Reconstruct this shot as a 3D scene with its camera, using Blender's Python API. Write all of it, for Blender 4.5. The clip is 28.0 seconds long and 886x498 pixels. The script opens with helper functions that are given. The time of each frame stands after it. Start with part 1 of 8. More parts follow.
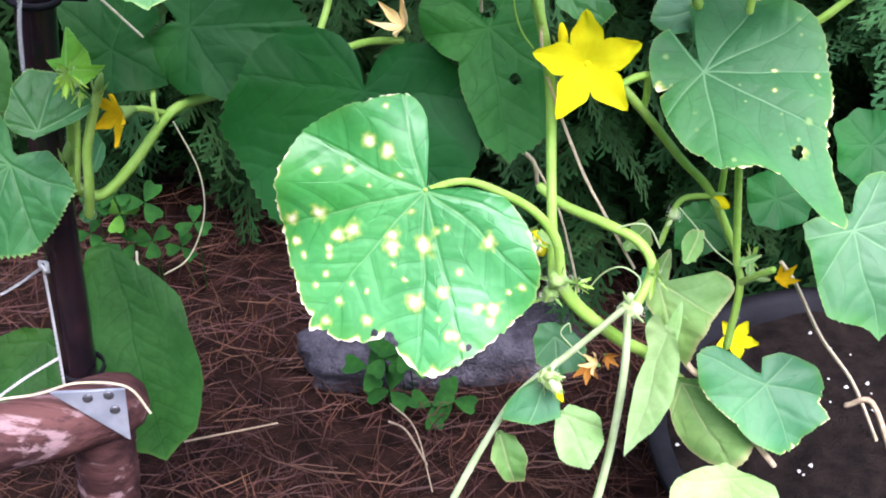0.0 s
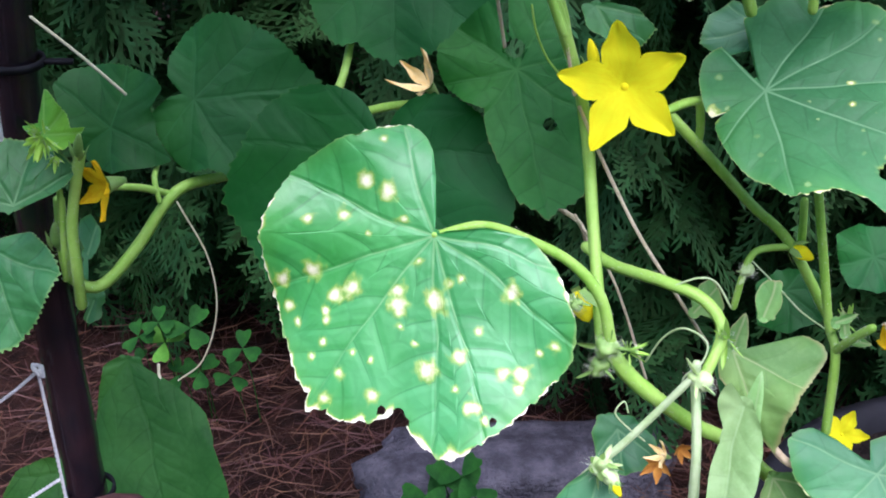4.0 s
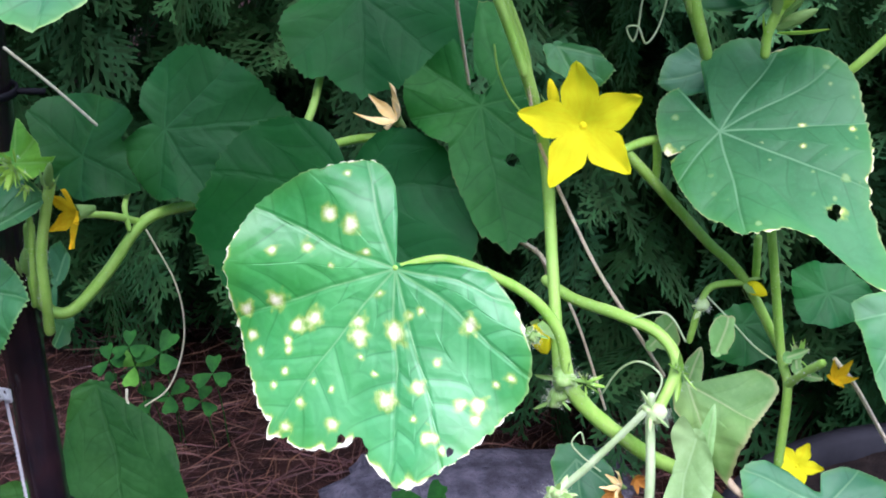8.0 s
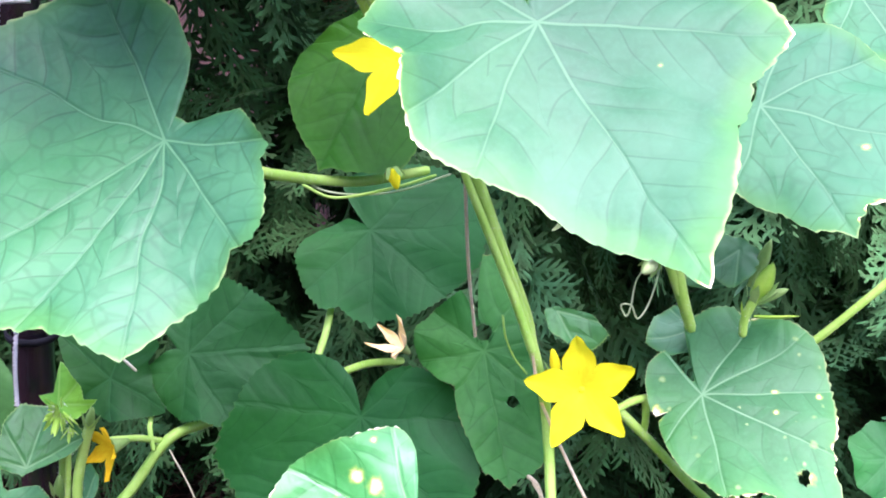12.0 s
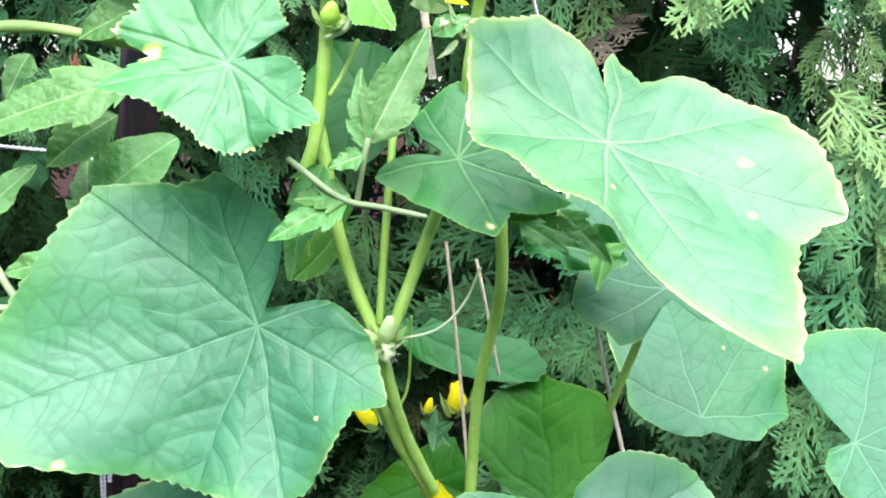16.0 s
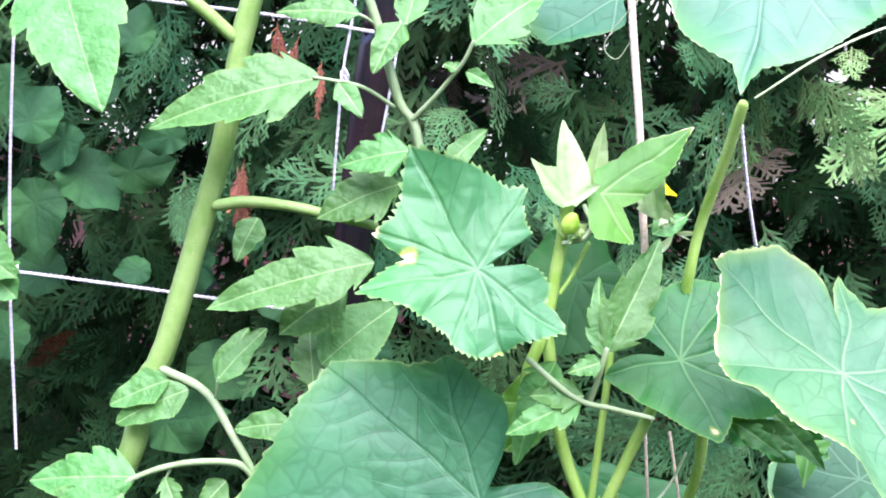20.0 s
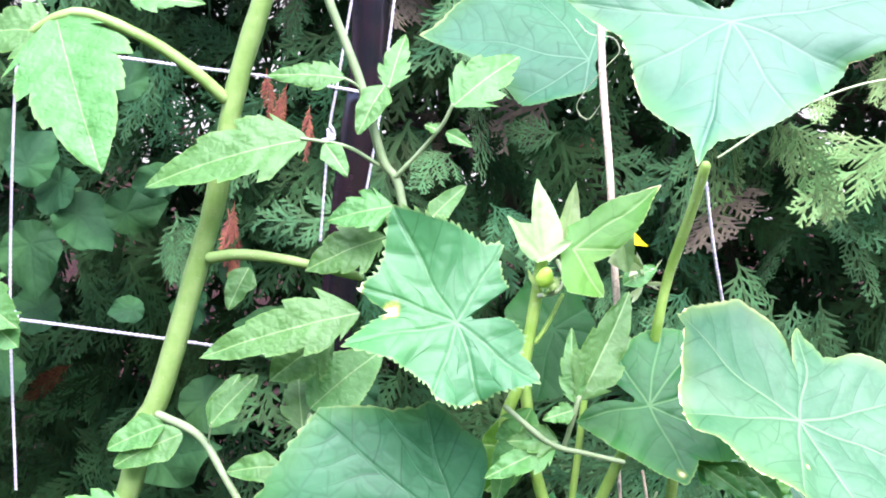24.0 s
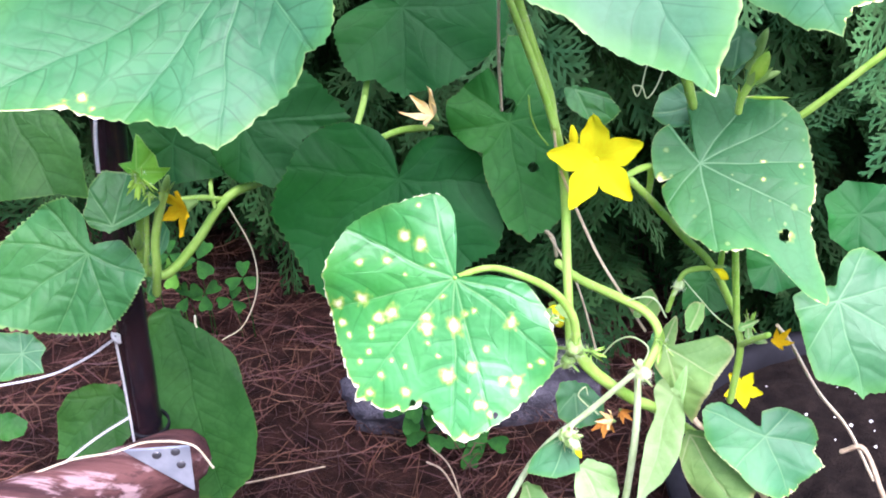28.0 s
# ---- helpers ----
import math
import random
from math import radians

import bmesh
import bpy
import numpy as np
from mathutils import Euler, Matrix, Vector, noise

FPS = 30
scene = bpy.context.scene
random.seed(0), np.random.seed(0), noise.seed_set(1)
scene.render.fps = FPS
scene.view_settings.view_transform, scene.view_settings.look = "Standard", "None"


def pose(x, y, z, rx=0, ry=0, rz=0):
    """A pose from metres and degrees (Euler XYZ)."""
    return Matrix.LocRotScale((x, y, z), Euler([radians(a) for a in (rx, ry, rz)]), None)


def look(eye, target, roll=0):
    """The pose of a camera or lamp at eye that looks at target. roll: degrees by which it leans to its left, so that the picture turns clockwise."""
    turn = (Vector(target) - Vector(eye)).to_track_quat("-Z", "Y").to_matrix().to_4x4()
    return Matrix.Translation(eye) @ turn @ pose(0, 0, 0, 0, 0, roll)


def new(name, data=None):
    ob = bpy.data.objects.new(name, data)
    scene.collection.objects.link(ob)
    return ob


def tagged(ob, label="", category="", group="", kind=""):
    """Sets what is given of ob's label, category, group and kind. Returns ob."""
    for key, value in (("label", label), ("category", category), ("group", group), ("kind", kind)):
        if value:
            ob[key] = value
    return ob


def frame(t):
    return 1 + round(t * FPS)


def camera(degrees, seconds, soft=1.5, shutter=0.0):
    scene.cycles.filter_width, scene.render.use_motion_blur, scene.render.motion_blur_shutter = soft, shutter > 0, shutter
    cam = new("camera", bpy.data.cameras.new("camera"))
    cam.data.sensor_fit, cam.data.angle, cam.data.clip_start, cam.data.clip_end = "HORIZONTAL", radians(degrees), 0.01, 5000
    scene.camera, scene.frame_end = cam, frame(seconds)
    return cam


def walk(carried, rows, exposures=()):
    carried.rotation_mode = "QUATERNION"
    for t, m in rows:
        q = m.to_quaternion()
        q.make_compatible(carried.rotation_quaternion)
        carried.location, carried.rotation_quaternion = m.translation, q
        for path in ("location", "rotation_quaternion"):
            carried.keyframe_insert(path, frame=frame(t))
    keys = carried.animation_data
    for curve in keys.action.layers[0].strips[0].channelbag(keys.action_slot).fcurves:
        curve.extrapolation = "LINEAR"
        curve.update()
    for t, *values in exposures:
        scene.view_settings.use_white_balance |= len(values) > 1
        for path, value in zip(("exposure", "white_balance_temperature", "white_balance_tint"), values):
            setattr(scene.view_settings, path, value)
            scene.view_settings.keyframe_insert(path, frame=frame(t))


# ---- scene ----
cam = camera(40.5, 28.0, 1.9)
PATH = [
    (0, (0.079, 0.009, 0.712), (0.065, 1.666, -0.408), 3.9),
    (0.5, (0.099, 0.029, 0.646), (-0.023, 1.752, -0.362), 1.0),
    (1, (0.111, 0.061, 0.622), (-0.093, 1.835, -0.281), -0.6),
    (1.5, (0.111, 0.067, 0.617), (-0.101, 1.849, -0.266), -1.3),
    (2, (0.112, 0.067, 0.616), (-0.101, 1.849, -0.267), -1.8),
    (2.5, (0.113, 0.067, 0.615), (-0.1, 1.85, -0.265), -1.9),
    (3, (0.116, 0.067, 0.613), (-0.1, 1.854, -0.259), -1.8),
    (3.5, (0.12, 0.068, 0.613), (-0.102, 1.856, -0.256), -1.7),
    (5.5, (0.131, 0.066, 0.618), (-0.093, 1.86, -0.236), -1.7),
    (6, (0.13, 0.065, 0.62), (-0.08, 1.863, -0.231), -1.4),
    (6.5, (0.129, 0.063, 0.62), (-0.071, 1.867, -0.22), -1.2),
    (7, (0.131, 0.062, 0.621), (-0.066, 1.868, -0.216), -0.8),
    (7.5, (0.132, 0.06, 0.62), (-0.06, 1.869, -0.21), -0.7),
    (8, (0.133, 0.059, 0.622), (-0.056, 1.869, -0.208), -0.5),
    (8.5, (0.129, 0.058, 0.629), (-0.042, 1.865, -0.212), 0.0),
    (9, (0.123, 0.058, 0.637), (-0.028, 1.876, -0.183), 0.5),
    (9.5, (0.111, 0.064, 0.662), (-0.008, 1.886, -0.154), 1.2),
    (10, (0.098, 0.067, 0.666), (0.004, 1.921, -0.079), 1.8),
    (10.5, (0.086, 0.066, 0.68), (0.021, 1.935, -0.028), 1.9),
    (11, (0.086, 0.053, 0.693), (0.026, 1.932, 0.009), 1.8),
    (11.5, (0.101, 0.043, 0.716), (0.005, 1.909, 0.003), 1.6),
    (13.5, (0.105, 0.005, 0.756), (-0.023, 1.874, 0.057), 1.0),
    (14, (0.103, 0.003, 0.784), (-0.047, 1.871, 0.084), 1.0),
    (14.5, (0.094, -0.002, 0.811), (-0.057, 1.881, 0.155), 0.9),
    (15, (0.098, -0.003, 0.85), (-0.086, 1.89, 0.233), 1.3),
    (15.5, (0.097, -0.006, 0.875), (-0.094, 1.912, 0.342), 1.4),
    (16, (0.097, -0.014, 0.908), (-0.098, 1.924, 0.455), 2.1),
    (16.5, (0.079, -0.015, 0.966), (-0.054, 1.928, 0.507), 2.7),
    (17, (0.081, -0.025, 0.998), (-0.067, 1.924, 0.575), 3.4),
    (17.5, (0.085, -0.034, 1.001), (-0.102, 1.907, 0.555), 2.8),
    (18, (0.08, -0.039, 1.003), (-0.156, 1.885, 0.51), 2.6),
    (18.5, (0.064, -0.04, 1.008), (-0.202, 1.876, 0.501), 3.0),
    (19, (0.047, -0.042, 1.003), (-0.245, 1.877, 0.521), 3.5),
    (19.5, (0.024, -0.045, 0.991), (-0.261, 1.887, 0.557), 3.9),
    (20, (0.013, -0.046, 0.987), (-0.269, 1.891, 0.576), 4.2),
    (20.5, (0.012, -0.045, 0.995), (-0.272, 1.889, 0.574), 4.3),
    (21, (0.01, -0.046, 0.997), (-0.268, 1.891, 0.582), 4.5),
    (21.5, (0.003, -0.047, 1.001), (-0.253, 1.892, 0.581), 4.7),
    (23.5, (0.014, -0.073, 1.009), (-0.233, 1.874, 0.622), 4.4),
    (24, (0.02, -0.074, 1.01), (-0.248, 1.872, 0.633), 4.0),
    (24.5, (0.026, -0.074, 1.01), (-0.264, 1.87, 0.638), 3.4),
    (25, (0.025, -0.073, 1.008), (-0.265, 1.871, 0.637), 2.9),
    (25.5, (0.028, -0.065, 1.003), (-0.244, 1.858, 0.524), 1.9),
    (26, (0.039, -0.061, 0.947), (-0.222, 1.825, 0.334), 1.2),
    (26.5, (0.057, -0.05, 0.905), (-0.196, 1.785, 0.15), 0.5),
    (27, (0.068, -0.039, 0.862), (-0.152, 1.758, 0.012), 0.0),
    (27.5, (0.065, -0.032, 0.825), (-0.063, 1.699, -0.169), 0.3),
    (28, (0.081, -0.037, 0.793), (0.009, 1.624, -0.318), 1.6),
]
walk(cam, [(t, look(eye, target, roll)) for t, eye, target, roll in PATH], [(0.0, 1.92, 5980, 23), (0.5, 1.39, 5950, 17), (1.0, 1.05, 6050, 12), (2.2, 1.4, 5800, 19), (8.5, 1.60, 5550, 26), (9.3, 1.63, 5550, 30), (10.0, 1.78, 5250, 33), (10.9, 2.46, 5650, 42), (14.0, 2.30, 5750, 28), (15.0, 2.05, 5800, 18), (16.0, 2.32, 5950, 24), (17.0, 2.26, 5700, 26), (18.0, 2.16, 5600, 28), (19.0, 2.20, 5400, 38), (20.2, 2.26, 5700, 40), (25.0, 2.29, 5780, 40), (26.0, 2.04, 5980, 21), (27.0, 2.22, 5800, 27), (28.0, 2.14, 5850, 29)])


# ---- world and light ----
world = bpy.data.worlds.new("sky")
scene.world = world
world.use_nodes = True
wn = world.node_tree
sky = wn.nodes.new("ShaderNodeTexSky")
sky.sky_type, sky.sun_disc = "NISHITA", False
sky.sun_elevation, sky.sun_rotation = radians(63), radians(161)
sky.air_density, sky.dust_density = 1.0, 2.5
wn.links.new(sky.outputs[0], wn.nodes["Background"].inputs[0])
wn.nodes["Background"].inputs[1].default_value = 0.14
sun_data = bpy.data.lights.new("sun", "SUN")
sun_data.energy, sun_data.angle, sun_data.color = 3.3, radians(64), (1.0, 0.97, 0.92)
sun = new("sun", sun_data)
sun.matrix_world = look((0.55, -1.6, 3.32), (0, 0, 0))


# ---- materials ----
class Nodes:
    """Short-hand for building a node tree."""
    def __init__(self, name):
        self.mat = bpy.data.materials.new(name)
        self.mat.use_nodes = True
        self.t = self.mat.node_tree
        self.t.nodes.clear()
        self.out = self.t.nodes.new("ShaderNodeOutputMaterial")

    def put(self, socket, v):
        if v is None:
            return
        if isinstance(v, bpy.types.NodeSocket):
            self.t.links.new(v, socket)
        elif isinstance(v, (tuple, list)) and len(v) == 3 and socket.type == "RGBA":
            socket.default_value = (*v, 1)
        else:
            socket.default_value = v

    def node(self, kind, out=0, props=(), **ins):
        n = self.t.nodes.new("ShaderNode" + kind)
        for k, v in props:
            if k == "operation":
                n.operation = v
            elif k == "feature":
                n.feature = v
        for k, v in ins.items():
            self.put(n.inputs[k.replace("_", " ")], v)
        return n.outputs[out]

    def math(self, op, a, b=0.0, c=0.0):
        n = self.t.nodes.new("ShaderNodeMath")
        n.operation = op
        for s, v in zip(n.inputs, (a, b, c)):
            self.put(s, v)
        return n.outputs[0]

    def mix(self, f, a, b):
        n = self.t.nodes.new("ShaderNodeMix")
        n.data_type = "RGBA"
        self.put(n.inputs[0], f), self.put(n.inputs[6], a), self.put(n.inputs[7], b)
        return n.outputs[2]

    def step(self, v, lo, hi):
        n = self.t.nodes.new("ShaderNodeMapRange")
        n.interpolation_type = "SMOOTHSTEP"
        for k, x in zip(range(3), (v, lo, hi)):
            self.put(n.inputs[k], x)
        return n.outputs[0]

    def place(self, which="Object"):
        return self.t.nodes.new("ShaderNodeTexCoord").outputs[which]

    def noise(self, scale, detail=4.0, at=None, rough=0.6):
        return self.node("TexNoise", 0, Vector=at or self.place(), Scale=scale, Detail=detail, Roughness=rough)

    def bump(self, height, strength=0.5, distance=0.001):
        return self.node("Bump", 0, Height=height, Strength=strength, Distance=distance)

    def rnd(self):
        return self.t.nodes.new("ShaderNodeObjectInfo").outputs["Random"]

    def island(self):
        return self.t.nodes.new("ShaderNodeNewGeometry").outputs["Random Per Island"]

    def done(self, color, rough=0.6, normal=None, metal=0.0, through_color=None, through_part=0.0, spec=0.5):
        b = self.t.nodes.new("ShaderNodeBsdfPrincipled")
        self.put(b.inputs["Base Color"], color), self.put(b.inputs["Roughness"], rough)
        self.put(b.inputs["Normal"], normal), self.put(b.inputs["Metallic"], metal)
        self.put(b.inputs["Specular IOR Level"], spec)
        last = b.outputs[0]
        if through_color is not None:
            tr = self.t.nodes.new("ShaderNodeBsdfTranslucent")
            self.put(tr.inputs[0], through_color)
            if normal is not None:
                self.put(tr.inputs[1], normal)
            m = self.t.nodes.new("ShaderNodeMixShader")
            self.put(m.inputs[0], through_part)
            self.t.links.new(b.outputs[0], m.inputs[1]), self.t.links.new(tr.outputs[0], m.inputs[2])
            last = m.outputs[0]
        self.t.links.new(last, self.out.inputs[0])
        return self.mat


def leaf_material(name, base, pale, vein, rim=None, spots=None, rough=0.47, gloss=0.7, part_through=0.28, relief=0.9, network=0.65, green_edge=None, pale_vein=0.42, mesh=0.7, stain=(0.80, 0.76, 0.46)):
    """A cucumber blade. Each blade carries how far a point lies beside and along its nearest main vein; secondary veins fork off and bend to the tip."""
    n = Nodes(name)
    at = n.place()

    def own_value(key):
        a = n.t.nodes.new("ShaderNodeAttribute")
        a.attribute_name = key
        return a.outputs["Fac"]

    side, along, turn, e, blot = own_value("side"), own_value("along"), own_value("turn"), own_value("rim"), own_value("blot")
    r = n.node("VectorMath", 1, (("operation", "LENGTH"),), Vector=at)
    main = n.step(n.math("DIVIDE", side, n.math("MAXIMUM", n.math("SUBTRACT", 0.00085, n.math("MULTIPLY", along, 0.0055)), 0.00028)), 1.0, 0.3)
    flank = n.step(n.math("DIVIDE", side, n.math("MAXIMUM", n.math("SUBTRACT", 0.0026, n.math("MULTIPLY", along, 0.012)), 0.0010)), 1.0, 0.15)
    drift = n.math("MULTIPLY", n.math("SUBTRACT", n.noise(20.0, 1.5, at, 0.5), 0.5), 0.024)
    q = n.math("SUBTRACT", n.math("SUBTRACT", along, n.math("MULTIPLY", side, 0.62)), n.math("MULTIPLY", n.math("MULTIPLY", side, side), 9.0))
    q = n.math("ADD", n.math("ADD", q, drift), turn)
    fork = n.math("PINGPONG", q, 0.0075)
    reach = n.math("MULTIPLY", n.step(side, 0.034, 0.008), n.step(along, 0.004, 0.014))
    second = n.math("MULTIPLY", n.step(fork, 0.00085, 0.0001), reach)
    curl = n.node("VectorMath", 0, (("operation", "MULTIPLY_ADD"),)).node
    n.put(curl.inputs[0], n.node("TexNoise", 1, Vector=at, Scale=70.0, Detail=2.0)), n.put(curl.inputs[1], (0.0045, 0.0045, 0.0)), n.put(curl.inputs[2], at)
    cell = n.node("TexVoronoi", 0, (("feature", "DISTANCE_TO_EDGE"),), Vector=curl.outputs[0], Scale=95.0)
    third = n.math("MULTIPLY", n.step(cell, 0.13, 0.0), mesh)
    thin = n.math("MAXIMUM", second, n.math("MULTIPLY", third, n.math("MULTIPLY_ADD", n.step(n.noise(35.0, 2.0, at), 0.3, 0.65), 0.45, 0.12)))
    blotch = n.noise(22.0, 5.0, at)
    tint = n.mix(n.step(blotch, 0.35, 0.7), base, pale)
    own = n.rnd()
    tint = n.node("HueSaturation", 0, Hue=n.math("MULTIPLY_ADD", own, 0.02, 0.49), Value=n.math("MULTIPLY_ADD", own, 0.3, 0.85), Color=tint)
    tint = n.mix(n.math("MULTIPLY", n.step(n.noise(7.0, 3.0, at), 0.42, 0.72), 0.5), tint, n.node("HueSaturation", 0, Hue=0.475, Saturation=1.12, Value=1.12, Color=tint))
    fine = n.noise(420.0, 3.0, at)
    tint = n.mix(n.math("MULTIPLY", n.step(fine, 0.45, 0.75), 0.25), tint, pale)
    # Thin veins and vein flanks drawn darker, partly for shade in their grooves.
    tint = n.mix(n.math("MULTIPLY", n.math("MAXIMUM", n.math("MULTIPLY", thin, 0.85), n.math("MULTIPLY", flank, 0.35)), network), tint, n.node("HueSaturation", 0, Saturation=1.12, Value=0.5, Color=tint))
    tint = n.mix(n.math("MULTIPLY", main, n.math("MULTIPLY_ADD", n.step(r, 0.085, 0.02), pale_vein, 0.3 * pale_vein)), tint, vein)
    if green_edge is not None:
        wide = n.math("ADD", e, n.math("MULTIPLY", n.math("SUBTRACT", n.noise(30.0, 3.0, at), 0.5), 0.25))
        tint = n.mix(n.math("MULTIPLY", n.step(wide, 0.80, 1.04), 0.5), tint, green_edge)
    if rim is not None:
        ragged = n.math("ADD", e, n.math("MULTIPLY", n.math("SUBTRACT", n.noise(38.0, 4.0, at), 0.5), rim[2]))
        tint = n.mix(n.math("MULTIPLY", n.step(ragged, rim[1] + 0.008, 1.012), 0.55), tint, rim[0])
    if spots is not None:
        dens = n.noise(16.0, 2.0, at)
        v = n.t.nodes.new("ShaderNodeTexVoronoi")
        n.put(v.inputs["Vector"], at), n.put(v.inputs["Scale"], spots[1]), n.put(v.inputs["Randomness"], 1.0)
        own_size = n.math("POWER", n.node("SeparateColor", 0, Color=v.outputs["Color"]), 1.6)
        size = n.math("MULTIPLY", n.math("MULTIPLY", n.step(n.math("ADD", dens, n.math("MULTIPLY", e, 0.34)), 0.36, 0.72), spots[2]), n.math("MULTIPLY_ADD", own_size, 0.9, 0.42))
        d = n.math("ADD", v.outputs["Distance"], n.math("MULTIPLY", n.math("SUBTRACT", n.noise(170.0, 4.0, at), 0.5), 0.62))
        far = n.math("DIVIDE", d, n.math("ADD", size, 0.001))
        tint = n.mix(n.math("MULTIPLY", n.step(far, 1.35, 0.5), 0.5), tint, (0.20, 0.36, 0.08))
        tint = n.mix(n.math("MULTIPLY", n.step(far, 0.8, 0.3), 0.8), tint, spots[0])
    frayed = n.math("ADD", blot, n.math("MULTIPLY", n.math("SUBTRACT", n.noise(190.0, 5.0, at, 0.7), 0.5), n.math("MULTIPLY", n.step(blot, 0.02, 0.3), 0.9)))
    tint = n.mix(n.math("MULTIPLY", n.step(frayed, 0.0, 0.6), 0.6), tint, (0.48, 0.55, 0.06))
    tint = n.mix(n.step(frayed, 0.30, 0.95), tint, n.mix(n.step(n.noise(120.0, 4.0, at), 0.52, 0.75), stain, (0.62, 0.50, 0.30)))
    puff = n.step(cell, -0.05, 0.5)
    height = n.math("SUBTRACT", n.math("MULTIPLY", puff, 0.38), n.math("MULTIPLY", flank, 0.5))
    height = n.math("ADD", height, n.math("MULTIPLY", n.math("MULTIPLY", n.step(fork, 0.0, 0.0045), reach), 0.55))
    height = n.math("ADD", height, n.math("MULTIPLY", n.noise(75.0, 2.0, at), 0.5))
    nor = n.bump(height, relief * 0.38, 0.0012)
    thru = n.node("HueSaturation", 0, Hue=0.475, Saturation=1.15, Value=1.5, Color=tint)
    return n.done(tint, n.math("MULTIPLY_ADD", blotch, 0.25, rough - 0.1), nor, 0.0, thru, part_through, gloss)


leaf_front = leaf_material("leaf_front", (0.033, 0.142, 0.066), (0.056, 0.186, 0.095), (0.16, 0.36, 0.17), ((0.42, 0.50, 0.18), 0.972, 0.11), rough=0.5, gloss=0.45, network=0.62, pale_vein=0.3, mesh=0.45, green_edge=(0.085, 0.27, 0.045), relief=0.75)
leaf_yellowed = leaf_material("leaf_yellowed", (0.044, 0.155, 0.062), (0.076, 0.205, 0.090), (0.22, 0.38, 0.16), ((0.42, 0.48, 0.16), 0.95, 0.14), rough=0.52, gloss=0.45, network=0.7, pale_vein=0.4, mesh=0.9, green_edge=(0.16, 0.30, 0.06), relief=0.9)
leaf_rich = leaf_material("leaf_rich", (0.016, 0.112, 0.020), (0.030, 0.150, 0.036), (0.12, 0.32, 0.09), ((0.26, 0.44, 0.10), 0.965, 0.08), rough=0.45, gloss=0.3, network=0.6, pale_vein=0.4, mesh=0.7, green_edge=(0.05, 0.24, 0.03), relief=1.3)
leaf_mid = leaf_material("leaf_mid", (0.023, 0.108, 0.044), (0.039, 0.138, 0.062), (0.16, 0.32, 0.17), ((0.34, 0.44, 0.14), 0.975, 0.11), rough=0.55, gloss=0.25, network=0.75, pale_vein=0.24, mesh=0.8, green_edge=(0.055, 0.18, 0.028), relief=0.7)
leaf_plain = leaf_material("leaf_plain", (0.036, 0.158, 0.060), (0.060, 0.205, 0.085), (0.13, 0.32, 0.13), ((0.26, 0.42, 0.10), 0.97, 0.11), rough=0.5, gloss=0.5, network=0.42, green_edge=(0.06, 0.24, 0.035))
leaf_deep = leaf_material("leaf_deep", (0.024, 0.120, 0.044), (0.042, 0.158, 0.064), (0.12, 0.30, 0.13), ((0.34, 0.46, 0.14), 0.972, 0.11), rough=0.5, gloss=0.42, network=0.85, pale_vein=0.4, mesh=1.0, green_edge=(0.05, 0.19, 0.025), relief=1.15)
# Leaves behind the front ones: their shade is put into the base green.
leaf_back_shaded = leaf_material("leaf_back_shaded", (0.008, 0.074, 0.014), (0.013, 0.100, 0.020), (0.030, 0.14, 0.040), ((0.10, 0.22, 0.04), 0.98, 0.03), rough=0.55, gloss=0.2, network=0.5, pale_vein=0.25, mesh=0.4, relief=0.8)
# Low leaves: base lowered to hold the shade near the ground.
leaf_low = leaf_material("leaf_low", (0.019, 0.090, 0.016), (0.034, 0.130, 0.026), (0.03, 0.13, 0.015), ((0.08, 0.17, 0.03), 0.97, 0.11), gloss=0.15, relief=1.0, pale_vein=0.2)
# Inner pair: shade and light from behind put into a deep saturated green.
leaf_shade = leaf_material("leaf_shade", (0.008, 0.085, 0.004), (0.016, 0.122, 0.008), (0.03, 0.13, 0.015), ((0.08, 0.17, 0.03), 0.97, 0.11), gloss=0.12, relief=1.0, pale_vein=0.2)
leaf_fresh = leaf_material("leaf_fresh", (0.028, 0.142, 0.034), (0.050, 0.188, 0.054), (0.15, 0.34, 0.12), ((0.30, 0.46, 0.12), 0.95, 0.05), rough=0.48, gloss=0.4, relief=1.7, network=0.6, pale_vein=0.28, mesh=0.9)
leaf_lime = leaf_material("leaf_lime", (0.046, 0.205, 0.014), (0.078, 0.265, 0.028), (0.24, 0.40, 0.12), ((0.36, 0.50, 0.16), 0.95, 0.05), rough=0.55, gloss=0.45, relief=1.3, network=0.35)
leaf_bright = leaf_material("leaf_bright", (0.060, 0.24, 0.010), (0.13, 0.36, 0.03), (0.2, 0.4, 0.08), ((0.34, 0.52, 0.16), 0.93, 0.05), rough=0.6, gloss=0.3, network=0.4)
leaf_pale = leaf_material("leaf_pale", (0.17, 0.34, 0.10), (0.28, 0.45, 0.19), (0.28, 0.42, 0.18), None, rough=0.6, network=0.25)
leaf_downy = leaf_material("leaf_downy", (0.20, 0.37, 0.11), (0.36, 0.50, 0.24), (0.28, 0.44, 0.16), None, rough=0.75, gloss=0.2, network=0.25, relief=1.6, part_through=0.35)
leaf_wilted = leaf_material("leaf_wilted", (0.085, 0.225, 0.045), (0.17, 0.32, 0.09), (0.32, 0.38, 0.17), ((0.40, 0.32, 0.16), 0.9, 0.1), rough=0.7, relief=1.7, network=0.3)
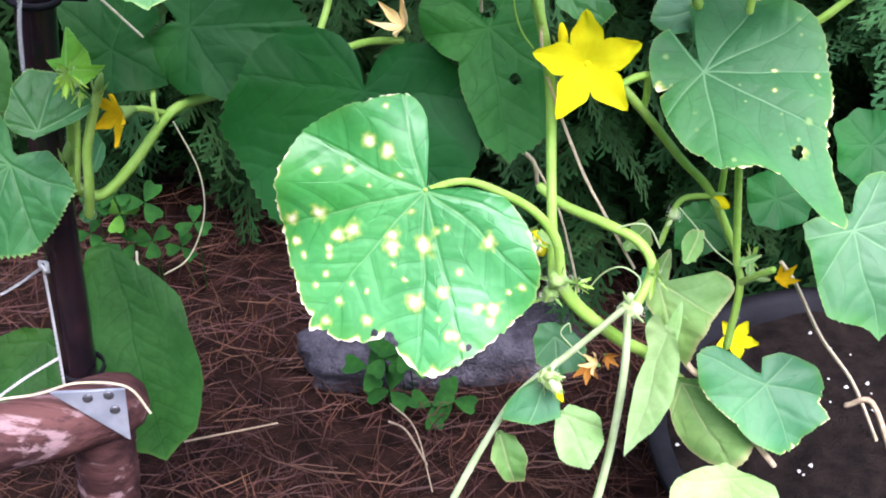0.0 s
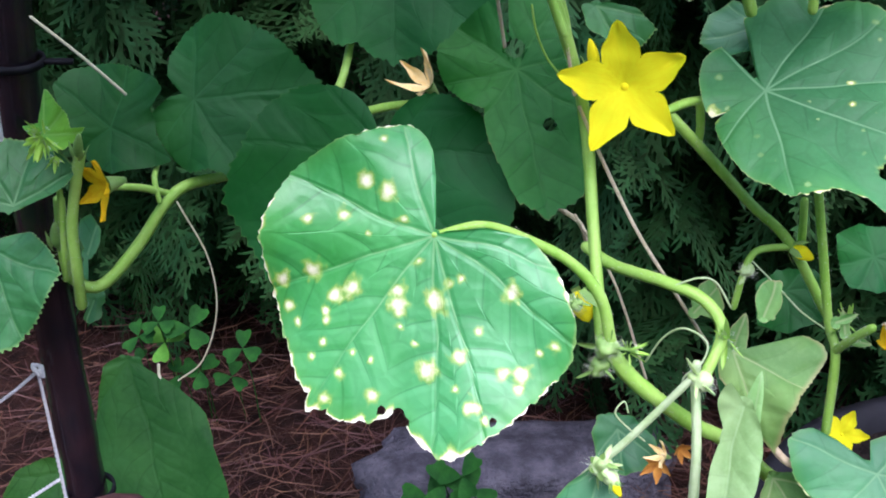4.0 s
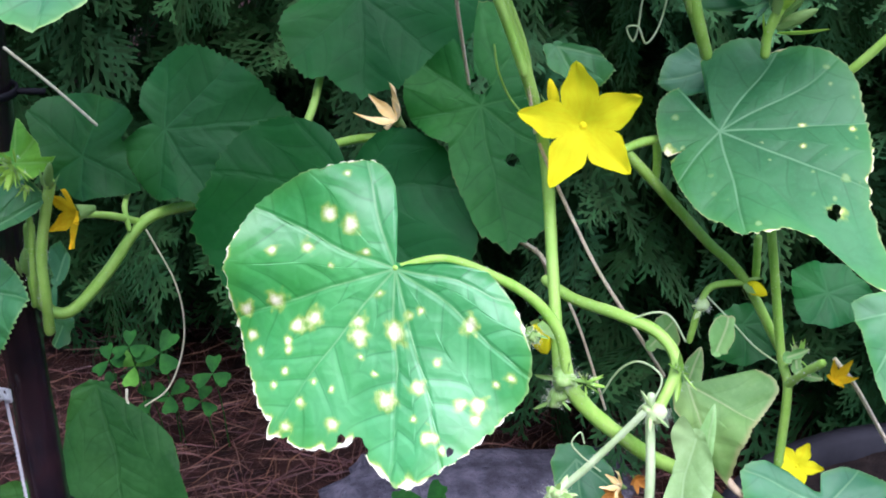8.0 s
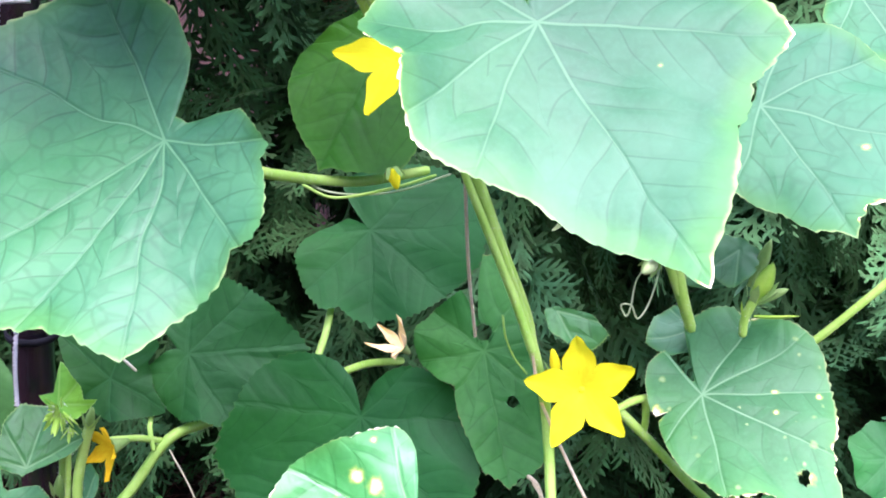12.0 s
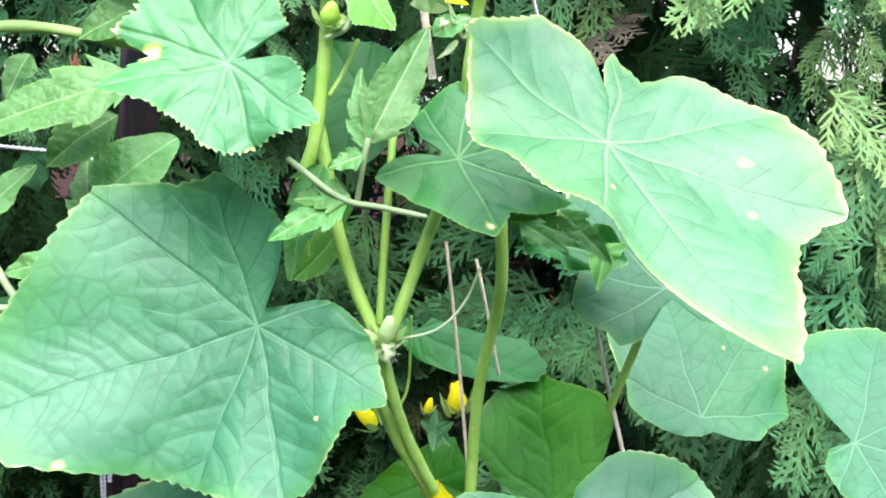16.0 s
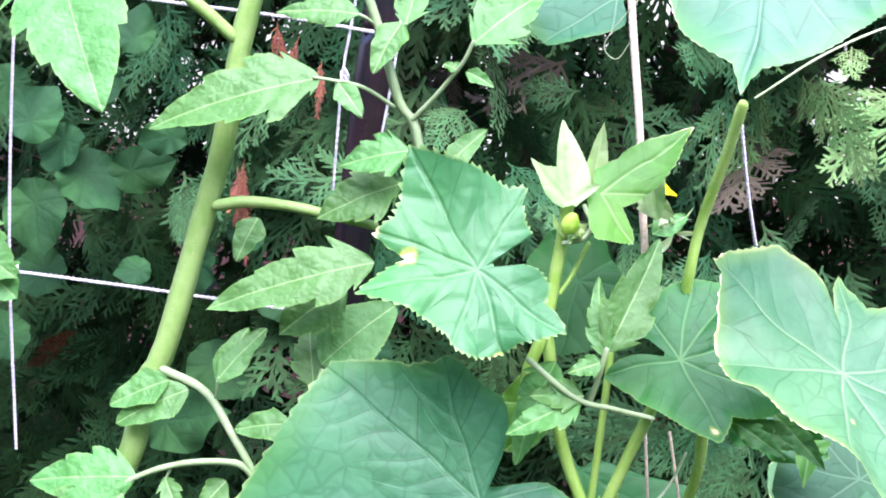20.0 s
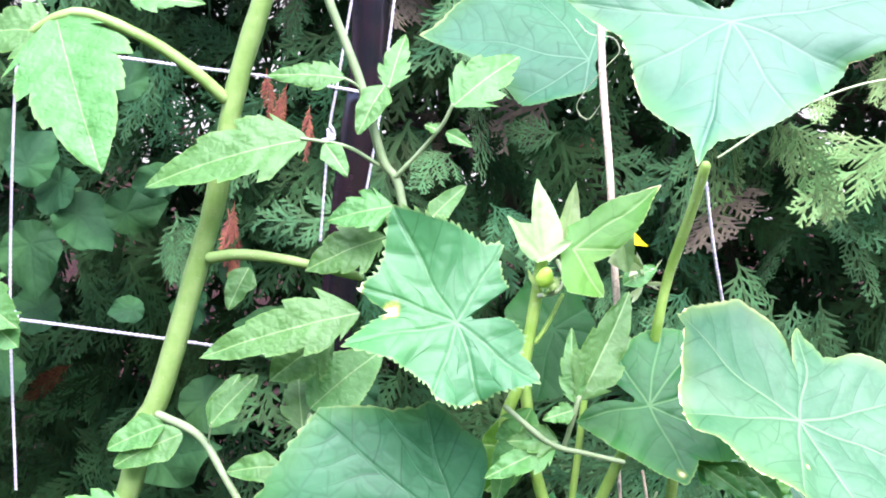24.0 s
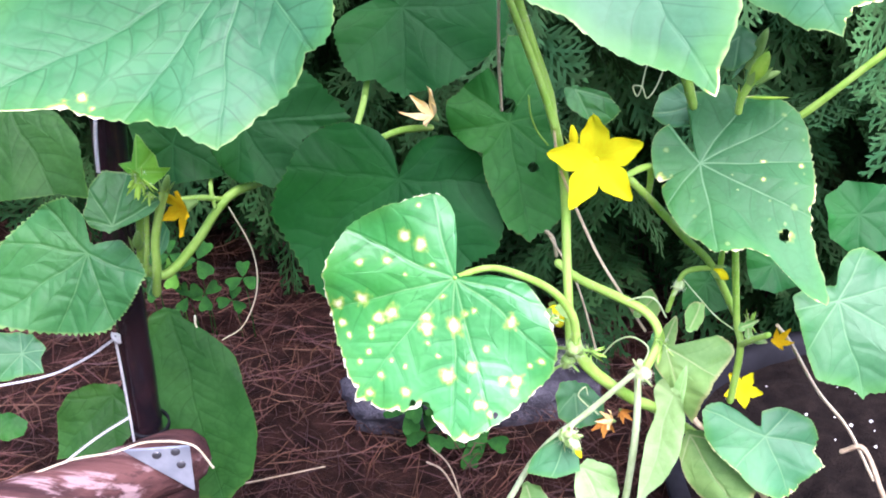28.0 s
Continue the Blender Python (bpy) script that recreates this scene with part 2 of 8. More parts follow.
leaf_mottled = leaf_material("leaf_mottled", (0.030, 0.160, 0.055), (0.058, 0.22, 0.085), (0.15, 0.33, 0.15), ((0.42, 0.42, 0.14), 0.97, 0.08), ((0.18, 0.32, 0.12), 110.0, 0.16), rough=0.52, gloss=0.4, green_edge=(0.06, 0.24, 0.045), relief=0.9, network=0.5, pale_vein=0.6, mesh=0.9)
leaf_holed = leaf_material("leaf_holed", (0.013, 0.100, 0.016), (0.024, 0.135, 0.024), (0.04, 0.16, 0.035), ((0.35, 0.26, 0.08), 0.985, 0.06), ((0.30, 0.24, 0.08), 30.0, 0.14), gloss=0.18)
leaf_spotted = leaf_material("leaf_spotted", (0.036, 0.230, 0.048), (0.070, 0.305, 0.088), (0.20, 0.44, 0.16), ((0.40, 0.52, 0.16), 0.972, 0.11), None, rough=0.42, gloss=0.75, green_edge=(0.07, 0.30, 0.04), pale_vein=0.42, network=0.6, relief=1.2, stain=(0.86, 0.82, 0.62))


def stem_material(name, base, pale, scale=60.0):
    n = Nodes(name)
    at = n.place()
    stretch = n.node("Mapping", 0, Vector=at, Scale=(1.0, 1.0, 0.12))
    f = n.noise(scale * 6, 3.0, stretch)
    tint = n.mix(n.step(n.noise(scale, 4.0, at), 0.3, 0.7), base, pale)
    tint = n.mix(n.math("MULTIPLY", n.step(f, 0.4, 0.7), 0.4), tint, pale)
    return n.done(tint, 0.5, n.bump(f, 0.5, 0.0008), 0.0, tint, 0.28, 0.4)


stem_green = stem_material("stem_green", (0.26, 0.50, 0.06), (0.39, 0.61, 0.13))
stem_pale = stem_material("stem_pale", (0.34, 0.47, 0.21), (0.50, 0.60, 0.36))
stem_tomato = stem_material("stem_tomato", (0.18, 0.35, 0.065), (0.28, 0.45, 0.125))
stem_grey = stem_material("stem_grey", (0.18, 0.29, 0.11), (0.28, 0.40, 0.19))


def tomato_material(name, base, pale):
    n = Nodes(name)
    at = n.place()
    sep = n.t.nodes.new("ShaderNodeSeparateXYZ")
    n.t.links.new(at, sep.inputs[0])
    side = n.math("ABSOLUTE", sep.outputs[1])
    mid = n.step(side, 0.0006, 0.0001)
    q = n.math("PINGPONG", n.math("ADD", n.math("SUBTRACT", sep.outputs[0], n.math("MULTIPLY", side, 0.9)), n.math("MULTIPLY", n.noise(45.0, 3.0, at), 0.012)), 0.0062)
    fork = n.step(q, 0.0009, 0.0002)
    tint = n.mix(n.step(n.noise(60.0, 4.0, at), 0.35, 0.7), base, pale)
    own = n.rnd()
    tint = n.node("HueSaturation", 0, Hue=n.math("MULTIPLY_ADD", own, 0.02, 0.49), Value=n.math("MULTIPLY_ADD", own, 0.3, 0.85), Color=tint)
    # Creases along side veins are darkened in colour, standing in for their shade.
    tint = n.mix(n.math("MULTIPLY", fork, 0.22), tint, n.node("HueSaturation", 0, Value=0.65, Color=tint))
    tint = n.mix(n.math("MULTIPLY", mid, 0.5), tint, (0.28, 0.44, 0.16))
    edge = n.t.nodes.new("ShaderNodeAttribute")
    edge.attribute_name = "edge"
    tint = n.mix(n.math("MULTIPLY", n.step(edge.outputs["Fac"], 0.86, 1.0), 0.35), tint, (0.16, 0.34, 0.06))
    cell = n.node("TexVoronoi", 0, (("feature", "DISTANCE_TO_EDGE"),), Vector=at, Scale=230.0)
    # The same painted crease shade round the small blisters.
    tint = n.mix(n.math("MULTIPLY", n.step(cell, 0.12, 0.0), 0.12), tint, n.node("HueSaturation", 0, Value=0.6, Color=tint))
    h = n.math("ADD", n.math("MULTIPLY", n.step(q, 0.0, 0.005), 0.5), n.math("MULTIPLY", n.noise(110.0, 3.0, at), 1.0))
    h = n.math("ADD", h, n.math("MULTIPLY", n.step(cell, 0.0, 0.4), 0.7))
    thru = n.node("HueSaturation", 0, Hue=0.475, Saturation=1.1, Value=1.5, Color=tint)
    return n.done(tint, 0.5, n.bump(h, 0.32, 0.0012), 0.0, thru, 0.28, 0.3)


tomato_green = tomato_material("tomato_green", (0.050, 0.172, 0.030), (0.085, 0.235, 0.060))
# Base green lowered to carry the shrub's dimness, as sun reaches it here.
shrub_dimmed = leaf_material("shrub_dimmed", (0.008, 0.040, 0.012), (0.018, 0.070, 0.020), (0.012, 0.05, 0.015), None, rough=0.7, part_through=0.12, gloss=0.12, network=0.3)


def petal_material(name, base, pale):
    n = Nodes(name)
    at = n.place()
    f = n.noise(500.0, 3.0, n.node("Mapping", 0, Vector=at, Scale=(0.15, 1.0, 1.0)))
    tint = n.mix(n.step(f, 0.35, 0.7), base, pale)
    return n.done(tint, 0.55, n.bump(f, 0.4, 0.0006), 0.0, tint, 0.5, 0.05)


petal_yellow = petal_material("petal_yellow", (0.98, 0.87, 0.002), (1.0, 0.94, 0.006))
petal_amber = petal_material("petal_amber", (0.86, 0.52, 0.002), (0.92, 0.64, 0.006))


def plain_material(name, a, b, scale, rough, bump=0.5, dist=0.001, metal=0.0, spec=0.5, detail=6.0, per_piece=0.0):
    n = Nodes(name)
    at = n.place()
    f, g = n.noise(scale, detail, at), n.noise(scale * 7, 4.0, at)
    tint = n.mix(n.step(f, 0.3, 0.7), a, b)
    tint = n.mix(n.math("MULTIPLY", n.step(g, 0.4, 0.75), 0.35), tint, a)
    if per_piece:
        tint = n.node("HueSaturation", 0, Hue=n.math("MULTIPLY_ADD", n.island(), 0.05, 0.475), Value=n.math("MULTIPLY_ADD", n.island(), per_piece, 1.0 - per_piece / 2), Color=tint)
    return n.done(tint, rough, n.bump(n.math("ADD", f, g), bump, dist), metal, None, 0.0, spec)


petal_dry = plain_material("petal_dry", (0.82, 0.58, 0.22), (0.90, 0.74, 0.42), 90.0, 0.8)
petal_shrivelled = plain_material("petal_shrivelled", (0.42, 0.16, 0.02), (0.70, 0.34, 0.05), 120.0, 0.8)
calyx_green = stem_material("calyx_green", (0.16, 0.32, 0.06), (0.30, 0.46, 0.14))
string_white = plain_material("string_white", (0.62, 0.62, 0.62), (0.82, 0.82, 0.82), 900.0, 0.8, 1.0, 0.0008)
twine_tan = plain_material("twine_tan", (0.60, 0.50, 0.33), (0.85, 0.75, 0.55), 700.0, 0.9, 1.0, 0.0008)
straw_tan = plain_material("straw_tan", (0.30, 0.22, 0.14), (0.50, 0.40, 0.28), 200.0, 0.8)
tendril_dry = plain_material("tendril_dry", (0.50, 0.48, 0.30), (0.64, 0.60, 0.42), 200.0, 0.7)
pole_black = plain_material("pole_black", (0.005, 0.005, 0.008), (0.022, 0.010, 0.013), 45.0, 0.26, 0.4, 0.0006)
plastic_black = plain_material("plastic_black", (0.006, 0.006, 0.008), (0.014, 0.014, 0.018), 20.0, 0.75, 0.2, 0.001, 0.0, 0.1)
soil_dark = plain_material("soil_dark", (0.008, 0.006, 0.006), (0.022, 0.016, 0.014), 60.0, 0.95, 1.0, 0.006, 0.0, 0.05)
wall_pale = plain_material("wall_pale", (0.28, 0.30, 0.21), (0.42, 0.44, 0.34), 3.0, 0.9, 0.4, 0.003)
perlite_white = plain_material("perlite_white", (0.6, 0.6, 0.58), (0.8, 0.8, 0.78), 300.0, 0.9)
# Mulch and needle browns are lowered for the shade beneath the plants.
mulch_brown = plain_material("mulch_brown", (0.014, 0.007, 0.006), (0.048, 0.021, 0.016), 45.0, 0.95, 1.0, 0.01, 0.0, 0.1)
needle_brown = plain_material("needle_brown", (0.040, 0.011, 0.007), (0.092, 0.028, 0.016), 20.0, 0.7, 0.3, 0.001, per_piece=0.9)
stone_grey = plain_material("stone_grey", (0.045, 0.042, 0.055), (0.135, 0.126, 0.155), 42.0, 0.95, 1.0, 0.006, 0.0, 0.1)


def wood_material(name, turn):
    """Weathered bark-stripped timber: dark red-brown with pale worn streaks along the log."""
    n = Nodes(name)
    at = n.node("Mapping", 0, Vector=n.place(), Rotation=turn, Scale=(0.10, 1.0, 1.0))
    wide, fine = n.noise(45.0, 5.0, at), n.noise(260.0, 4.0, at)
    tint = n.mix(n.step(wide, 0.35, 0.65), (0.030, 0.012, 0.013), (0.105, 0.045, 0.042))
    tint = n.mix(n.math("MULTIPLY", n.step(n.noise(70.0, 5.0, at), 0.54, 0.64), 0.8), tint, (0.30, 0.20, 0.21))
    tint = n.mix(n.math("MULTIPLY", n.step(fine, 0.55, 0.7), 0.5), tint, (0.018, 0.008, 0.010))
    return n.done(tint, 0.8, n.bump(n.math("ADD", wide, fine), 0.9, 0.002), 0.0, None, 0.0, 0.2)


wood_rail, wood_post = wood_material("wood_rail", (0.0, 0.0, radians(-32))), wood_material("wood_post", (0.0, radians(90), 0.0))
metal_zinc = plain_material("metal_zinc", (0.36, 0.40, 0.48), (0.52, 0.56, 0.64), 40.0, 0.5, 0.2, 0.0005, 0.6)
screw_dark = plain_material("screw_dark", (0.10, 0.10, 0.11), (0.2, 0.2, 0.22), 80.0, 0.5, 0.2, 0.0005, 0.8)
bark_brown = plain_material("bark_brown", (0.045, 0.028, 0.02), (0.13, 0.08, 0.055), 30.0, 0.9, 1.0, 0.003)
clover_lime = plain_material("clover_lime", (0.05, 0.16, 0.015), (0.09, 0.24, 0.03), 60.0, 0.7, spec=0.1)
frond_dead = plain_material("frond_dead", (0.12, 0.034, 0.014), (0.22, 0.070, 0.028), 30.0, 0.8, per_piece=0.6)
frond_dry = plain_material("frond_dry", (0.030, 0.027, 0.012), (0.056, 0.048, 0.024), 30.0, 0.8, per_piece=0.7)
# Green lowered to hold the deep shade that the clover stands in.
clover_green = plain_material("clover_green", (0.008, 0.044, 0.007), (0.020, 0.088, 0.011), 60.0, 0.7, spec=0.1, per_piece=0.8)


def frond_material(name, a, b):
    n = Nodes(name)
    f = n.noise(9.0, 3.0)
    tint = n.mix(n.step(f, 0.35, 0.65), a, b)
    tint = n.mix(n.math("MULTIPLY", n.step(n.noise(3.0, 3.0), 0.62, 0.75), 0.3), tint, (0.10, 0.07, 0.03))
    tint = n.node("HueSaturation", 0, Hue=n.math("MULTIPLY_ADD", n.island(), 0.03, 0.485), Value=n.math("MULTIPLY_ADD", n.island(), 0.7, 0.65), Color=tint)
    return n.done(tint, 0.7, n.bump(n.noise(700.0, 2.0), 0.6, 0.001), 0.0, tint, 0.2, 0.08)


# One green twice: shade put into the first, better light into the second.
frond_shaded = frond_material("frond_shaded", (0.010, 0.040, 0.011), (0.026, 0.070, 0.020))
frond_lit = frond_material("frond_lit", (0.018, 0.072, 0.024), (0.052, 0.130, 0.044))
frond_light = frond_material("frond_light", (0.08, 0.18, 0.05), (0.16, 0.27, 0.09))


# ---- building helpers ----
def link(name, me, mats, parent=None, label="", smooth=True):
    for m in mats if isinstance(mats, (list, tuple)) else [mats]:
        me.materials.append(m)
    if smooth:
        me.polygons.foreach_set("use_smooth", [True] * len(me.polygons))
    me.update()
    ob = new(name, me)
    if parent is not None:
        ob.parent = parent
    if label:
        ob["label"] = label
    return ob


def pydata(name, verts, faces):
    me = bpy.data.meshes.new(name)
    me.from_pydata([tuple(v) for v in verts], [], [tuple(f) for f in faces])
    return me


def holder(name, place, label, category, group="", kind=""):
    ob = new(name)
    ob.location = place
    ob.empty_display_size = 0.05
    bpy.context.view_layer.update()
    return tagged(ob, label, category, group, kind)


def under(ob, parent):
    """Makes ob a child and keeps it where it stands in the world."""
    ob.parent = parent
    top, inv = parent, Matrix.Identity(4)
    chain = []
    while top is not None:
        chain.append(top)
        top = top.parent
    m = Matrix.Identity(4)
    for p in reversed(chain):
        m = m @ p.matrix_parent_inverse @ p.matrix_basis
    ob.matrix_parent_inverse = m.inverted()
    return ob


def smooth_line(pts, steps=6):
    """A Catmull-Rom line through the points."""
    p = [Vector(q) for q in pts]
    if len(p) == 2:
        return [p[0].lerp(p[1], k / steps) for k in range(steps + 1)]
    p = [p[0] * 2 - p[1]] + p + [p[-1] * 2 - p[-2]]
    line = []
    for a, b, c, d in zip(p, p[1:], p[2:], p[3:]):
        for k in range(steps):
            t = k / steps
            line.append(0.5 * (2 * b + (c - a) * t + (2 * a - 5 * b + 4 * c - d) * t * t + (3 * b - a - 3 * c + d) * t ** 3))
    return line + [p[-2]]


def tube_mesh(name, pts, r0, r1, sides=8, steps=6, ridge=0.0, knots=0.0, seed=0):
    line = smooth_line(pts, steps)
    head, foot = (line[0] - line[1]).normalized(), (line[-1] - line[-2]).normalized()
    line = [line[0] + head * r0 * 0.9, line[0] + head * r0 * 0.6] + line + [line[-1] + foot * r1 * 0.6, line[-1] + foot * r1 * 0.9]
    origin = line[0].copy()
    rng = random.Random(seed + int(1e4 * abs(origin.x)))
    verts, faces = [], []
    n = len(line)
    up = None
    for k, c in enumerate(line):
        d = (line[min(k + 1, n - 1)] - line[max(k - 1, 0)]).normalized()
        if up is None:
            up = d.orthogonal().normalized()
        up = (up - d * up.dot(d)).normalized()
        s = d.cross(up)
        r = (r0 + (r1 - r0) * k / (n - 1)) * (1 + knots * rng.uniform(-1, 1))
        r *= 0.4 if k in (0, n - 1) else 0.8 if k in (1, n - 2) else 1.0
        for j in range(sides):
            a = 2 * math.pi * j / sides
            q = r * (1 + (ridge if j % 2 else -ridge))
            verts.append(c - origin + up * (q * math.cos(a)) + s * (q * math.sin(a)))
    for k in range(n - 1):
        for j in range(sides):
            a, b = k * sides + j, k * sides + (j + 1) % sides
            faces.append((a, b, b + sides, a + sides))
    faces.append(tuple(range(sides - 1, -1, -1)))
    faces.append(tuple(range((n - 1) * sides, n * sides)))
    return pydata(name, verts, faces), origin


FUZZY = (stem_green, stem_pale, stem_tomato, stem_grey)
fuzz_pale = plain_material("fuzz_pale", (0.52, 0.58, 0.42), (0.70, 0.73, 0.6), 200.0, 0.8)


def add_fuzz(stem, pts, origin, r0, r1, steps):
    """Short pale hairs that stand off a stem."""
    line = smooth_line(pts, steps)
    rng = random.Random(int(1e5 * abs(origin.x + origin.z)))
    verts, faces = [], []
    n = len(line)
    for k in range(n - 1):
        a, b = line[k], line[k + 1]
        d = b - a
        for _ in range(max(1, int(d.length / 0.00045))):
            out = Vector((rng.gauss(0, 1), rng.gauss(0, 1), rng.gauss(0, 1))).cross(d).normalized()
            u = rng.random()
            r = r0 + (r1 - r0) * (k + u) / n
            p = a + d * u - origin + out * r * 0.95
            tip = p + out * rng.uniform(0.0007, 0.0018) + d.normalized() * rng.uniform(-0.0005, 0.0005)
            w = out.cross(d).normalized() * 0.00011
            q = len(verts)
            verts += [p - w, p + w, tip]
            faces.append((q, q + 1, q + 2))
    ob = link("fuzz", pydata("fuzz", verts, faces), fuzz_pale)
    ob["kind"] = "stuff"
    ob.location = origin
    under(ob, stem)


def cord_mesh(name, pts, r, apart=0.5, fat=0.62):
    """Two strands laid round each other."""
    line = smooth_line(pts, 30)
    length = sum((b - a).length for a, b in zip(line, line[1:]))
    n = max(12, int(length / 0.0006))
    origin = line[0].copy()
    verts, faces, sides = [], [], 5
    for strand in (0.0, math.pi):
        start = len(verts)
        for k in range(n + 1):
            u = k / n * (len(line) - 1)
            i = min(int(u), len(line) - 2)
            c = line[i].lerp(line[i + 1], u - i)
            d = (line[i + 1] - line[i]).normalized()
            up = d.orthogonal().normalized()
            s = d.cross(up)
            a = strand + k * 0.0006 / 0.0052 * 2 * math.pi
            c = c - origin + (up * math.cos(a) + s * math.sin(a)) * r * apart
            for j in range(sides):
                b = 2 * math.pi * j / sides
                verts.append(c + (up * math.cos(b) + s * math.sin(b)) * r * fat)
        for k in range(n):
            for j in range(sides):
                p, q = start + k * sides + j, start + k * sides + (j + 1) % sides
                faces.append((p, q, q + sides, p + sides))
    return pydata(name, verts, faces), origin


def tube(parent, name, pts, r0, r1, mat, label="", sides=8, steps=6, ridge=0.0, knots=0.04):
    if mat in FUZZY and r0 > 0.0017:
        sides, ridge = 12, 0.07
    me, origin = tube_mesh(name, pts, r0, r1, sides, steps, ridge, knots)
    if mat in (string_white, twine_tan) and name != "knot" and r0 > 0.0006:
        me, origin = cord_mesh(name, pts, r0 * 1.1) if mat is string_white else cord_mesh(name, pts, r0, 0.1, 0.93)
    ob = link(name, me, mat, None, label)
    ob.location = origin
    if parent is None:
        return ob
    under(ob, parent)
    if mat in FUZZY and r0 > 0.0014:
        add_fuzz(ob, pts, origin, r0, r1, steps)
    return ob


def frame_of(place, xdir, normal):
    z = Vector(normal).normalized()
    x = Vector(xdir)
    x = (x - z * x.dot(z)).normalized()
    y = z.cross(x)
    m = Matrix((x, y, z)).transposed().to_4x4()
    m.translation = place
    return m


leaf_count = 0


def rim_radius(shape, a):
    """How far the margin lies from the stalk, in metres, at an angle: from radii every ten degrees, or from corners (degrees, mm)."""
    if not isinstance(shape[0], tuple):
        u = a / (2 * math.pi) * len(shape)
        i, t = int(u) % len(shape), u - int(u)
        t = t * t * (3 - 2 * t) * 0.25 + t * 0.75
        return 0.001 * (shape[i] * (1 - t) + shape[(i + 1) % len(shape)] * t)
    deg = math.degrees(a) % 360
    for (a0, r0), (a1, r1) in zip(shape, shape[1:] + shape[:1]):
        span, off = (a1 - a0) % 360, (deg - a0) % 360
        if off <= span and span > 0:
            if span > 60:
                return 0.001 * max(3.0, min(r0, r1) * 0.3)
            p, q, w = radians(off), radians(span - off), radians(span)
            t = off / span
            # the straight line between two corners, swelled a little
            return 0.001 * (1 + 0.012 * 4 * t * (1 - t)) * r0 * r1 * math.sin(w) / max(1e-6, r0 * math.sin(p) + r1 * math.sin(q)) if w > 1e-6 else 0.001 * r0
    return 0.003


def cucumber_leaf(parent, place, xdir, normal, radii, mat, label="", teeth=0.03, cup=0.0, wave=0.004, holes=(), veins=None, stains=(), scorch=()):
    """A blade spread round its stalk. veins: degrees of the main veins. stains: (x, y, radius) in mm. scorch: (degrees, half width, depth in mm) of dead margin."""
    global leaf_count
    leaf_count += 1
    rng = random.Random(leaf_count)
    shape = tuple(radii)
    corners = isinstance(shape[0], tuple)
    biggest = max(r[1] for r in shape) if corners else max(shape)
    spokes, rings = (126, 14) if mat is shrub_dimmed or biggest < 30 else (420, 52) if corners and biggest > 60 else (252, 28)
    seeds = [rng.uniform(0, 6.28) for _ in range(4)]
    if veins is None:
        veins = [v for v in (0, 46, 92, 138, -46, -92, -138) if rim_radius(shape, radians(v) % (2 * math.pi)) > 0.016] or [0]
    fan = sorted(radians(v) % (2 * math.pi) for v in veins)
    angles = [2 * math.pi * j / spokes for j in range(spokes)]
    if corners:
        for a, _ in shape:
            k = round(radians(a) / (2 * math.pi) * spokes) % spokes
            angles[k] = radians(a) % (2 * math.pi)
    for a in fan:
        angles[round(a / (2 * math.pi) * spokes) % spokes] = a
    count = 84
    jag = [rng.uniform(0.4, 1.3) for _ in range(count)]
    rough_teeth = 1.0 if mat in (leaf_back_shaded, leaf_holed, leaf_fresh, leaf_lime) else 0.62
    verts, faces, rim, side, along, turn, blot = [(0.0, 0.0, 0.0)], [], [0.0], [0.0], [0.0], [0.0], [0.0]
    puffed = {leaf_deep: 0.00035, leaf_fresh: 0.0005, leaf_spotted: 0.00018, leaf_front: 0.00012}.get(mat, 0.00015)
    spoke = []
    for j, a in enumerate(angles):
        gaps = [((a - v + math.pi) % (2 * math.pi)) - math.pi for v in fan]
        near = min(range(len(fan)), key=lambda k: abs(gaps[k]))
        da = gaps[near]
        top = rim_radius(shape, a)
        tip = abs((a + math.pi) % (2 * math.pi) - math.pi)
        burnt = max([depth * max(0.0, 1 - (abs((math.degrees(a) - at + 180) % 360 - 180) / wide) ** 2) for at, wide, depth in scorch] or [0.0])
        step = 1.3 * near + (0.0063 if da > 0 else 0.0)
        burnt *= max(0.0, 0.45 + 1.7 * noise.noise((a * 13, leaf_count, 1)))
        spoke.append((a, da, top, 0.007 * math.exp(-tip / 0.05) if not corners and biggest > 60 else 0.0, 0.001 * burnt, step % 0.015))
    for k in range(1, rings + 1):
        f = (k / rings) ** 0.85
        for j, (a, da, top, drawn, burnt, step) in enumerate(spoke):
            r = top + drawn * f ** 6
            if k == rings:
                s = j / spokes * count
                r *= 1 + rough_teeth * teeth * jag[int(s)] * ((1 - abs((s % 1) - 0.72) / 0.72) ** 1.5 - 0.4)
                if burnt:
                    r -= 0.0022 * abs(noise.noise((a * 9, leaf_count, 3))) + 0.0012 * abs(noise.noise((a * 31, leaf_count, 5)))
            r *= f
            x, y = r * math.cos(a), r * math.sin(a)
            wide = min(abs(da), 1.5)
            off, far = r * math.sin(wide), r * math.cos(wide)
            z = cup * r * r * 2.2
            z += wave * (f ** 2) * (math.sin(3 * a + seeds[0]) + 0.6 * math.sin(7 * a + seeds[1])) * min(1, r / 0.05)
            z += 0.022 * r * min(1.0, wide / 0.4)
            q = far - 0.62 * off - 9 * off * off + step
            z += puffed * f * (0.5 - 0.5 * math.cos(q * 2 * math.pi / 0.015)) * min(1, off / 0.005) * max(0.0, 1 - off / 0.04)
            z += 0.0013 * f * noise.noise((x * 30 + leaf_count * 7, y * 30, 0))
            sway = min(1.0, r / 0.03) * (1 - f ** 3)
            verts.append((x + 0.0055 * sway * noise.noise((x * 30, y * 30, leaf_count * 1.7)), y + 0.0055 * sway * noise.noise((x * 30, y * 30, leaf_count * 1.7 + 9)), z))
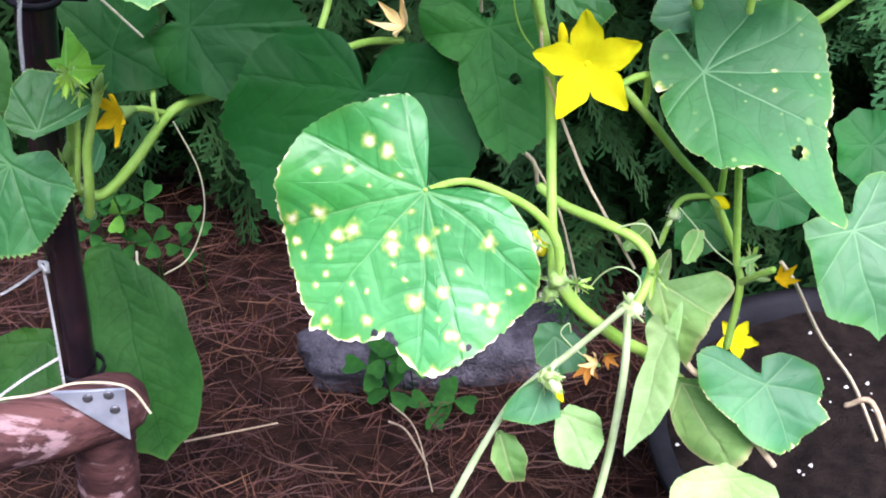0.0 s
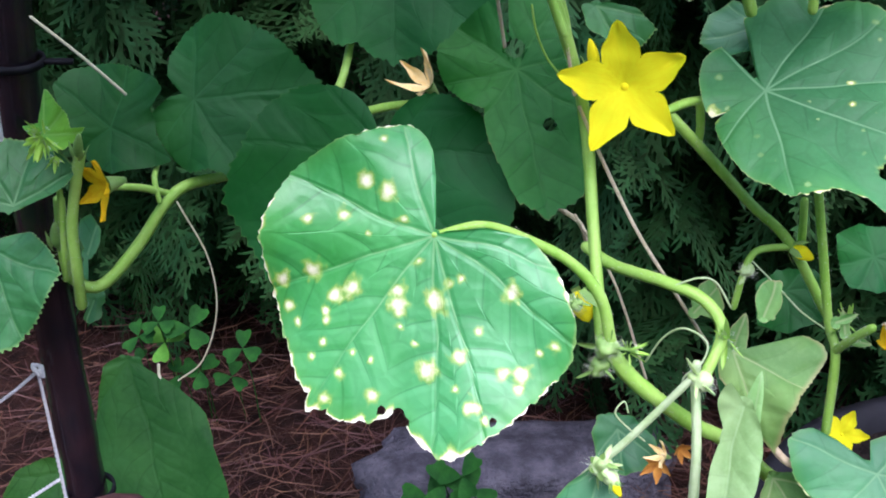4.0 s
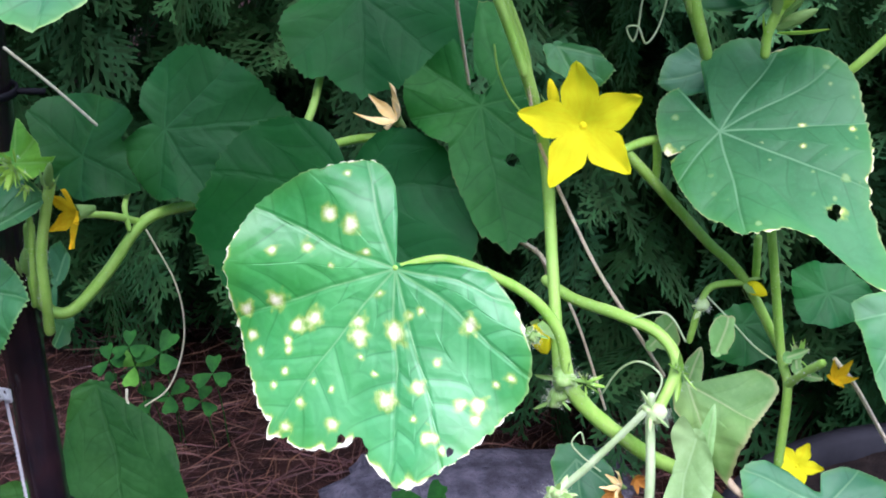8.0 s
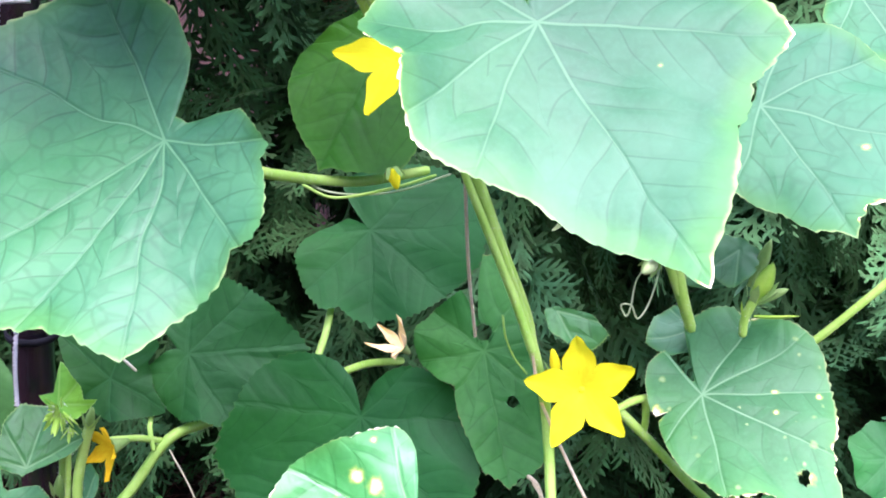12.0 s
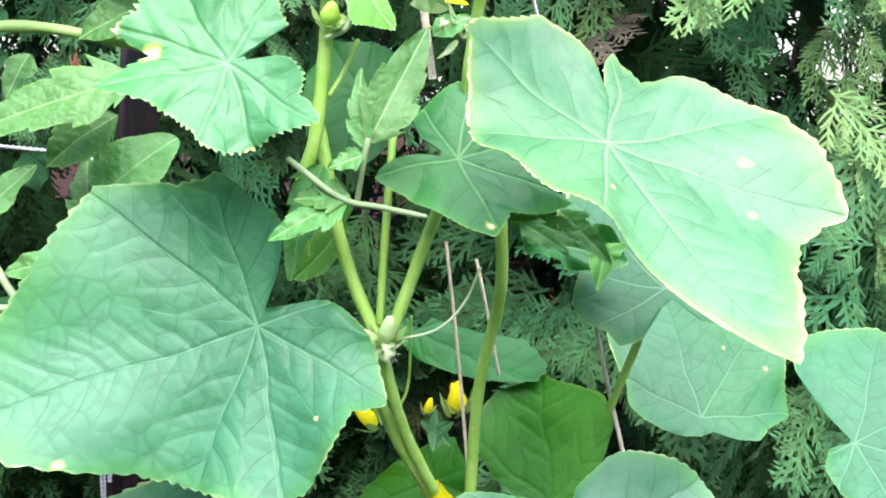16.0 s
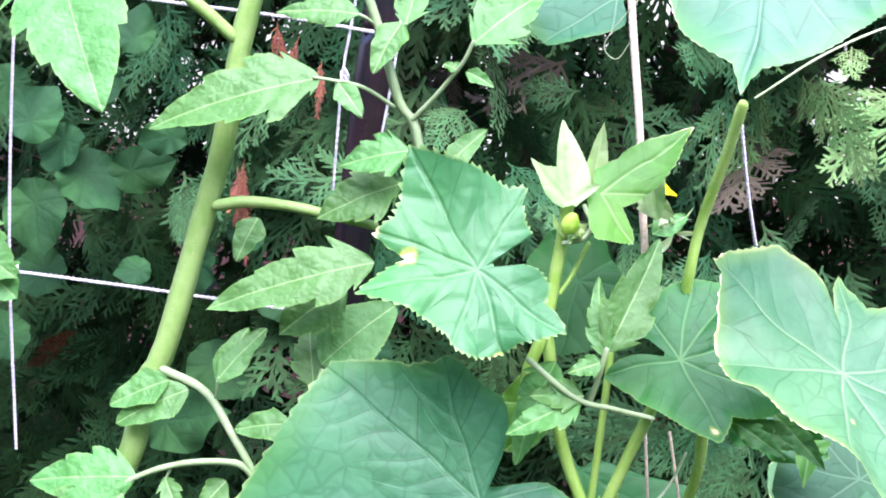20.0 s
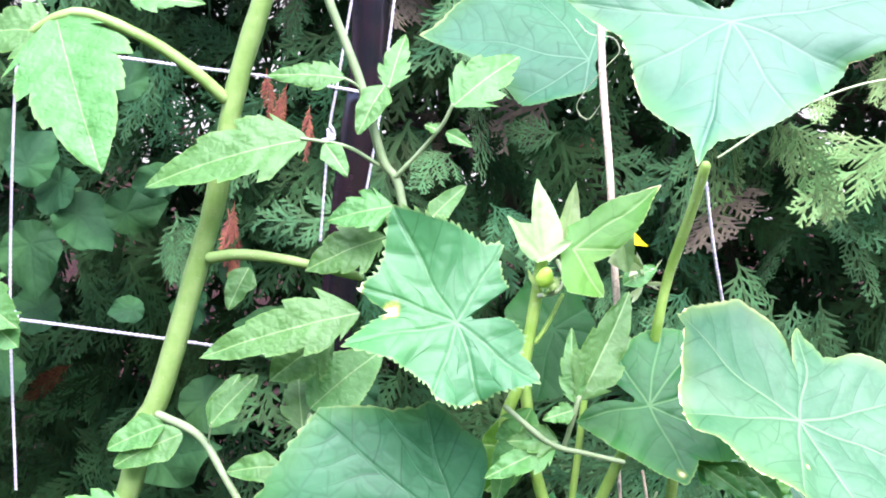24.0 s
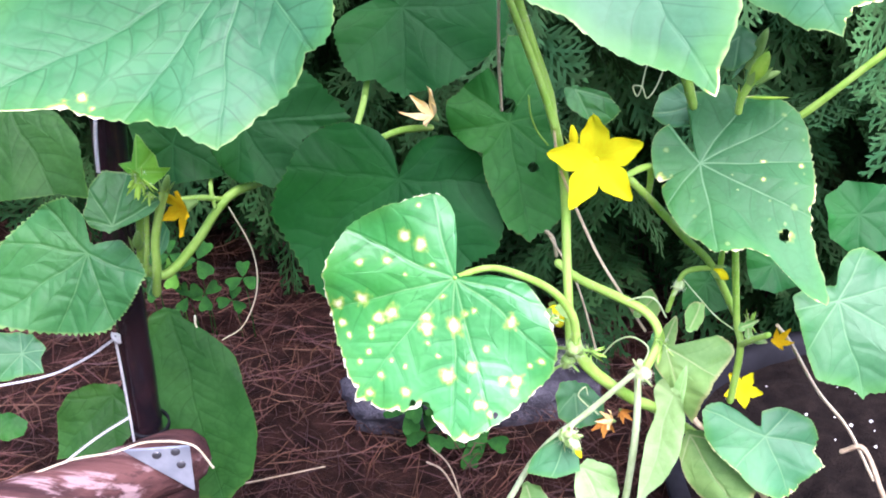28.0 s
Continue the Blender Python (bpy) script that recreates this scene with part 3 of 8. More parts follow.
            rim.append(k / rings)
            side.append(off), along.append(far), turn.append(step)
            b = 0.0
            for sx, sy, sr in stains:
                d = math.hypot(x * 1000 - sx, y * 1000 - sy) / (2 * sr) * (1 + 0.55 * noise.noise((x * 330, y * 330, 4)))
                if d < 1:
                    b = max(b, 1 - d)
            if burnt:
                left = top * (1 - f)
                b = max(b, min(1.0, 1.25 - 0.8 * left / burnt + 0.5 * noise.noise((x * 140, y * 140, 2))))
            blot.append(b)
    for j in range(spokes):
        faces.append((0, 1 + j, 1 + (j + 1) % spokes))
    for k in range(rings - 1):
        for j in range(spokes):
            a, b = 1 + k * spokes + j, 1 + k * spokes + (j + 1) % spokes
            c = [verts[q] for q in (a, b, b + spokes, a + spokes)]
            mx, my = sum(v[0] for v in c) / 4, sum(v[1] for v in c) / 4
            if any((mx - hx) ** 2 + (my - hy) ** 2 < hr * hr for hx, hy, hr in holes):
                continue
            faces.append((a, a + spokes, b + spokes, b))
    for hx, hy, hr in holes:
        for k, (px, py, pz) in enumerate(verts):
            d = math.hypot(px - hx, py - hy)
            if 0 < d < hr * 1.35:
                to = hr * (1 + 0.25 * noise.noise((px * 900, py * 900, 0))) / d
                verts[k] = (hx + (px - hx) * to, hy + (py - hy) * to, pz)
    me = pydata("leaf", verts, faces)
    for key, values in (("rim", rim), ("side", side), ("along", along), ("turn", turn), ("blot", blot)):
        me.attributes.new(key, "FLOAT", "POINT").data.foreach_set("value", values)
    ob = link("leaf", me, mat, None, label)
    ob.matrix_world = frame_of(place, xdir, normal)
    ob.matrix_basis = frame_of(place, xdir, normal)
    return under(ob, parent)


def leaflet(parent, base, tip, width, normal, lobes=3, bend=0.1):
    """A tomato leaflet: pointed lobes lean to its tip, cut deep at the foot and shallow further on; the blade is crinkled between its side veins."""
    base, tip = Vector(base), Vector(tip)
    length = (tip - base).length
    rng = random.Random(int(1e4 * (base.x + 2 * base.z)))
    nx, ny = (88, 9) if length > 0.03 else (48, 6)
    verts, faces = [], []
    ph = rng.uniform(0, 1)
    count = 4 if lobes else 5
    cuts = [[rng.uniform(0.75, 1.2) for _ in range(8)] for _ in range(2)]
    curl, fold = rng.uniform(-0.10, 0.10), rng.uniform(0.10, 0.28)
    for i in range(nx + 1):
        u = i / nx
        w0 = min(1.0, (u + 0.02) / (0.16 if lobes else 0.24)) ** 0.7 * (1 - u) ** (0.72 if lobes else 0.55) * (1.28 if lobes else 1.14)
        for j in range(-ny, ny + 1):
            v = j / ny
            e = abs(v)
            own = cuts[0 if v > 0 else 1]
            s = (u ** 0.8) * count + 0.45 * ph + (0.33 if v > 0 else 0.0)
            k, t = int(s), s % 1.0
            depth = (0.50, 0.40, 0.27, 0.16, 0.08, 0.05)[min(k, 5)] * own[k % 8] * (1.0 if lobes else 0.14)
            cut = (1 - t) ** 1.7
            small = 0.05 * (1 - (s * 3.0) % 1.0) * (1 - 0.5 * u)
            w = w0 * (1 - (depth * cut + small) * e ** 2.2)
            y = v * w * width / 2
            x = length * u * 0.98 + (0.50 if lobes else 0.25) * abs(y) * (1 - u) ** 0.4
            z = bend * (u - u * u) * length * 1.2 + fold * abs(y) - 2.4 * bend * y * y / max(width, 0.01) - 0.10 * length * u * u + curl * y * u
            ridge = (x - 0.75 * abs(y)) / (0.085 * length + 0.0022)
            z += 0.0003 * min(1.0, width / 0.03) * (0.5 - 0.5 * math.cos(2 * math.pi * ridge)) * min(1, e * 3) * (1 - 0.4 * e)
            z += 0.0007 * noise.noise((x * 70, y * 70, ph * 9)) + 0.00025 * noise.noise((x * 230, y * 230, ph * 5)) + 0.0030 * v * v * noise.noise((u * 4.0, 5 * ph, v * 0.7))
            verts.append((x, y, z))
    m = 2 * ny + 1
    for i in range(nx):
        for j in range(2 * ny):
            a = i * m + j
            faces.append((a, a + m, a + m + 1, a + 1))
    me = pydata("leaflet", verts, faces)
    me.attributes.new("edge", "FLOAT", "POINT").data.foreach_set("value", [abs(j) / ny for i in range(nx + 1) for j in range(-ny, ny + 1)])
    ob = link("leaflet", me, tomato_green)
    ob.matrix_basis = frame_of(base, tip - base, normal)
    return under(ob, parent)


# ---- ground ----
def ground_height(x, y):
    return 0.012 * noise.noise((x * 4, y * 4, 0)) + 0.006 * noise.noise((x * 13, y * 13, 3))


def build_ground():
    near_x = [-1.6 + 0.04 * k for k in range(81)]
    near_y = [-0.6 + 0.04 * k for k in range(86)]
    xs = [-400, -60, -12, -4] + near_x + [4, 12, 60, 400]
    ys = [-400, -60, -12, -3] + near_y + [5, 12, 60, 400]
    verts = [(x, y, ground_height(x, y) if abs(x) < 2 and -1 < y < 3.2 else 0.0) for y in ys for x in xs]
    w = len(xs)
    faces = [(j * w + i, j * w + i + 1, (j + 1) * w + i + 1, (j + 1) * w + i) for j in range(len(ys) - 1) for i in range(w - 1)]
    ob = link("ground", pydata("ground", verts, faces), mulch_brown)
    return tagged(ob, "brown mulched ground of soil and dry needles", "ground", kind="structure")


build_ground()


def ribbons(name, items, mat, label, category, parent=None):
    """Many thin bent strips in one mesh: items of (start, middle, end, half width vector)."""
    verts, faces = [], []
    for a, b, c, h in items:
        k = len(verts)
        verts += [a - h * 0.6, a + h * 0.6, b - h, b + h, c - h * 0.3, c + h * 0.3]
        faces += [(k, k + 1, k + 3, k + 2), (k + 2, k + 3, k + 5, k + 4)]
    ob = link(name, pydata(name, verts, faces), mat)
    if parent is not None:
        ob.parent = parent
    return tagged(ob, label, category, kind="stuff")


def needle_litter():
    rng = random.Random(5)
    items = []
    for _ in range(19000):
        x, y = rng.uniform(-0.75, 0.75), rng.uniform(0.35, 1.5)
        if rng.random() < 0.22:
            x, y = rng.gauss(0.0, 0.8), rng.gauss(0.6, 0.7)
        z = ground_height(x, y) + rng.uniform(0.001, 0.022)
        a, l = rng.uniform(0, 6.28), rng.uniform(0.025, 0.07)
        d = Vector((math.cos(a), math.sin(a), rng.uniform(-0.12, 0.18))) * l
        p = Vector((x, y, z))
        bow = Vector((-d.y, d.x, rng.uniform(-0.3, 0.5) * l)) * rng.uniform(-0.14, 0.14)
        h = Vector((-d.y, d.x, 0)).normalized() * rng.uniform(0.00028, 0.0006) + Vector((0, 0, rng.uniform(-0.0006, 0.0006)))
        items.append((p - d / 2, p + bow, p + d / 2, h))
    ribbons("needle_litter", items, needle_brown, "layer of dry reddish-brown conifer needles on the ground", "pine needles")


needle_litter()


def clover(x, y, z, size, turn, lean, mat):
    """One clover leaf: three notched leaflets on a thin stalk rooted in the litter."""
    top = holder("clover", (x, y, 0.0), "low green three-part clover leaf on a thin stalk", "clover", "clover in the litter")
    m = frame_of((x, y, z), (math.cos(turn), math.sin(turn), 0.1), (lean, -0.75, 1.0))
    verts, faces = [], []
    rows = ((0.05, 0.03, 0.0), (0.35, 0.26, 0.05), (0.70, 0.42, 0.08), (0.95, 0.44, 0.09), (1.10, 0.28, 0.05))
    for u, w, lift in rows:
        for v in (-1.0, -0.5, 0.0, 0.5, 1.0):
            verts.append((size * (u - (0.10 * (1 - abs(v)) if u > 1 else 0.0)), size * w * v, size * lift * v * v))
    for a in range(len(rows) - 1):
        faces += [(a * 5 + b, a * 5 + 5 + b, a * 5 + 6 + b, a * 5 + 1 + b) for b in range(4)]
    for k in range(3):
        ob = link("leaflet", pydata("leaflet", verts, faces), mat)
        ob.matrix_basis = m @ Matrix.Rotation(2.094 * k, 4, "Z")
        under(ob, top)
    tube(top, "stalk", [(x + 0.006, y + 0.01, 0.0), (x + 0.003, y + 0.008, z * 0.6), (x, y, z)], 0.0007, 0.0005, mat, sides=5, steps=3)


def clover_patch():
    rng = random.Random(8)
    spots = ((-0.258, 0.95, 0.094), (-0.235, 0.95, 0.089), (-0.21, 0.95, 0.104), (-0.206, 0.95, 0.061), (-0.265, 0.95, 0.064), (-0.224, 0.95, 0.057), (-0.165, 0.95, 0.085), (-0.178, 0.95, 0.056), (-0.238, 0.95, 0.109), (0.029, 0.8, 0.062), (0.05, 0.8, 0.058), (0.042, 0.8, 0.07), (0.015, 0.8, 0.05), (0.035, 0.795, 0.03), (0.09, 0.8, 0.02), (0.072, 0.79, 0.02))
    for k, (x, y, z) in enumerate(spots):
        clover(x, y, max(0.018, z), rng.uniform(0.014, 0.020), rng.uniform(0, 6.28), rng.uniform(-0.4, 0.4), clover_lime if k == 1 else clover_green)


clover_patch()


def rough_stone(name, place, size, turn, mat, label, category):
    bm = bmesh.new()
    bmesh.ops.create_icosphere(bm, subdivisions=4, radius=1.0)
    for v in bm.verts:
        c = v.co.copy()
        f = max(abs(c.x), abs(c.y), abs(c.z))
        c = c.lerp(c / f, 0.45)
        d = 0.16 * noise.noise(c * 1.7) + 0.07 * noise.noise(c * 4.5) + 0.03 * noise.noise(c * 13)
        c += c * d
        v.co = Vector((c.x * size[0], c.y * size[1], c.z * size[2]))
    me = bpy.data.meshes.new(name)
    bm.to_mesh(me)
    bm.free()
    ob = link(name, me, mat)
    ob.matrix_basis = pose(*place, 0, 4, turn)
    return tagged(ob, label, category)


rough_stone("edging_stone", (0.085, 0.885, 0.010), (0.135, 0.05, 0.034), 14, stone_grey, "long rough grey edging stone lying in the needles", "stone")


# ---- hedge ----
def spray(rng, length, fullness=1.0):
    """One flat arborvitae spray in its own plane: x along it; strips of (start, middle, end, half width)."""
    items = []
    z = Vector((0, 0, 0))
    def twig(start, ang, l, w, depth):
        d = Vector((math.cos(ang), math.sin(ang), 0))
        curl = rng.uniform(-0.10, 0.10)
        mid = start + d * l * 0.55 + Vector((-d.y, d.x, 0)) * l * curl
        end = start + d * l + Vector((-d.y, d.x, 0)) * l * curl * 0.5 + Vector((0, 0, rng.uniform(-0.06, 0.06) * l))
        items.append((start, mid, end, Vector((-d.y, d.x, 0)) * w))
        if depth == 0:
            return
        n = max(3, int(l / (0.0066 if depth == 2 else 0.0048)))
        for k in range(1, n):
            u = k / n
            if rng.random() > 0.93 * fullness:
                continue
            s = 1 if k % 2 else -1
            p = start + (mid - start) * (u / 0.55) if u < 0.55 else mid + (end - mid) * ((u - 0.55) / 0.45)
            twig(p, ang + s * rng.uniform(0.5, 0.72), l * (0.46 if depth == 2 else 0.36) * (1 - 0.75 * u) * rng.uniform(0.8, 1.15) + 0.004, w * (0.95 if depth == 2 else 0.9), depth - 1)
    twig(z, 0.0, length, 0.0018, 2)
    return items


def hedge():
    rng = random.Random(11)
    top = holder("hedge", (0.1, 1.3, 0.0), "dense green arborvitae hedge with brown dead twigs inside", "hedge")
    kinds = [spray(rng, rng.uniform(0.10, 0.16)) for _ in range(10)]
    arrays = []
    for items in kinds:
        v = []
        for a, b, c, h in items:
            v += [a - h * 0.9, a + h * 0.9, b - h, b + h, c - h * 0.35, c + h * 0.35]
        arrays.append(np.array([tuple(q) for q in v]))
    def fill(name, count, depth, mat, label, keep=lambda x, y, z: True, scale=(0.8, 1.25), x0=-1.0, x1=1.2, z0=0.06, z1=1.95, keep_seed=1, drops=(-1.25, 0.25), slim=1.0):
        r = random.Random(keep_seed)
        vs, total = [], 0
        made = 0
        while made < count:
            x, z = r.uniform(x0, x1), r.uniform(z0, z1)
            y = depth(r, x, z)
            if not keep(x, y, z):
                made += 0.34
                continue
            made += 1
            yaw = r.gauss(-math.pi / 2, 0.75)
            drop = r.uniform(*drops)
            d = Vector((math.cos(yaw) * math.cos(drop), math.sin(yaw) * math.cos(drop), math.sin(drop)))
            nrm = Vector((r.gauss(0, 0.8), r.gauss(-0.7, 0.5), r.gauss(0.35, 0.4)))
            m = frame_of((x, y, z), d, nrm.cross(d).cross(d) * -1)
            s = r.uniform(*scale)
            arr = arrays[r.randrange(len(arrays))] * s
            arr = arr * np.array((1, slim * r.choice((-1, 1)), 1))
            rot = np.array(m.to_3x3())
            bent = arr.copy()
            bent[:, 2] -= 1.1 * arr[:, 0] ** 2
            vs.append(bent @ rot.T + np.array((x, y, z)))
            total += len(arr)
        allv = np.vstack(vs)
        q = np.arange(0, len(allv), 6)
        quads = np.concatenate([np.stack([q, q + 1, q + 3, q + 2], 1), np.stack([q + 2, q + 3, q + 5, q + 4], 1)])
        me = bpy.data.meshes.new(name)
        me.vertices.add(len(allv))
        me.vertices.foreach_set("co", allv.ravel())
        me.loops.add(quads.size)
        me.loops.foreach_set("vertex_index", quads.ravel().astype(np.int32))
        me.polygons.add(len(quads))
        me.polygons.foreach_set("loop_start", np.arange(0, quads.size, 4, dtype=np.int32))
        me.update(calc_edges=True)
        ob = link(name, me, mat, None, label, smooth=False)
        ob["kind"] = "stuff"
        under(ob, top)
        return ob
    def gaps(x, y, z):
        # see-through holes between the boughs, fewer near the ground
        return 0.7 * noise.noise((x * 9.0 + 4, z * 9.0, 1.5)) + noise.noise((x * 27, z * 27, 4)) > -0.60 - 0.33 * max(0.0, min(1.0, (0.85 - z) / 0.3))
    def shifted(x, y, z):
        return gaps(x + 3.7, y, z + 5.1)
    fill("front_foliage", 1450, lambda r, x, z: 1.04 + 0.10 * noise.noise((x * 3, z * 3, 0)) + abs(r.gauss(0, 0.07)) + 0.07 * max(0.0, min(1.0, (0.62 - z) / 0.25)) * max(0.0, min(1.0, (0.12 - x) / 0.15)), frond_shaded, "green flat fan-like sprays", gaps, (0.65, 1.25), keep_seed=3, drops=(-1.45, 0.1))
    fill("low_foliage", 430, lambda r, x, z: r.uniform(0.97, 1.12) + (0.10 if x < 0.05 else 0.0), frond_shaded, "", lambda x, y, z: True, (0.7, 1.1), -0.6, 0.6, 0.06, 0.5, keep_seed=31)
    fill("inner_foliage", 850, lambda r, x, z: r.uniform(1.22, 1.5), frond_shaded, "", shifted, (1.2, 1.8), keep_seed=4)
    fill("back_foliage", 420, lambda r, x, z: r.uniform(1.5, 1.75), frond_shaded, "", lambda x, y, z: z < 0.8 or gaps(x - 2.3, y, z + 1.9), (1.6, 2.4), keep_seed=9)
    # Lighter sprays where the hedge is better lit, that light put into colour.
    fill("outer_foliage", 190, lambda r, x, z: r.uniform(0.95, 1.03), frond_lit, "outer green sprays, better light put into a lighter green", lambda x, y, z: True, (0.7, 1.1), 0.08, 0.55, 0.20, 0.80, keep_seed=41, drops=(-1.3, 0.1))
    fill("outer_foliage", 300, lambda r, x, z: r.uniform(0.97, 1.08), frond_lit, "", gaps, (0.5, 0.9), -0.45, 0.75, 0.76, 1.45, keep_seed=43, drops=(-1.4, 0.0))
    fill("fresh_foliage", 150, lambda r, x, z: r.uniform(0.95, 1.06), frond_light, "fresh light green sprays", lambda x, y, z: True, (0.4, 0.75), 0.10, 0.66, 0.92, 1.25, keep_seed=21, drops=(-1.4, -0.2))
    fill("outer_foliage", 70, lambda r, x, z: r.uniform(0.90, 0.97), frond_lit, "", lambda x, y, z: True, (0.6, 1.0), 0.06, 0.50, 0.36, 0.72, keep_seed=47, drops=(-1.3, 0.1))
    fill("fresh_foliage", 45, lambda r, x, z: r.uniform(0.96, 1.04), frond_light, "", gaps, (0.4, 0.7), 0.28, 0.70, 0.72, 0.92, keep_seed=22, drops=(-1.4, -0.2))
    fill("dry_foliage", 180, lambda r, x, z: r.uniform(1.08, 1.3), frond_dry, "dry grey-brown sprays", lambda x, y, z: noise.noise((x * 2 + 9, z * 2, 3)) > 0.0 - 0.25 * (x > 0.1), (0.7, 1.1), -0.5, 1.1, 0.72, 1.9, keep_seed=12)
    fill("dead_foliage", 60, lambda r, x, z: r.uniform(1.12, 1.4), frond_dead, "rust-brown dead sprays", lambda x, y, z: z > 0.5, (0.5, 0.9), keep_seed=6)
    for at in ((-0.274, 0.97, 0.937), (-0.258, 0.97, 0.918), (-0.319, 0.97, 0.837), (-0.324, 0.97, 0.805), (-0.298, 0.97, 0.968), (-0.283, 0.97, 0.956)):
        x, y, z = at
        fill("dead_twig", 1, lambda r, a, b, q=y: q, frond_dead, "hanging rust-orange dead spray", lambda a, b, c: True, (0.4, 0.55), x - 0.008, x + 0.008, z - 0.03, z + 0.03, keep_seed=int(1000 * z), drops=(-1.5, -1.25), slim=0.45)
    for k in range(11):
        x = -0.95 + 0.2 * k + rng.uniform(-0.06, 0.06)
        y = rng.uniform(1.4, 1.62)
        tube(top, "trunk", [(x, y, -0.03), (x + rng.uniform(-0.03, 0.03), y, 0.6), (x + rng.uniform(-0.05, 0.05), y, 1.2), (x + rng.uniform(-0.08, 0.08), y + 0.03, 1.9)], rng.uniform(0.014, 0.03), 0.008, bark_brown)
    for k in range(70):
        x, z, y = rng.uniform(-0.9, 1.1), rng.uniform(0.1, 1.6), rng.uniform(1.35, 1.5)
        dx, dz = rng.uniform(-0.16, 0.16), rng.uniform(-0.05, 0.2)
        tube(top, "twig", [(x, y, z), (x + dx * 0.5, y - 0.13, z + dz * 0.6), (x + dx, y - 0.3, z + dz)], rng.uniform(0.002, 0.005), 0.0008, bark_brown, sides=5, steps=4)


hedge()


def added_wall(name, y, high, label):
    """A plain plastered wall with a rounded top edge, added as backdrop or sky block."""
    bm = bmesh.new()
    bmesh.ops.create_cube(bm, size=1.0, matrix=Matrix.Diagonal((30, 0.2, high + 0.02, 1)))
    bmesh.ops.bevel(bm, geom=bm.edges[:], offset=0.02, segments=2, affect="EDGES")
    me = bpy.data.meshes.new(name)
    bm.to_mesh(me)
    bm.free()
    ob = link(name, me, wall_pale, smooth=False)
    ob.location = (0, y, high / 2 - 0.01)
    tagged(ob, label, "wall", kind="structure")


# Added pale backdrop: gives the bright specks seen through the hedge.
added_wall("wall_north", 7.0, 2.6, "pale backdrop wall added so the hedge gaps look bright")
# Added out of view to keep low sky light off the plants.
added_wall("wall_south", -2.6, 2.7, "unseen wall added behind the camera to block low sky light")

# ---- the plants and the trellis: what each part hangs on ----
cucumber = holder("cucumber_plant", (0.17, 0.64, 0.0), "climbing cucumber plant with broad leaves and yellow flowers", "cucumber plant")
tomato = holder("tomato_plant", (-0.33, 0.55, 0.0), "tall tomato plant with a thick stem and toothed leaves", "tomato plant")
shrub = holder("shrub", (-0.4, 0.95, 0.0), "broad-leaved shrub behind the tomato, dimness put into its dark green", "shrub")
trellis_pole = holder("trellis_pole", (-0.16, 0.634, 0.0), "thin dark metal trellis pole standing beside the plants", "pole")
netting = holder("trellis_netting", (-0.2, 0.6, 0.5), "white string trellis netting with wide square meshes", "netting")


def flower(parent, place, xdir, normal, rad, mat, curl, label=""):
    """Five pointed petals round a short throat; the green calyx behind carries them."""
    m = frame_of(place, xdir, normal)
    rng = random.Random(int(1e4 * (place[0] + place[2])))
    verts, faces = [], []
    for k in range(5):
        z = -rad * 0.75 + k * rad * 0.17
        r = rad * (0.10 + 0.05 * k)
        verts += [(r * math.cos(a * 0.7854), r * math.sin(a * 0.7854), z) for a in range(8)]
    for k in range(4):
        faces += [(k * 8 + a, k * 8 + (a + 1) % 8, k * 8 + 8 + (a + 1) % 8, k * 8 + 8 + a) for a in range(8)]
    faces.append(tuple(range(7, -1, -1)))
    base = link("flower", pydata("flower", verts, faces), calyx_green, None, label)
    base.matrix_basis = m
    under(base, parent)
    nu, nv = 20, 5
    slim = 0.9 if mat is petal_dry else 1.0
    for p in range(5):
        verts, faces = [], []
        long = rng.uniform(0.92, 1.06)
        lift, twist = rng.uniform(-0.06, 0.06), rng.uniform(-0.12, 0.12)
        for i in range(nu + 1):
            u = i / nu
            grown = 0.262 + 0.075 * math.sin(min(1.0, max(0.0, (u - 0.34) / 0.45)) * 3.14)
            w = 0.7265 * u if u < 0.36 else grown * ((1 - u) / 0.64) ** 0.55 * (1 + 0.03 * math.sin(23 * u + p))
            w *= slim if u > 0.2 else 1.0
            free = max(0.0, u - 0.34) / 0.66
            for j in range(-nv, nv + 1):
                v = j / nv
                x, y = rad * u * (1 + (long - 1) * free), rad * v * w
                rr = math.hypot(u, v * w)
                z = rad * (-0.16 * max(0.0, 1 - rr / 0.42) ** 1.5 + (curl + lift * free) * rr * rr * 1.1)
                z += rad * free * (0.10 * v * v - 0.05 * math.exp(-(v * 3) ** 2) + 0.03 * math.sin(7 * u + 2 * v + p) + twist * v * 0.3)
                if slim < 1:
                    z += rad * free * free * (0.5 * math.sin(p * 2.3) + 0.25 * v * v)
                verts.append((x, y, z))
        q = 2 * nv + 1
        for i in range(nu):
            faces += [(i * q + j, (i + 1) * q + j, (i + 1) * q + j + 1, i * q + j + 1) for j in range(2 * nv)]
        petal = link("petal", pydata("petal", verts, faces), mat)
        petal.matrix_basis = m @ Matrix.Rotation(2 * math.pi * p / 5, 4, "Z")
        under(petal, base)
    bm = bmesh.new()
    bmesh.ops.create_icosphere(bm, subdivisions=2, radius=rad * 0.06)
    me = bpy.data.meshes.new("stamen")
    bm.to_mesh(me)
    bm.free()
    st = link("stamen", me, mat)
    st.matrix_basis = m @ Matrix.Translation((0, 0, -rad * 0.13))
    under(st, base)


calyx_lime = stem_material("calyx_lime", (0.26, 0.52, 0.03), (0.45, 0.66, 0.10))
calyx_pale = stem_material("calyx_pale", (0.40, 0.58, 0.18), (0.60, 0.72, 0.40))


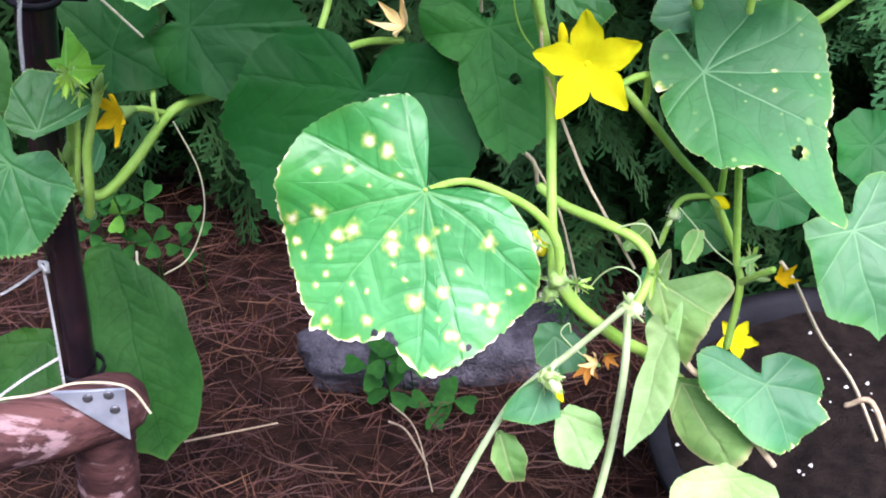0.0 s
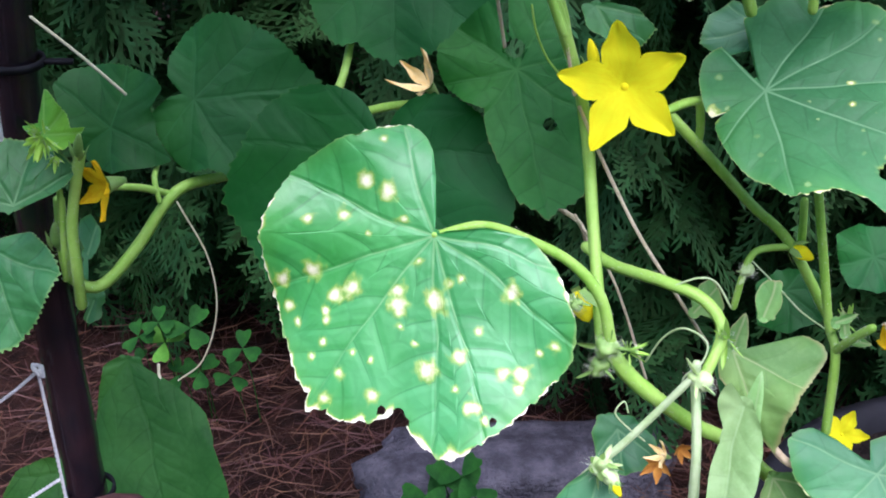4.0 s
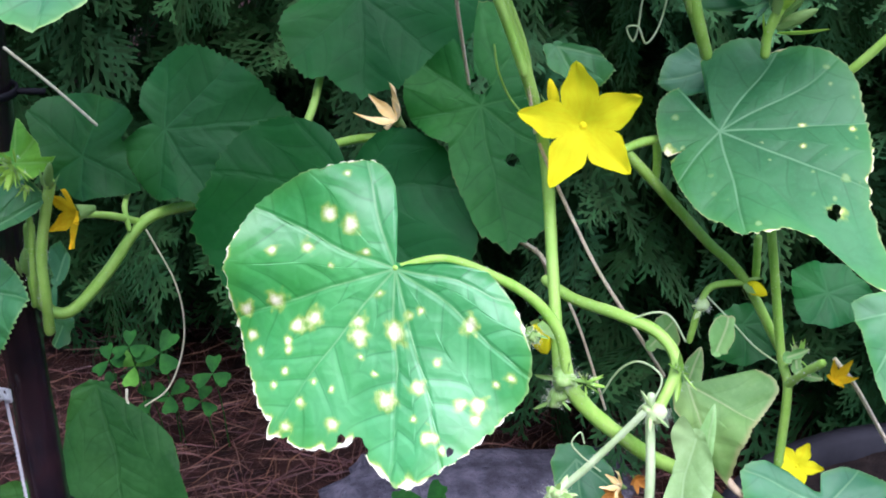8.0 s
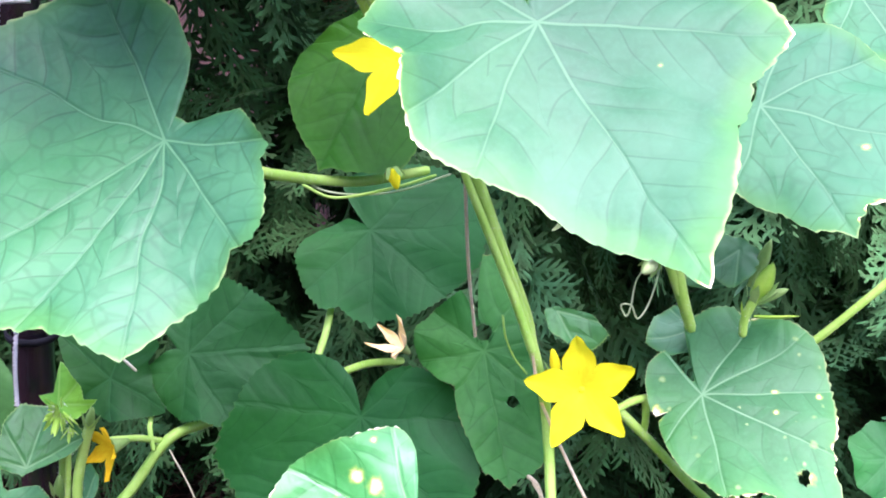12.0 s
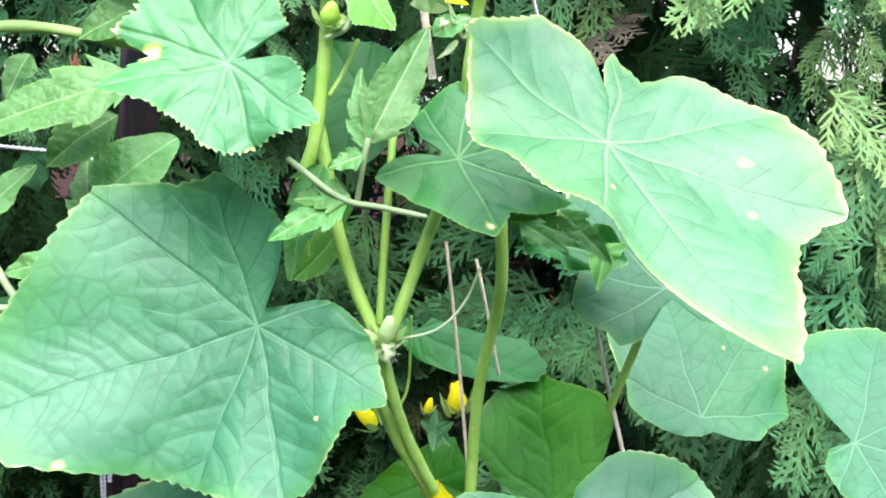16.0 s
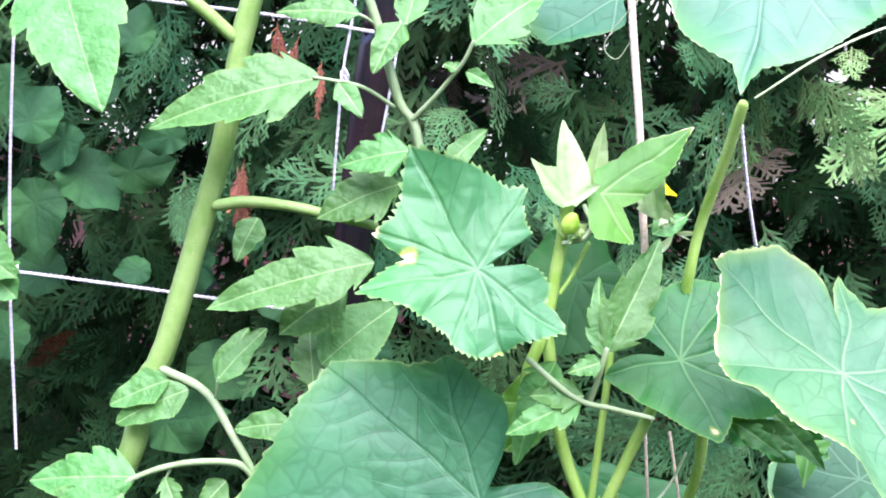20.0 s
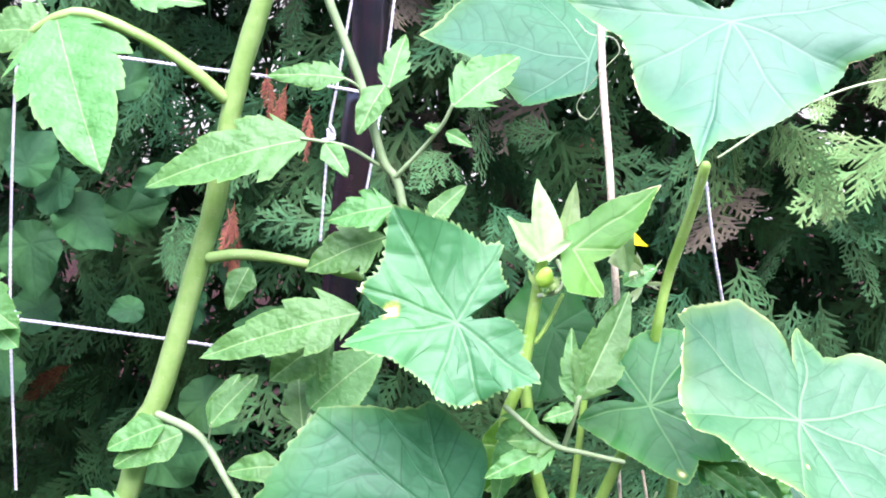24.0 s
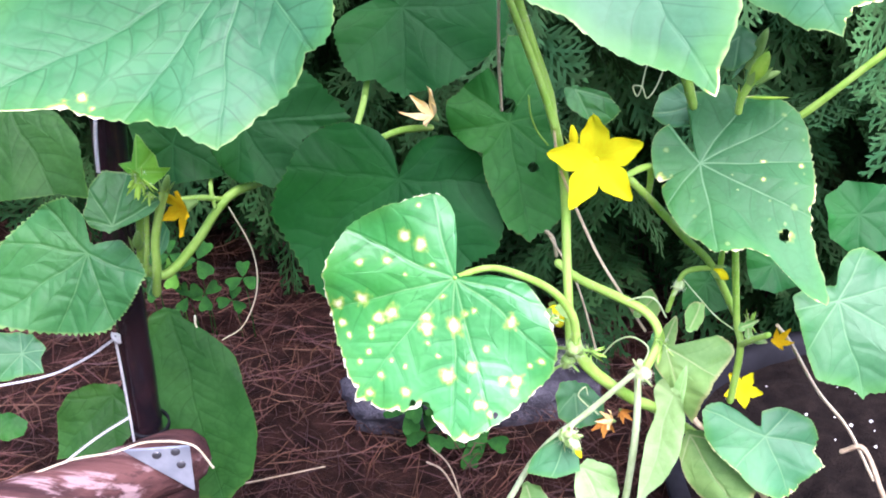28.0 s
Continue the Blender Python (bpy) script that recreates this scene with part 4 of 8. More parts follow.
def bud(parent, place, tip, r, mat):
    """A closed bud: a ribbed swelling with five sepals at its foot."""
    d = Vector(tip) - Vector(place)
    m = frame_of(place, d, d.orthogonal())
    l = d.length
    verts, faces = [], []
    n, sides = 9, 10
    for k in range(n + 1):
        u = k / n
        rr = r * (0.30 + 1.15 * math.sin(math.pi * min(1, u * 0.95 + 0.04)) ** 0.8 * (1 - 0.55 * u)) * (0.5 if k < n else 0.06)
        for a in range(sides):
            q = rr * (1 + (0.09 if a % 2 else -0.09) * math.sin(3.14 * u))
            verts.append((u * l, q * math.cos(a * 6.2832 / sides), q * math.sin(a * 6.2832 / sides)))
    for k in range(n):
        faces += [(k * sides + a, k * sides + (a + 1) % sides, (k + 1) * sides + (a + 1) % sides, (k + 1) * sides + a) for a in range(sides)]
    faces += [tuple(range(sides - 1, -1, -1)), tuple(range(n * sides, n * sides + sides))]
    ob = link("bud", pydata("bud", verts, faces), mat)
    ob.matrix_basis = m
    under(ob, parent)
    verts, faces = [], []
    for a in range(5):
        c, s = math.cos(a * 1.2566), math.sin(a * 1.2566)
        b = len(verts)
        for x, rr, w in ((-0.08, 0.5, 0.25), (0.22, 0.95, 0.3), (0.5, 1.25, 0.02)):
            for e in (-1, 1):
                verts.append((x * l, r * (rr * c - e * w * s), r * (rr * s + e * w * c)))
        faces += [(b, b + 1, b + 3, b + 2), (b + 2, b + 3, b + 5, b + 4)]
    sep = link("sepal_ring", pydata("sepal_ring", verts, faces), calyx_green)
    sep.matrix_basis = m
    under(sep, ob)


def hairs(rng, centre, reach, count, verts, faces, width=0.00012):
    for _ in range(count):
        out = Vector((rng.gauss(0, 1), rng.gauss(0, 1), rng.gauss(0, 1))).normalized()
        side = out.orthogonal().normalized() * width
        a, tip = centre + out * reach * 0.25, centre + out * reach * rng.uniform(0.6, 1.3)
        b = len(verts)
        verts += [a - side, a + side, tip]
        faces.append((b, b + 1, b + 2))


def node_tuft(parent, place, r, mat=calyx_pale):
    """A swollen joint of the vine: an uneven lump with young bracts and a coat of pale hairs."""
    place = Vector(place)
    rng = random.Random(int(1e5 * abs(place.x + place.z)))
    bm = bmesh.new()
    bmesh.ops.create_icosphere(bm, subdivisions=3, radius=r)
    for v in bm.verts:
        v.co *= 1 + 0.55 * noise.noise(v.co * (1.3 / r) + place * 50)
    me = bpy.data.meshes.new("joint")
    bm.to_mesh(me)
    bm.free()
    lump = link("joint", me, mat)
    lump.location = place
    under(lump, parent)
    for _ in range(3):
        d = Vector((rng.gauss(0, 1), rng.gauss(-0.4, 0.7), rng.gauss(0.1, 0.9))).normalized()
        bract(lump, place + d * r * 0.6, d, r * rng.uniform(1.4, 2.6), mat)
    verts, faces = [], []
    hairs(rng, Vector(), r * 1.7, 200, verts, faces, 0.00008)
    ob = link("fuzz", pydata("fuzz", verts, faces), fuzz_pale)
    ob["kind"] = "stuff"
    ob.location = place
    under(ob, lump)


def bract(parent, place, aim, length, mat, width=0.34):
    """A small folded, pointed leaf."""
    m = frame_of(place, aim, Vector(aim).orthogonal() + Vector((0.1, -0.8, 0.3)))
    verts, faces = [], []
    for i in range(7):
        u = i / 6
        w = width * length * (u + 0.08) ** 0.6 * (1 - u) ** 0.7
        for v in (-1, -0.5, 0, 0.5, 1):
            verts.append((u * length, v * w, abs(v) * w * 0.7 + 0.25 * length * u * u))
    for i in range(6):
        faces += [(i * 5 + j, i * 5 + 5 + j, i * 5 + 6 + j, i * 5 + 1 + j) for j in range(4)]
    ob = link("bract", pydata("bract", verts, faces), mat)
    ob.matrix_basis = m
    return under(ob, parent)


def young_shoot(parent, place, aim, size, count, seed=1, mat=calyx_green):
    """A growing tip: a cluster of small folded hairy leaves, the outer ones longer."""
    rng = random.Random(seed)
    place, aim = Vector(place), Vector(aim).normalized()
    core = bract(parent, place, aim, size, mat)
    core.name = "shoot_tip"
    verts, faces = [], []
    for k in range(count):
        d = (aim * rng.uniform(0.1, 0.9) + Vector((rng.gauss(0, 0.7), rng.gauss(-0.4, 0.4), rng.gauss(0, 0.7)))).normalized()
        l = size * rng.uniform(0.35, 0.85)
        bract(core, place + d * size * 0.12, d, l, mat, rng.uniform(0.14, 0.26))
        hairs(rng, d * l * 0.7, size * 0.12, 12, verts, faces, 0.00007)
    ob = link("fuzz", pydata("fuzz", verts, faces), fuzz_pale)
    ob["kind"] = "stuff"
    ob.location = place
    under(ob, core)


def knot(parent, place):
    rng = random.Random(int(1e5 * abs(place[0] + place[2])))
    pts = [Vector(place) + Vector((rng.uniform(-1, 1), rng.uniform(-1, 0.2), rng.uniform(-1.4, 1.4))) * 0.0035 for _ in range(9)]
    tube(parent, "knot", pts, 0.0011, 0.0009, string_white, sides=6, steps=4)


def loose_string(parent, name, pts, r0, r1, mat, label=""):
    ob = tube(None, "twine", pts, r0, r1, mat, sides=6, knots=0.12)
    lab = "white string holding up a plant" if mat is string_white else "thin tan garden twine tied along the vines"
    if mat is straw_tan:
        ob.name = "dry_stalk"
        return tagged(ob, "dry tan plant stalk hanging over the planting tub", "stalk")
    return tagged(ob, lab, "twine", "garden twine")




def straw(pts, r):
    ob = tube(None, "straw", pts, r, r * 0.7, straw_tan, sides=6, knots=0.1)
    return tagged(ob, "dry tan straw lying on the needles", "straw", "dry straws")


# cucumber leaves, from the ground upwards
# pale dead spots on the spotted blade, in mm from its stalk, then its small ones
LARGE_SPOTS = ((-18, -32), (-16, -21), (-3, -39), (23, -50), (30, -64), (41, -60), (31, -38), (27, -31), (25, -10), (31, -10), (25, 5), (19, 36), (56, 6), (46, 17), (72, -15), (76, -36), (68, 28), (52, 38), (51, 46))
SMALL_SPOTS = ((1, -54), (3, -27), (-6, -13), (12, -4), (38, -41), (43, -40), (18, 10), (16, 14), (34, 24), (40, -8), (46, -1), (58, -17), (56, -26), (65, -31), (61, 19), (41, 52), (57, 46), (37, 58), (47, -55), (53, -40), (60, -45), (72, 35), (-36, -28))
cucumber_leaf(cucumber, (0.064, 0.521, 0.400), (-0.14, -0.40, -0.91), (-0.12, -0.90, 0.41),
              ((212, 51), (226, 54), (239, 59), (256, 68), (278, 76), (301, 79), (321, 85), (330, 88), (332, 94), (334, 92), (337, 87), (339, 90), (347, 86), (356, 78), (1, 80), (8, 89), (15, 93), (26, 87), (32, 85), (55, 78), (59, 76), (69, 69), (80, 58), (98, 40), (107, 24), (120, 6), (184, 6), (189, 24), (192, 36), (197, 43), (204, 49)), leaf_spotted, "large cucumber leaf with yellow-white spots and scorched white margin", 0.022, 0.15, 0.006,
              ((0.0765, -0.0100, 0.0020), (0.0768, -0.0022, 0.0030), (0.0790, 0.0010, 0.0022), (0.0708, 0.0386, 0.0016)),
              veins=(257, 207, 297, 332, 10, 25, 62, 84),
              stains=[(x, y, 2.0 + 0.9 * math.sin(7 * x + 3 * y) ** 2) for x, y in LARGE_SPOTS] + [(x, y, 1.0 + 0.6 * math.sin(5 * x + y) ** 2) for x, y in SMALL_SPOTS],
              scorch=((276, 10, 2.5), (297, 14, 2.4), (318, 10, 3.0), (335, 8, 5.0), (352, 11, 5.5), (12, 17, 4.5), (40, 12, 1.5), (76, 6, 5.0), (215, 12, 1.6)))
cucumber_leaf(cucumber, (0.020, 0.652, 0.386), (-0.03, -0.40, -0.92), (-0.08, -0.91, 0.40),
              (93, 92, 82, 76, 74, 75, 81, 78, 72, 64, 61, 58, 53, 48, 42, 34, 23, 4, 4, 4, 25, 37, 45, 54, 61, 67, 71, 74, 82, 89, 87, 87, 91, 95, 94, 96), leaf_back_shaded, "", 0.03, 0.3, 0.004)
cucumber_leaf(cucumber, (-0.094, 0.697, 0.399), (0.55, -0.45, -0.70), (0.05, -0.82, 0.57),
              ((232, 13), (258, 25), (287, 29), (311, 36), (327, 42), (344, 43), (357, 52), (20, 47), (45, 45), (57, 56), (62, 76), (77, 65), (99, 57), (123, 53), (138, 49), (159, 40), (179, 30), (197, 21), (212, 8)), leaf_back_shaded, "", 0.03, 0.3, 0.004, veins=(106, 65, 4, 326, 292, 150))
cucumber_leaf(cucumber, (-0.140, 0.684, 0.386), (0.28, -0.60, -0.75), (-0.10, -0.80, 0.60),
              ((239, 31), (285, 24), (324, 23), (354, 28), (31, 34), (47, 43), (65, 28), (98, 26), (107, 38), (122, 38), (153, 37), (180, 41), (202, 45), (220, 44)), leaf_back_shaded, "", 0.03, 0.3, 0.004, veins=(218, 153, 47, 354, 290))
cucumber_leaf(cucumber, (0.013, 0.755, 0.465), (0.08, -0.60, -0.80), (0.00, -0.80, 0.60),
              (58, 60, 63, 64, 65, 67, 71, 76, 75, 75, 72, 69, 66, 62, 57, 52, 48, 43, 41, 39, 37, 36, 6, 8, 17, 20, 26, 35, 45, 51, 53, 56, 59, 61, 55, 60), leaf_back_shaded, "", 0.03, 0.3, 0.004)
# The glow from behind is in the lime base colour.
cucumber_leaf(cucumber, (-0.011, 0.560, 0.782), (-0.6, -0.3, -0.7), (0.2, -0.9, 0.3),
              ((193, 11), (238, 18), (273, 23), (304, 27), (335, 31), (355, 37), (7, 33), (22, 24), (41, 12)), leaf_lime, "small leaf with light from behind put into its lime green", 0.03, cup=0.2)
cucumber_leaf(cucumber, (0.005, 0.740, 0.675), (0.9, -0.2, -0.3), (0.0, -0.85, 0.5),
              ((243, 12), (301, 19), (337, 38), (350, 58), (2, 86), (10, 90), (21, 72), (25, 43), (67, 14), (146, 11), (185, 12)), leaf_back_shaded, "leaf hanging by the hedge, shade put into its dark green", 0.03)
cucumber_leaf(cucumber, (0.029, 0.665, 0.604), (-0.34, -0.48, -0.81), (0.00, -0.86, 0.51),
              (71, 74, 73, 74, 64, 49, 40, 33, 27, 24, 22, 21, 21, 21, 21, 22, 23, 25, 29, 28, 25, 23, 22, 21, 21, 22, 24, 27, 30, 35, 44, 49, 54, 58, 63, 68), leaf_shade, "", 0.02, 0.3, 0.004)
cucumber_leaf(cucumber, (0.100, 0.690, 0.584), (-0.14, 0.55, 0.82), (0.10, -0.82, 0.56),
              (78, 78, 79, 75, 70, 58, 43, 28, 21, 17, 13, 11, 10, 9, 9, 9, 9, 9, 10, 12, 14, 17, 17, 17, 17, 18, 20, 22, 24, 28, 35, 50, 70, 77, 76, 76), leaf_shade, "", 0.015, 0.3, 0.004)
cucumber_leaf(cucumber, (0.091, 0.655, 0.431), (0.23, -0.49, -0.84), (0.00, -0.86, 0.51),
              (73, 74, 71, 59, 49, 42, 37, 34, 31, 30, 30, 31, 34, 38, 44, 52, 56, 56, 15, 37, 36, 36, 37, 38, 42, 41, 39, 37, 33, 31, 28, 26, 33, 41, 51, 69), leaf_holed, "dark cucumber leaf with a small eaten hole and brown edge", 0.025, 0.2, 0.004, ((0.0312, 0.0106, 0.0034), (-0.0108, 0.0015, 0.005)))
cucumber_leaf(cucumber, (0.206, 0.597, 0.440), (0.59, -0.69, -0.42), (-0.15, -0.60, 0.78),
              ((178, 32), (201, 32), (218, 30), (247, 28), (259, 27), (261, 20), (265, 27), (289, 34), (302, 40), (313, 46), (323, 50), (331, 59), (350, 63), (356, 72), (358, 100), (1, 113), (5, 104), (11, 88), (19, 76), (28, 70), (40, 68), (66, 65), (75, 65), (85, 63), (95, 59), (105, 55), (113, 49), (123, 54), (137, 50), (154, 43), (156, 28), (165, 9), (174, 9)), leaf_mottled, "pale mottled cucumber leaf with a torn hanging corner", 0.03, 0.1, 0.004, ((0.0660, 0.0095, 0.0030), (0.0640, 0.0125, 0.0024)), veins=(84, 25, 110, 333, 287, 180, 55), stains=((66, 10, 2.6), (-6, -25, 2.2), (45, 52, 1.2), (36, 46, 1.0), (20, 30, 1.0), (30, 22, 0.9)), scorch=((261, 8, 2.5), (345, 16, 1.5), (30, 12, 1.3), (113, 6, 1.8)))
cucumber_leaf(cucumber, (-0.179, 0.600, 0.349), (-0.40, -0.45, -0.80), (-0.05, -0.86, 0.51),
              ((211, 24), (226, 39), (253, 45), (290, 60), (312, 75), (330, 83), (347, 66), (11, 56), (38, 53), (48, 48), (75, 43), (98, 42), (116, 32), (138, 24), (150, 14), (170, 7), (195, 8)), leaf_fresh, "", 0.05, -0.2, 0.004, veins=(330, 3, 45, 97, 249, 290))
cucumber_leaf(cucumber, (-0.154, 0.585, 0.381), (0.83, 0.40, 0.39), (0.10, -0.80, 0.60),
              (36, 35, 35, 34, 35, 35, 35, 36, 32, 29, 24, 21, 20, 19, 16, 14, 10, 8, 6, 5, 5, 5, 5, 4, 3, 3, 3, 3, 3, 3, 4, 4, 5, 7, 13, 28), leaf_fresh, "", 0.03, -0.1, 0.004)
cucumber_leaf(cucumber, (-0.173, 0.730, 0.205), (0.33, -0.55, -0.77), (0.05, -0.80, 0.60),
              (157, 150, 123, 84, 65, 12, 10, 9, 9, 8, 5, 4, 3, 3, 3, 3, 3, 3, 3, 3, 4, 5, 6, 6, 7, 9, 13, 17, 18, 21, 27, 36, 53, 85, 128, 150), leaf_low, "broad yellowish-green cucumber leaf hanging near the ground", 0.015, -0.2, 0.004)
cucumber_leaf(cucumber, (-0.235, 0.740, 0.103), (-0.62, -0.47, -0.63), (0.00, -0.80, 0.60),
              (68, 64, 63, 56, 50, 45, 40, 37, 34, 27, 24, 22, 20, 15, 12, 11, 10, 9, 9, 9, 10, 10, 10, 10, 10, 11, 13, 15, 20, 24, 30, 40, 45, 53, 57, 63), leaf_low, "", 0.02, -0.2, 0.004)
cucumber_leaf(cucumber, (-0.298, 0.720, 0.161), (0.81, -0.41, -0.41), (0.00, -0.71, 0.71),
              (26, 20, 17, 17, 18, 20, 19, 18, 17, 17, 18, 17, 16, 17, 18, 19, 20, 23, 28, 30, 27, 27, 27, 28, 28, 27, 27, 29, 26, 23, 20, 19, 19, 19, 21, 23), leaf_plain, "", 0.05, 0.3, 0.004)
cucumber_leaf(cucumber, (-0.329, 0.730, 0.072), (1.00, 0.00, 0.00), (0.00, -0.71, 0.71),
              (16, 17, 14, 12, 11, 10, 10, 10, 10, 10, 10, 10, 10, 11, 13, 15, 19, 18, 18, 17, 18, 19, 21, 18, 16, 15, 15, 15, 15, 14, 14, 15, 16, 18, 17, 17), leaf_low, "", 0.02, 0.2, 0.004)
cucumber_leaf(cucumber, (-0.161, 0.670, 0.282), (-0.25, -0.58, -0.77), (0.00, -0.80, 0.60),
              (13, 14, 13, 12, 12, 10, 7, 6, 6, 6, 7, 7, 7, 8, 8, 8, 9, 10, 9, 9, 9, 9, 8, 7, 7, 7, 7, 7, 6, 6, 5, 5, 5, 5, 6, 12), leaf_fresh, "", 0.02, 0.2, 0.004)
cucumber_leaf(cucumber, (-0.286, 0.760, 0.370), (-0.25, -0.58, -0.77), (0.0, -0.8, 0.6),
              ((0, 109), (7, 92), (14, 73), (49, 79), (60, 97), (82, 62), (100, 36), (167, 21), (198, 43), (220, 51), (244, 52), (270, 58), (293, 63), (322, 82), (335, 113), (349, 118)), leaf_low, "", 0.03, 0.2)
cucumber_leaf(cucumber, (0.294, 0.560, 0.371), (0.29, -0.63, -0.72), (0.00, -0.75, 0.66),
              (54, 60, 60, 62, 59, 57, 58, 53, 49, 48, 44, 40, 38, 37, 36, 32, 24, 10, 9, 10, 11, 12, 14, 17, 22, 27, 26, 27, 27, 29, 31, 34, 40, 49, 50, 51), leaf_plain, "", 0.03, -0.2, 0.004)
cucumber_leaf(cucumber, (0.280, 0.660, 0.328), (-0.48, -0.56, -0.67), (0.10, -0.80, 0.60),
              (20, 19, 19, 20, 19, 19, 19, 20, 22, 24, 23, 23, 24, 22, 21, 19, 19, 20, 19, 18, 17, 17, 17, 19, 19, 20, 21, 23, 21, 20, 19, 18, 19, 20, 21, 22), leaf_back_shaded, "", 0.02, 0.3, 0.004)
cucumber_leaf(cucumber, (0.240, 0.680, 0.296), (0.04, -0.60, -0.80), (0.00, -0.80, 0.60),
              (24, 23, 22, 23, 24, 26, 25, 24, 25, 26, 24, 22, 21, 20, 17, 14, 13, 13, 12, 12, 13, 12, 12, 13, 14, 16, 17, 16, 17, 17, 19, 22, 25, 23, 23, 23), leaf_back_shaded, "", 0.02, 0.3, 0.004)
cucumber_leaf(cucumber, (0.336, 0.680, 0.360), (0.04, -0.60, -0.80), (0.00, -0.80, 0.60),
              (27, 26, 27, 29, 31, 32, 31, 31, 32, 34, 31, 29, 27, 27, 27, 24, 23, 22, 22, 23, 25, 24, 23, 24, 26, 25, 23, 22, 22, 23, 24, 26, 25, 25, 26, 28), leaf_back_shaded, "", 0.02, 0.3, 0.004)
cucumber_leaf(cucumber, (0.268, 0.555, 0.264), (0.55, -0.53, -0.65), (0.05, -0.75, 0.66),
              ((197, 25), (202, 36), (210, 42), (219, 44), (240, 39), (263, 33), (290, 30), (315, 35), (340, 41), (355, 41), (8, 37), (21, 38), (33, 42), (44, 33), (56, 34), (81, 31), (103, 25), (125, 21), (155, 16), (172, 7), (188, 9)), leaf_plain, "small heart-shaped cucumber leaf with pale yellow edge", 0.03, 0.2, 0.004, veins=(216, 284, 351, 50, 105), scorch=((40, 16, 2.2), (355, 12, 2.0), (270, 25, 1.2)))
cucumber_leaf(cucumber, (0.199, 0.530, 0.315), (-0.19, -0.36, -0.91), (-0.41, -0.82, 0.41),
              (65, 55, 41, 26, 18, 13, 10, 8, 6, 6, 5, 5, 5, 5, 5, 5, 5, 5, 5, 5, 5, 5, 12, 12, 12, 12, 12, 12, 12, 12, 12, 12, 12, 13, 19, 38), leaf_pale, "narrow pale young cucumber leaf seen from below", 0.02, 0.6, 0.004)
cucumber_leaf(cucumber, (0.149, 0.520, 0.260), (0.48, -0.62, -0.62), (-0.20, -0.76, 0.61),
              (33, 30, 28, 27, 24, 22, 21, 18, 13, 10, 9, 8, 7, 7, 5, 4, 3, 3, 3, 3, 3, 3, 3, 4, 4, 5, 5, 5, 6, 7, 9, 13, 18, 25, 28, 30), leaf_pale, "", 0.04, 0.8, 0.006)
cucumber_leaf(cucumber, (0.115, 0.530, 0.232), (0.38, -0.45, -0.80), (0.11, -0.84, 0.53),
              (31, 33, 25, 22, 17, 12, 10, 9, 6, 4, 3, 3, 3, 3, 3, 3, 3, 3, 3, 3, 3, 3, 3, 3, 3, 3, 3, 3, 3, 4, 5, 9, 15, 17, 22, 28), leaf_wilted, "", 0.03, 0.6, 0.01)
cucumber_leaf(cucumber, (0.223, 0.570, 0.248), (0.54, -0.55, -0.64), (-0.10, -0.80, 0.60),
              (57, 56, 54, 35, 25, 20, 17, 15, 9, 6, 5, 4, 4, 4, 4, 4, 4, 4, 4, 3, 3, 3, 3, 3, 3, 4, 4, 5, 6, 10, 15, 18, 25, 33, 42, 50), leaf_wilted, "", 0.03, 0.4, 0.01)
cucumber_leaf(cucumber, (0.239, 0.490, 0.249), (0.09, -0.79, -0.60), (0.10, -0.60, 0.80),
              (33, 34, 34, 33, 33, 34, 31, 29, 26, 17, 13, 10, 9, 8, 8, 8, 8, 8, 9, 9, 9, 9, 10, 11, 14, 17, 22, 29, 33, 36, 40, 38, 37, 37, 36, 34), leaf_downy, "", 0.02, 0.3, 0.004)
cucumber_leaf(cucumber, (-0.046, 0.520, 0.588), (-0.095, -0.673, -0.733), (-0.235, -0.701, 0.674),
              ((211, 82), (223, 91), (232, 98), (248, 111), (262, 107), (284, 116), (293, 125), (312, 151), (320, 124), (324, 113), (338, 101), (346, 95), (356, 95), (8, 103), (18, 87), (35, 77), (42, 69), (50, 74), (57, 71), (65, 63), (77, 52), (84, 54), (112, 37), (124, 25), (139, 12), (172, 12), (174, 29), (177, 42), (183, 52), (187, 62), (195, 68), (200, 75)), leaf_deep, "broad blue-green cucumber leaf with a pointed tip", 0.03, 0.6, 0.006, veins=(312, 340, 8, 45, 86, 212, 251), stains=((93, -66, 3.4), (84, -58, 1.6), (89, -52, 1.0)), scorch=((326, 9, 1.6), (312, 3, 1.5)))
cucumber_leaf(cucumber, (0.110, 0.495, 0.648), (0.522, -0.528, -0.670), (0.086, -0.749, 0.657),
              ((183, 30), (194, 37), (204, 46), (213, 56), (219, 59), (249, 69), (256, 67), (267, 58), (276, 64), (287, 70), (292, 73), (309, 73), (328, 76), (341, 93), (351, 107), (354, 115), (356, 127), (359, 117), (16, 95), (25, 85), (29, 86), (39, 83), (54, 94), (68, 83), (95, 73), (105, 68), (124, 56), (132, 49), (148, 31), (152, 23), (177, 9)), leaf_front, "large pale blue-green cucumber leaf with a drawn-out tip", 0.025, 0.7, 0.006, veins=(247, 283, 311, 357, 54, 94, 212), stains=((-6, -58, 1.2), (40, 30, 0.6)), scorch=((275, 22, 1.7), (54, 4, 1.2), (357, 3, 2.0)))
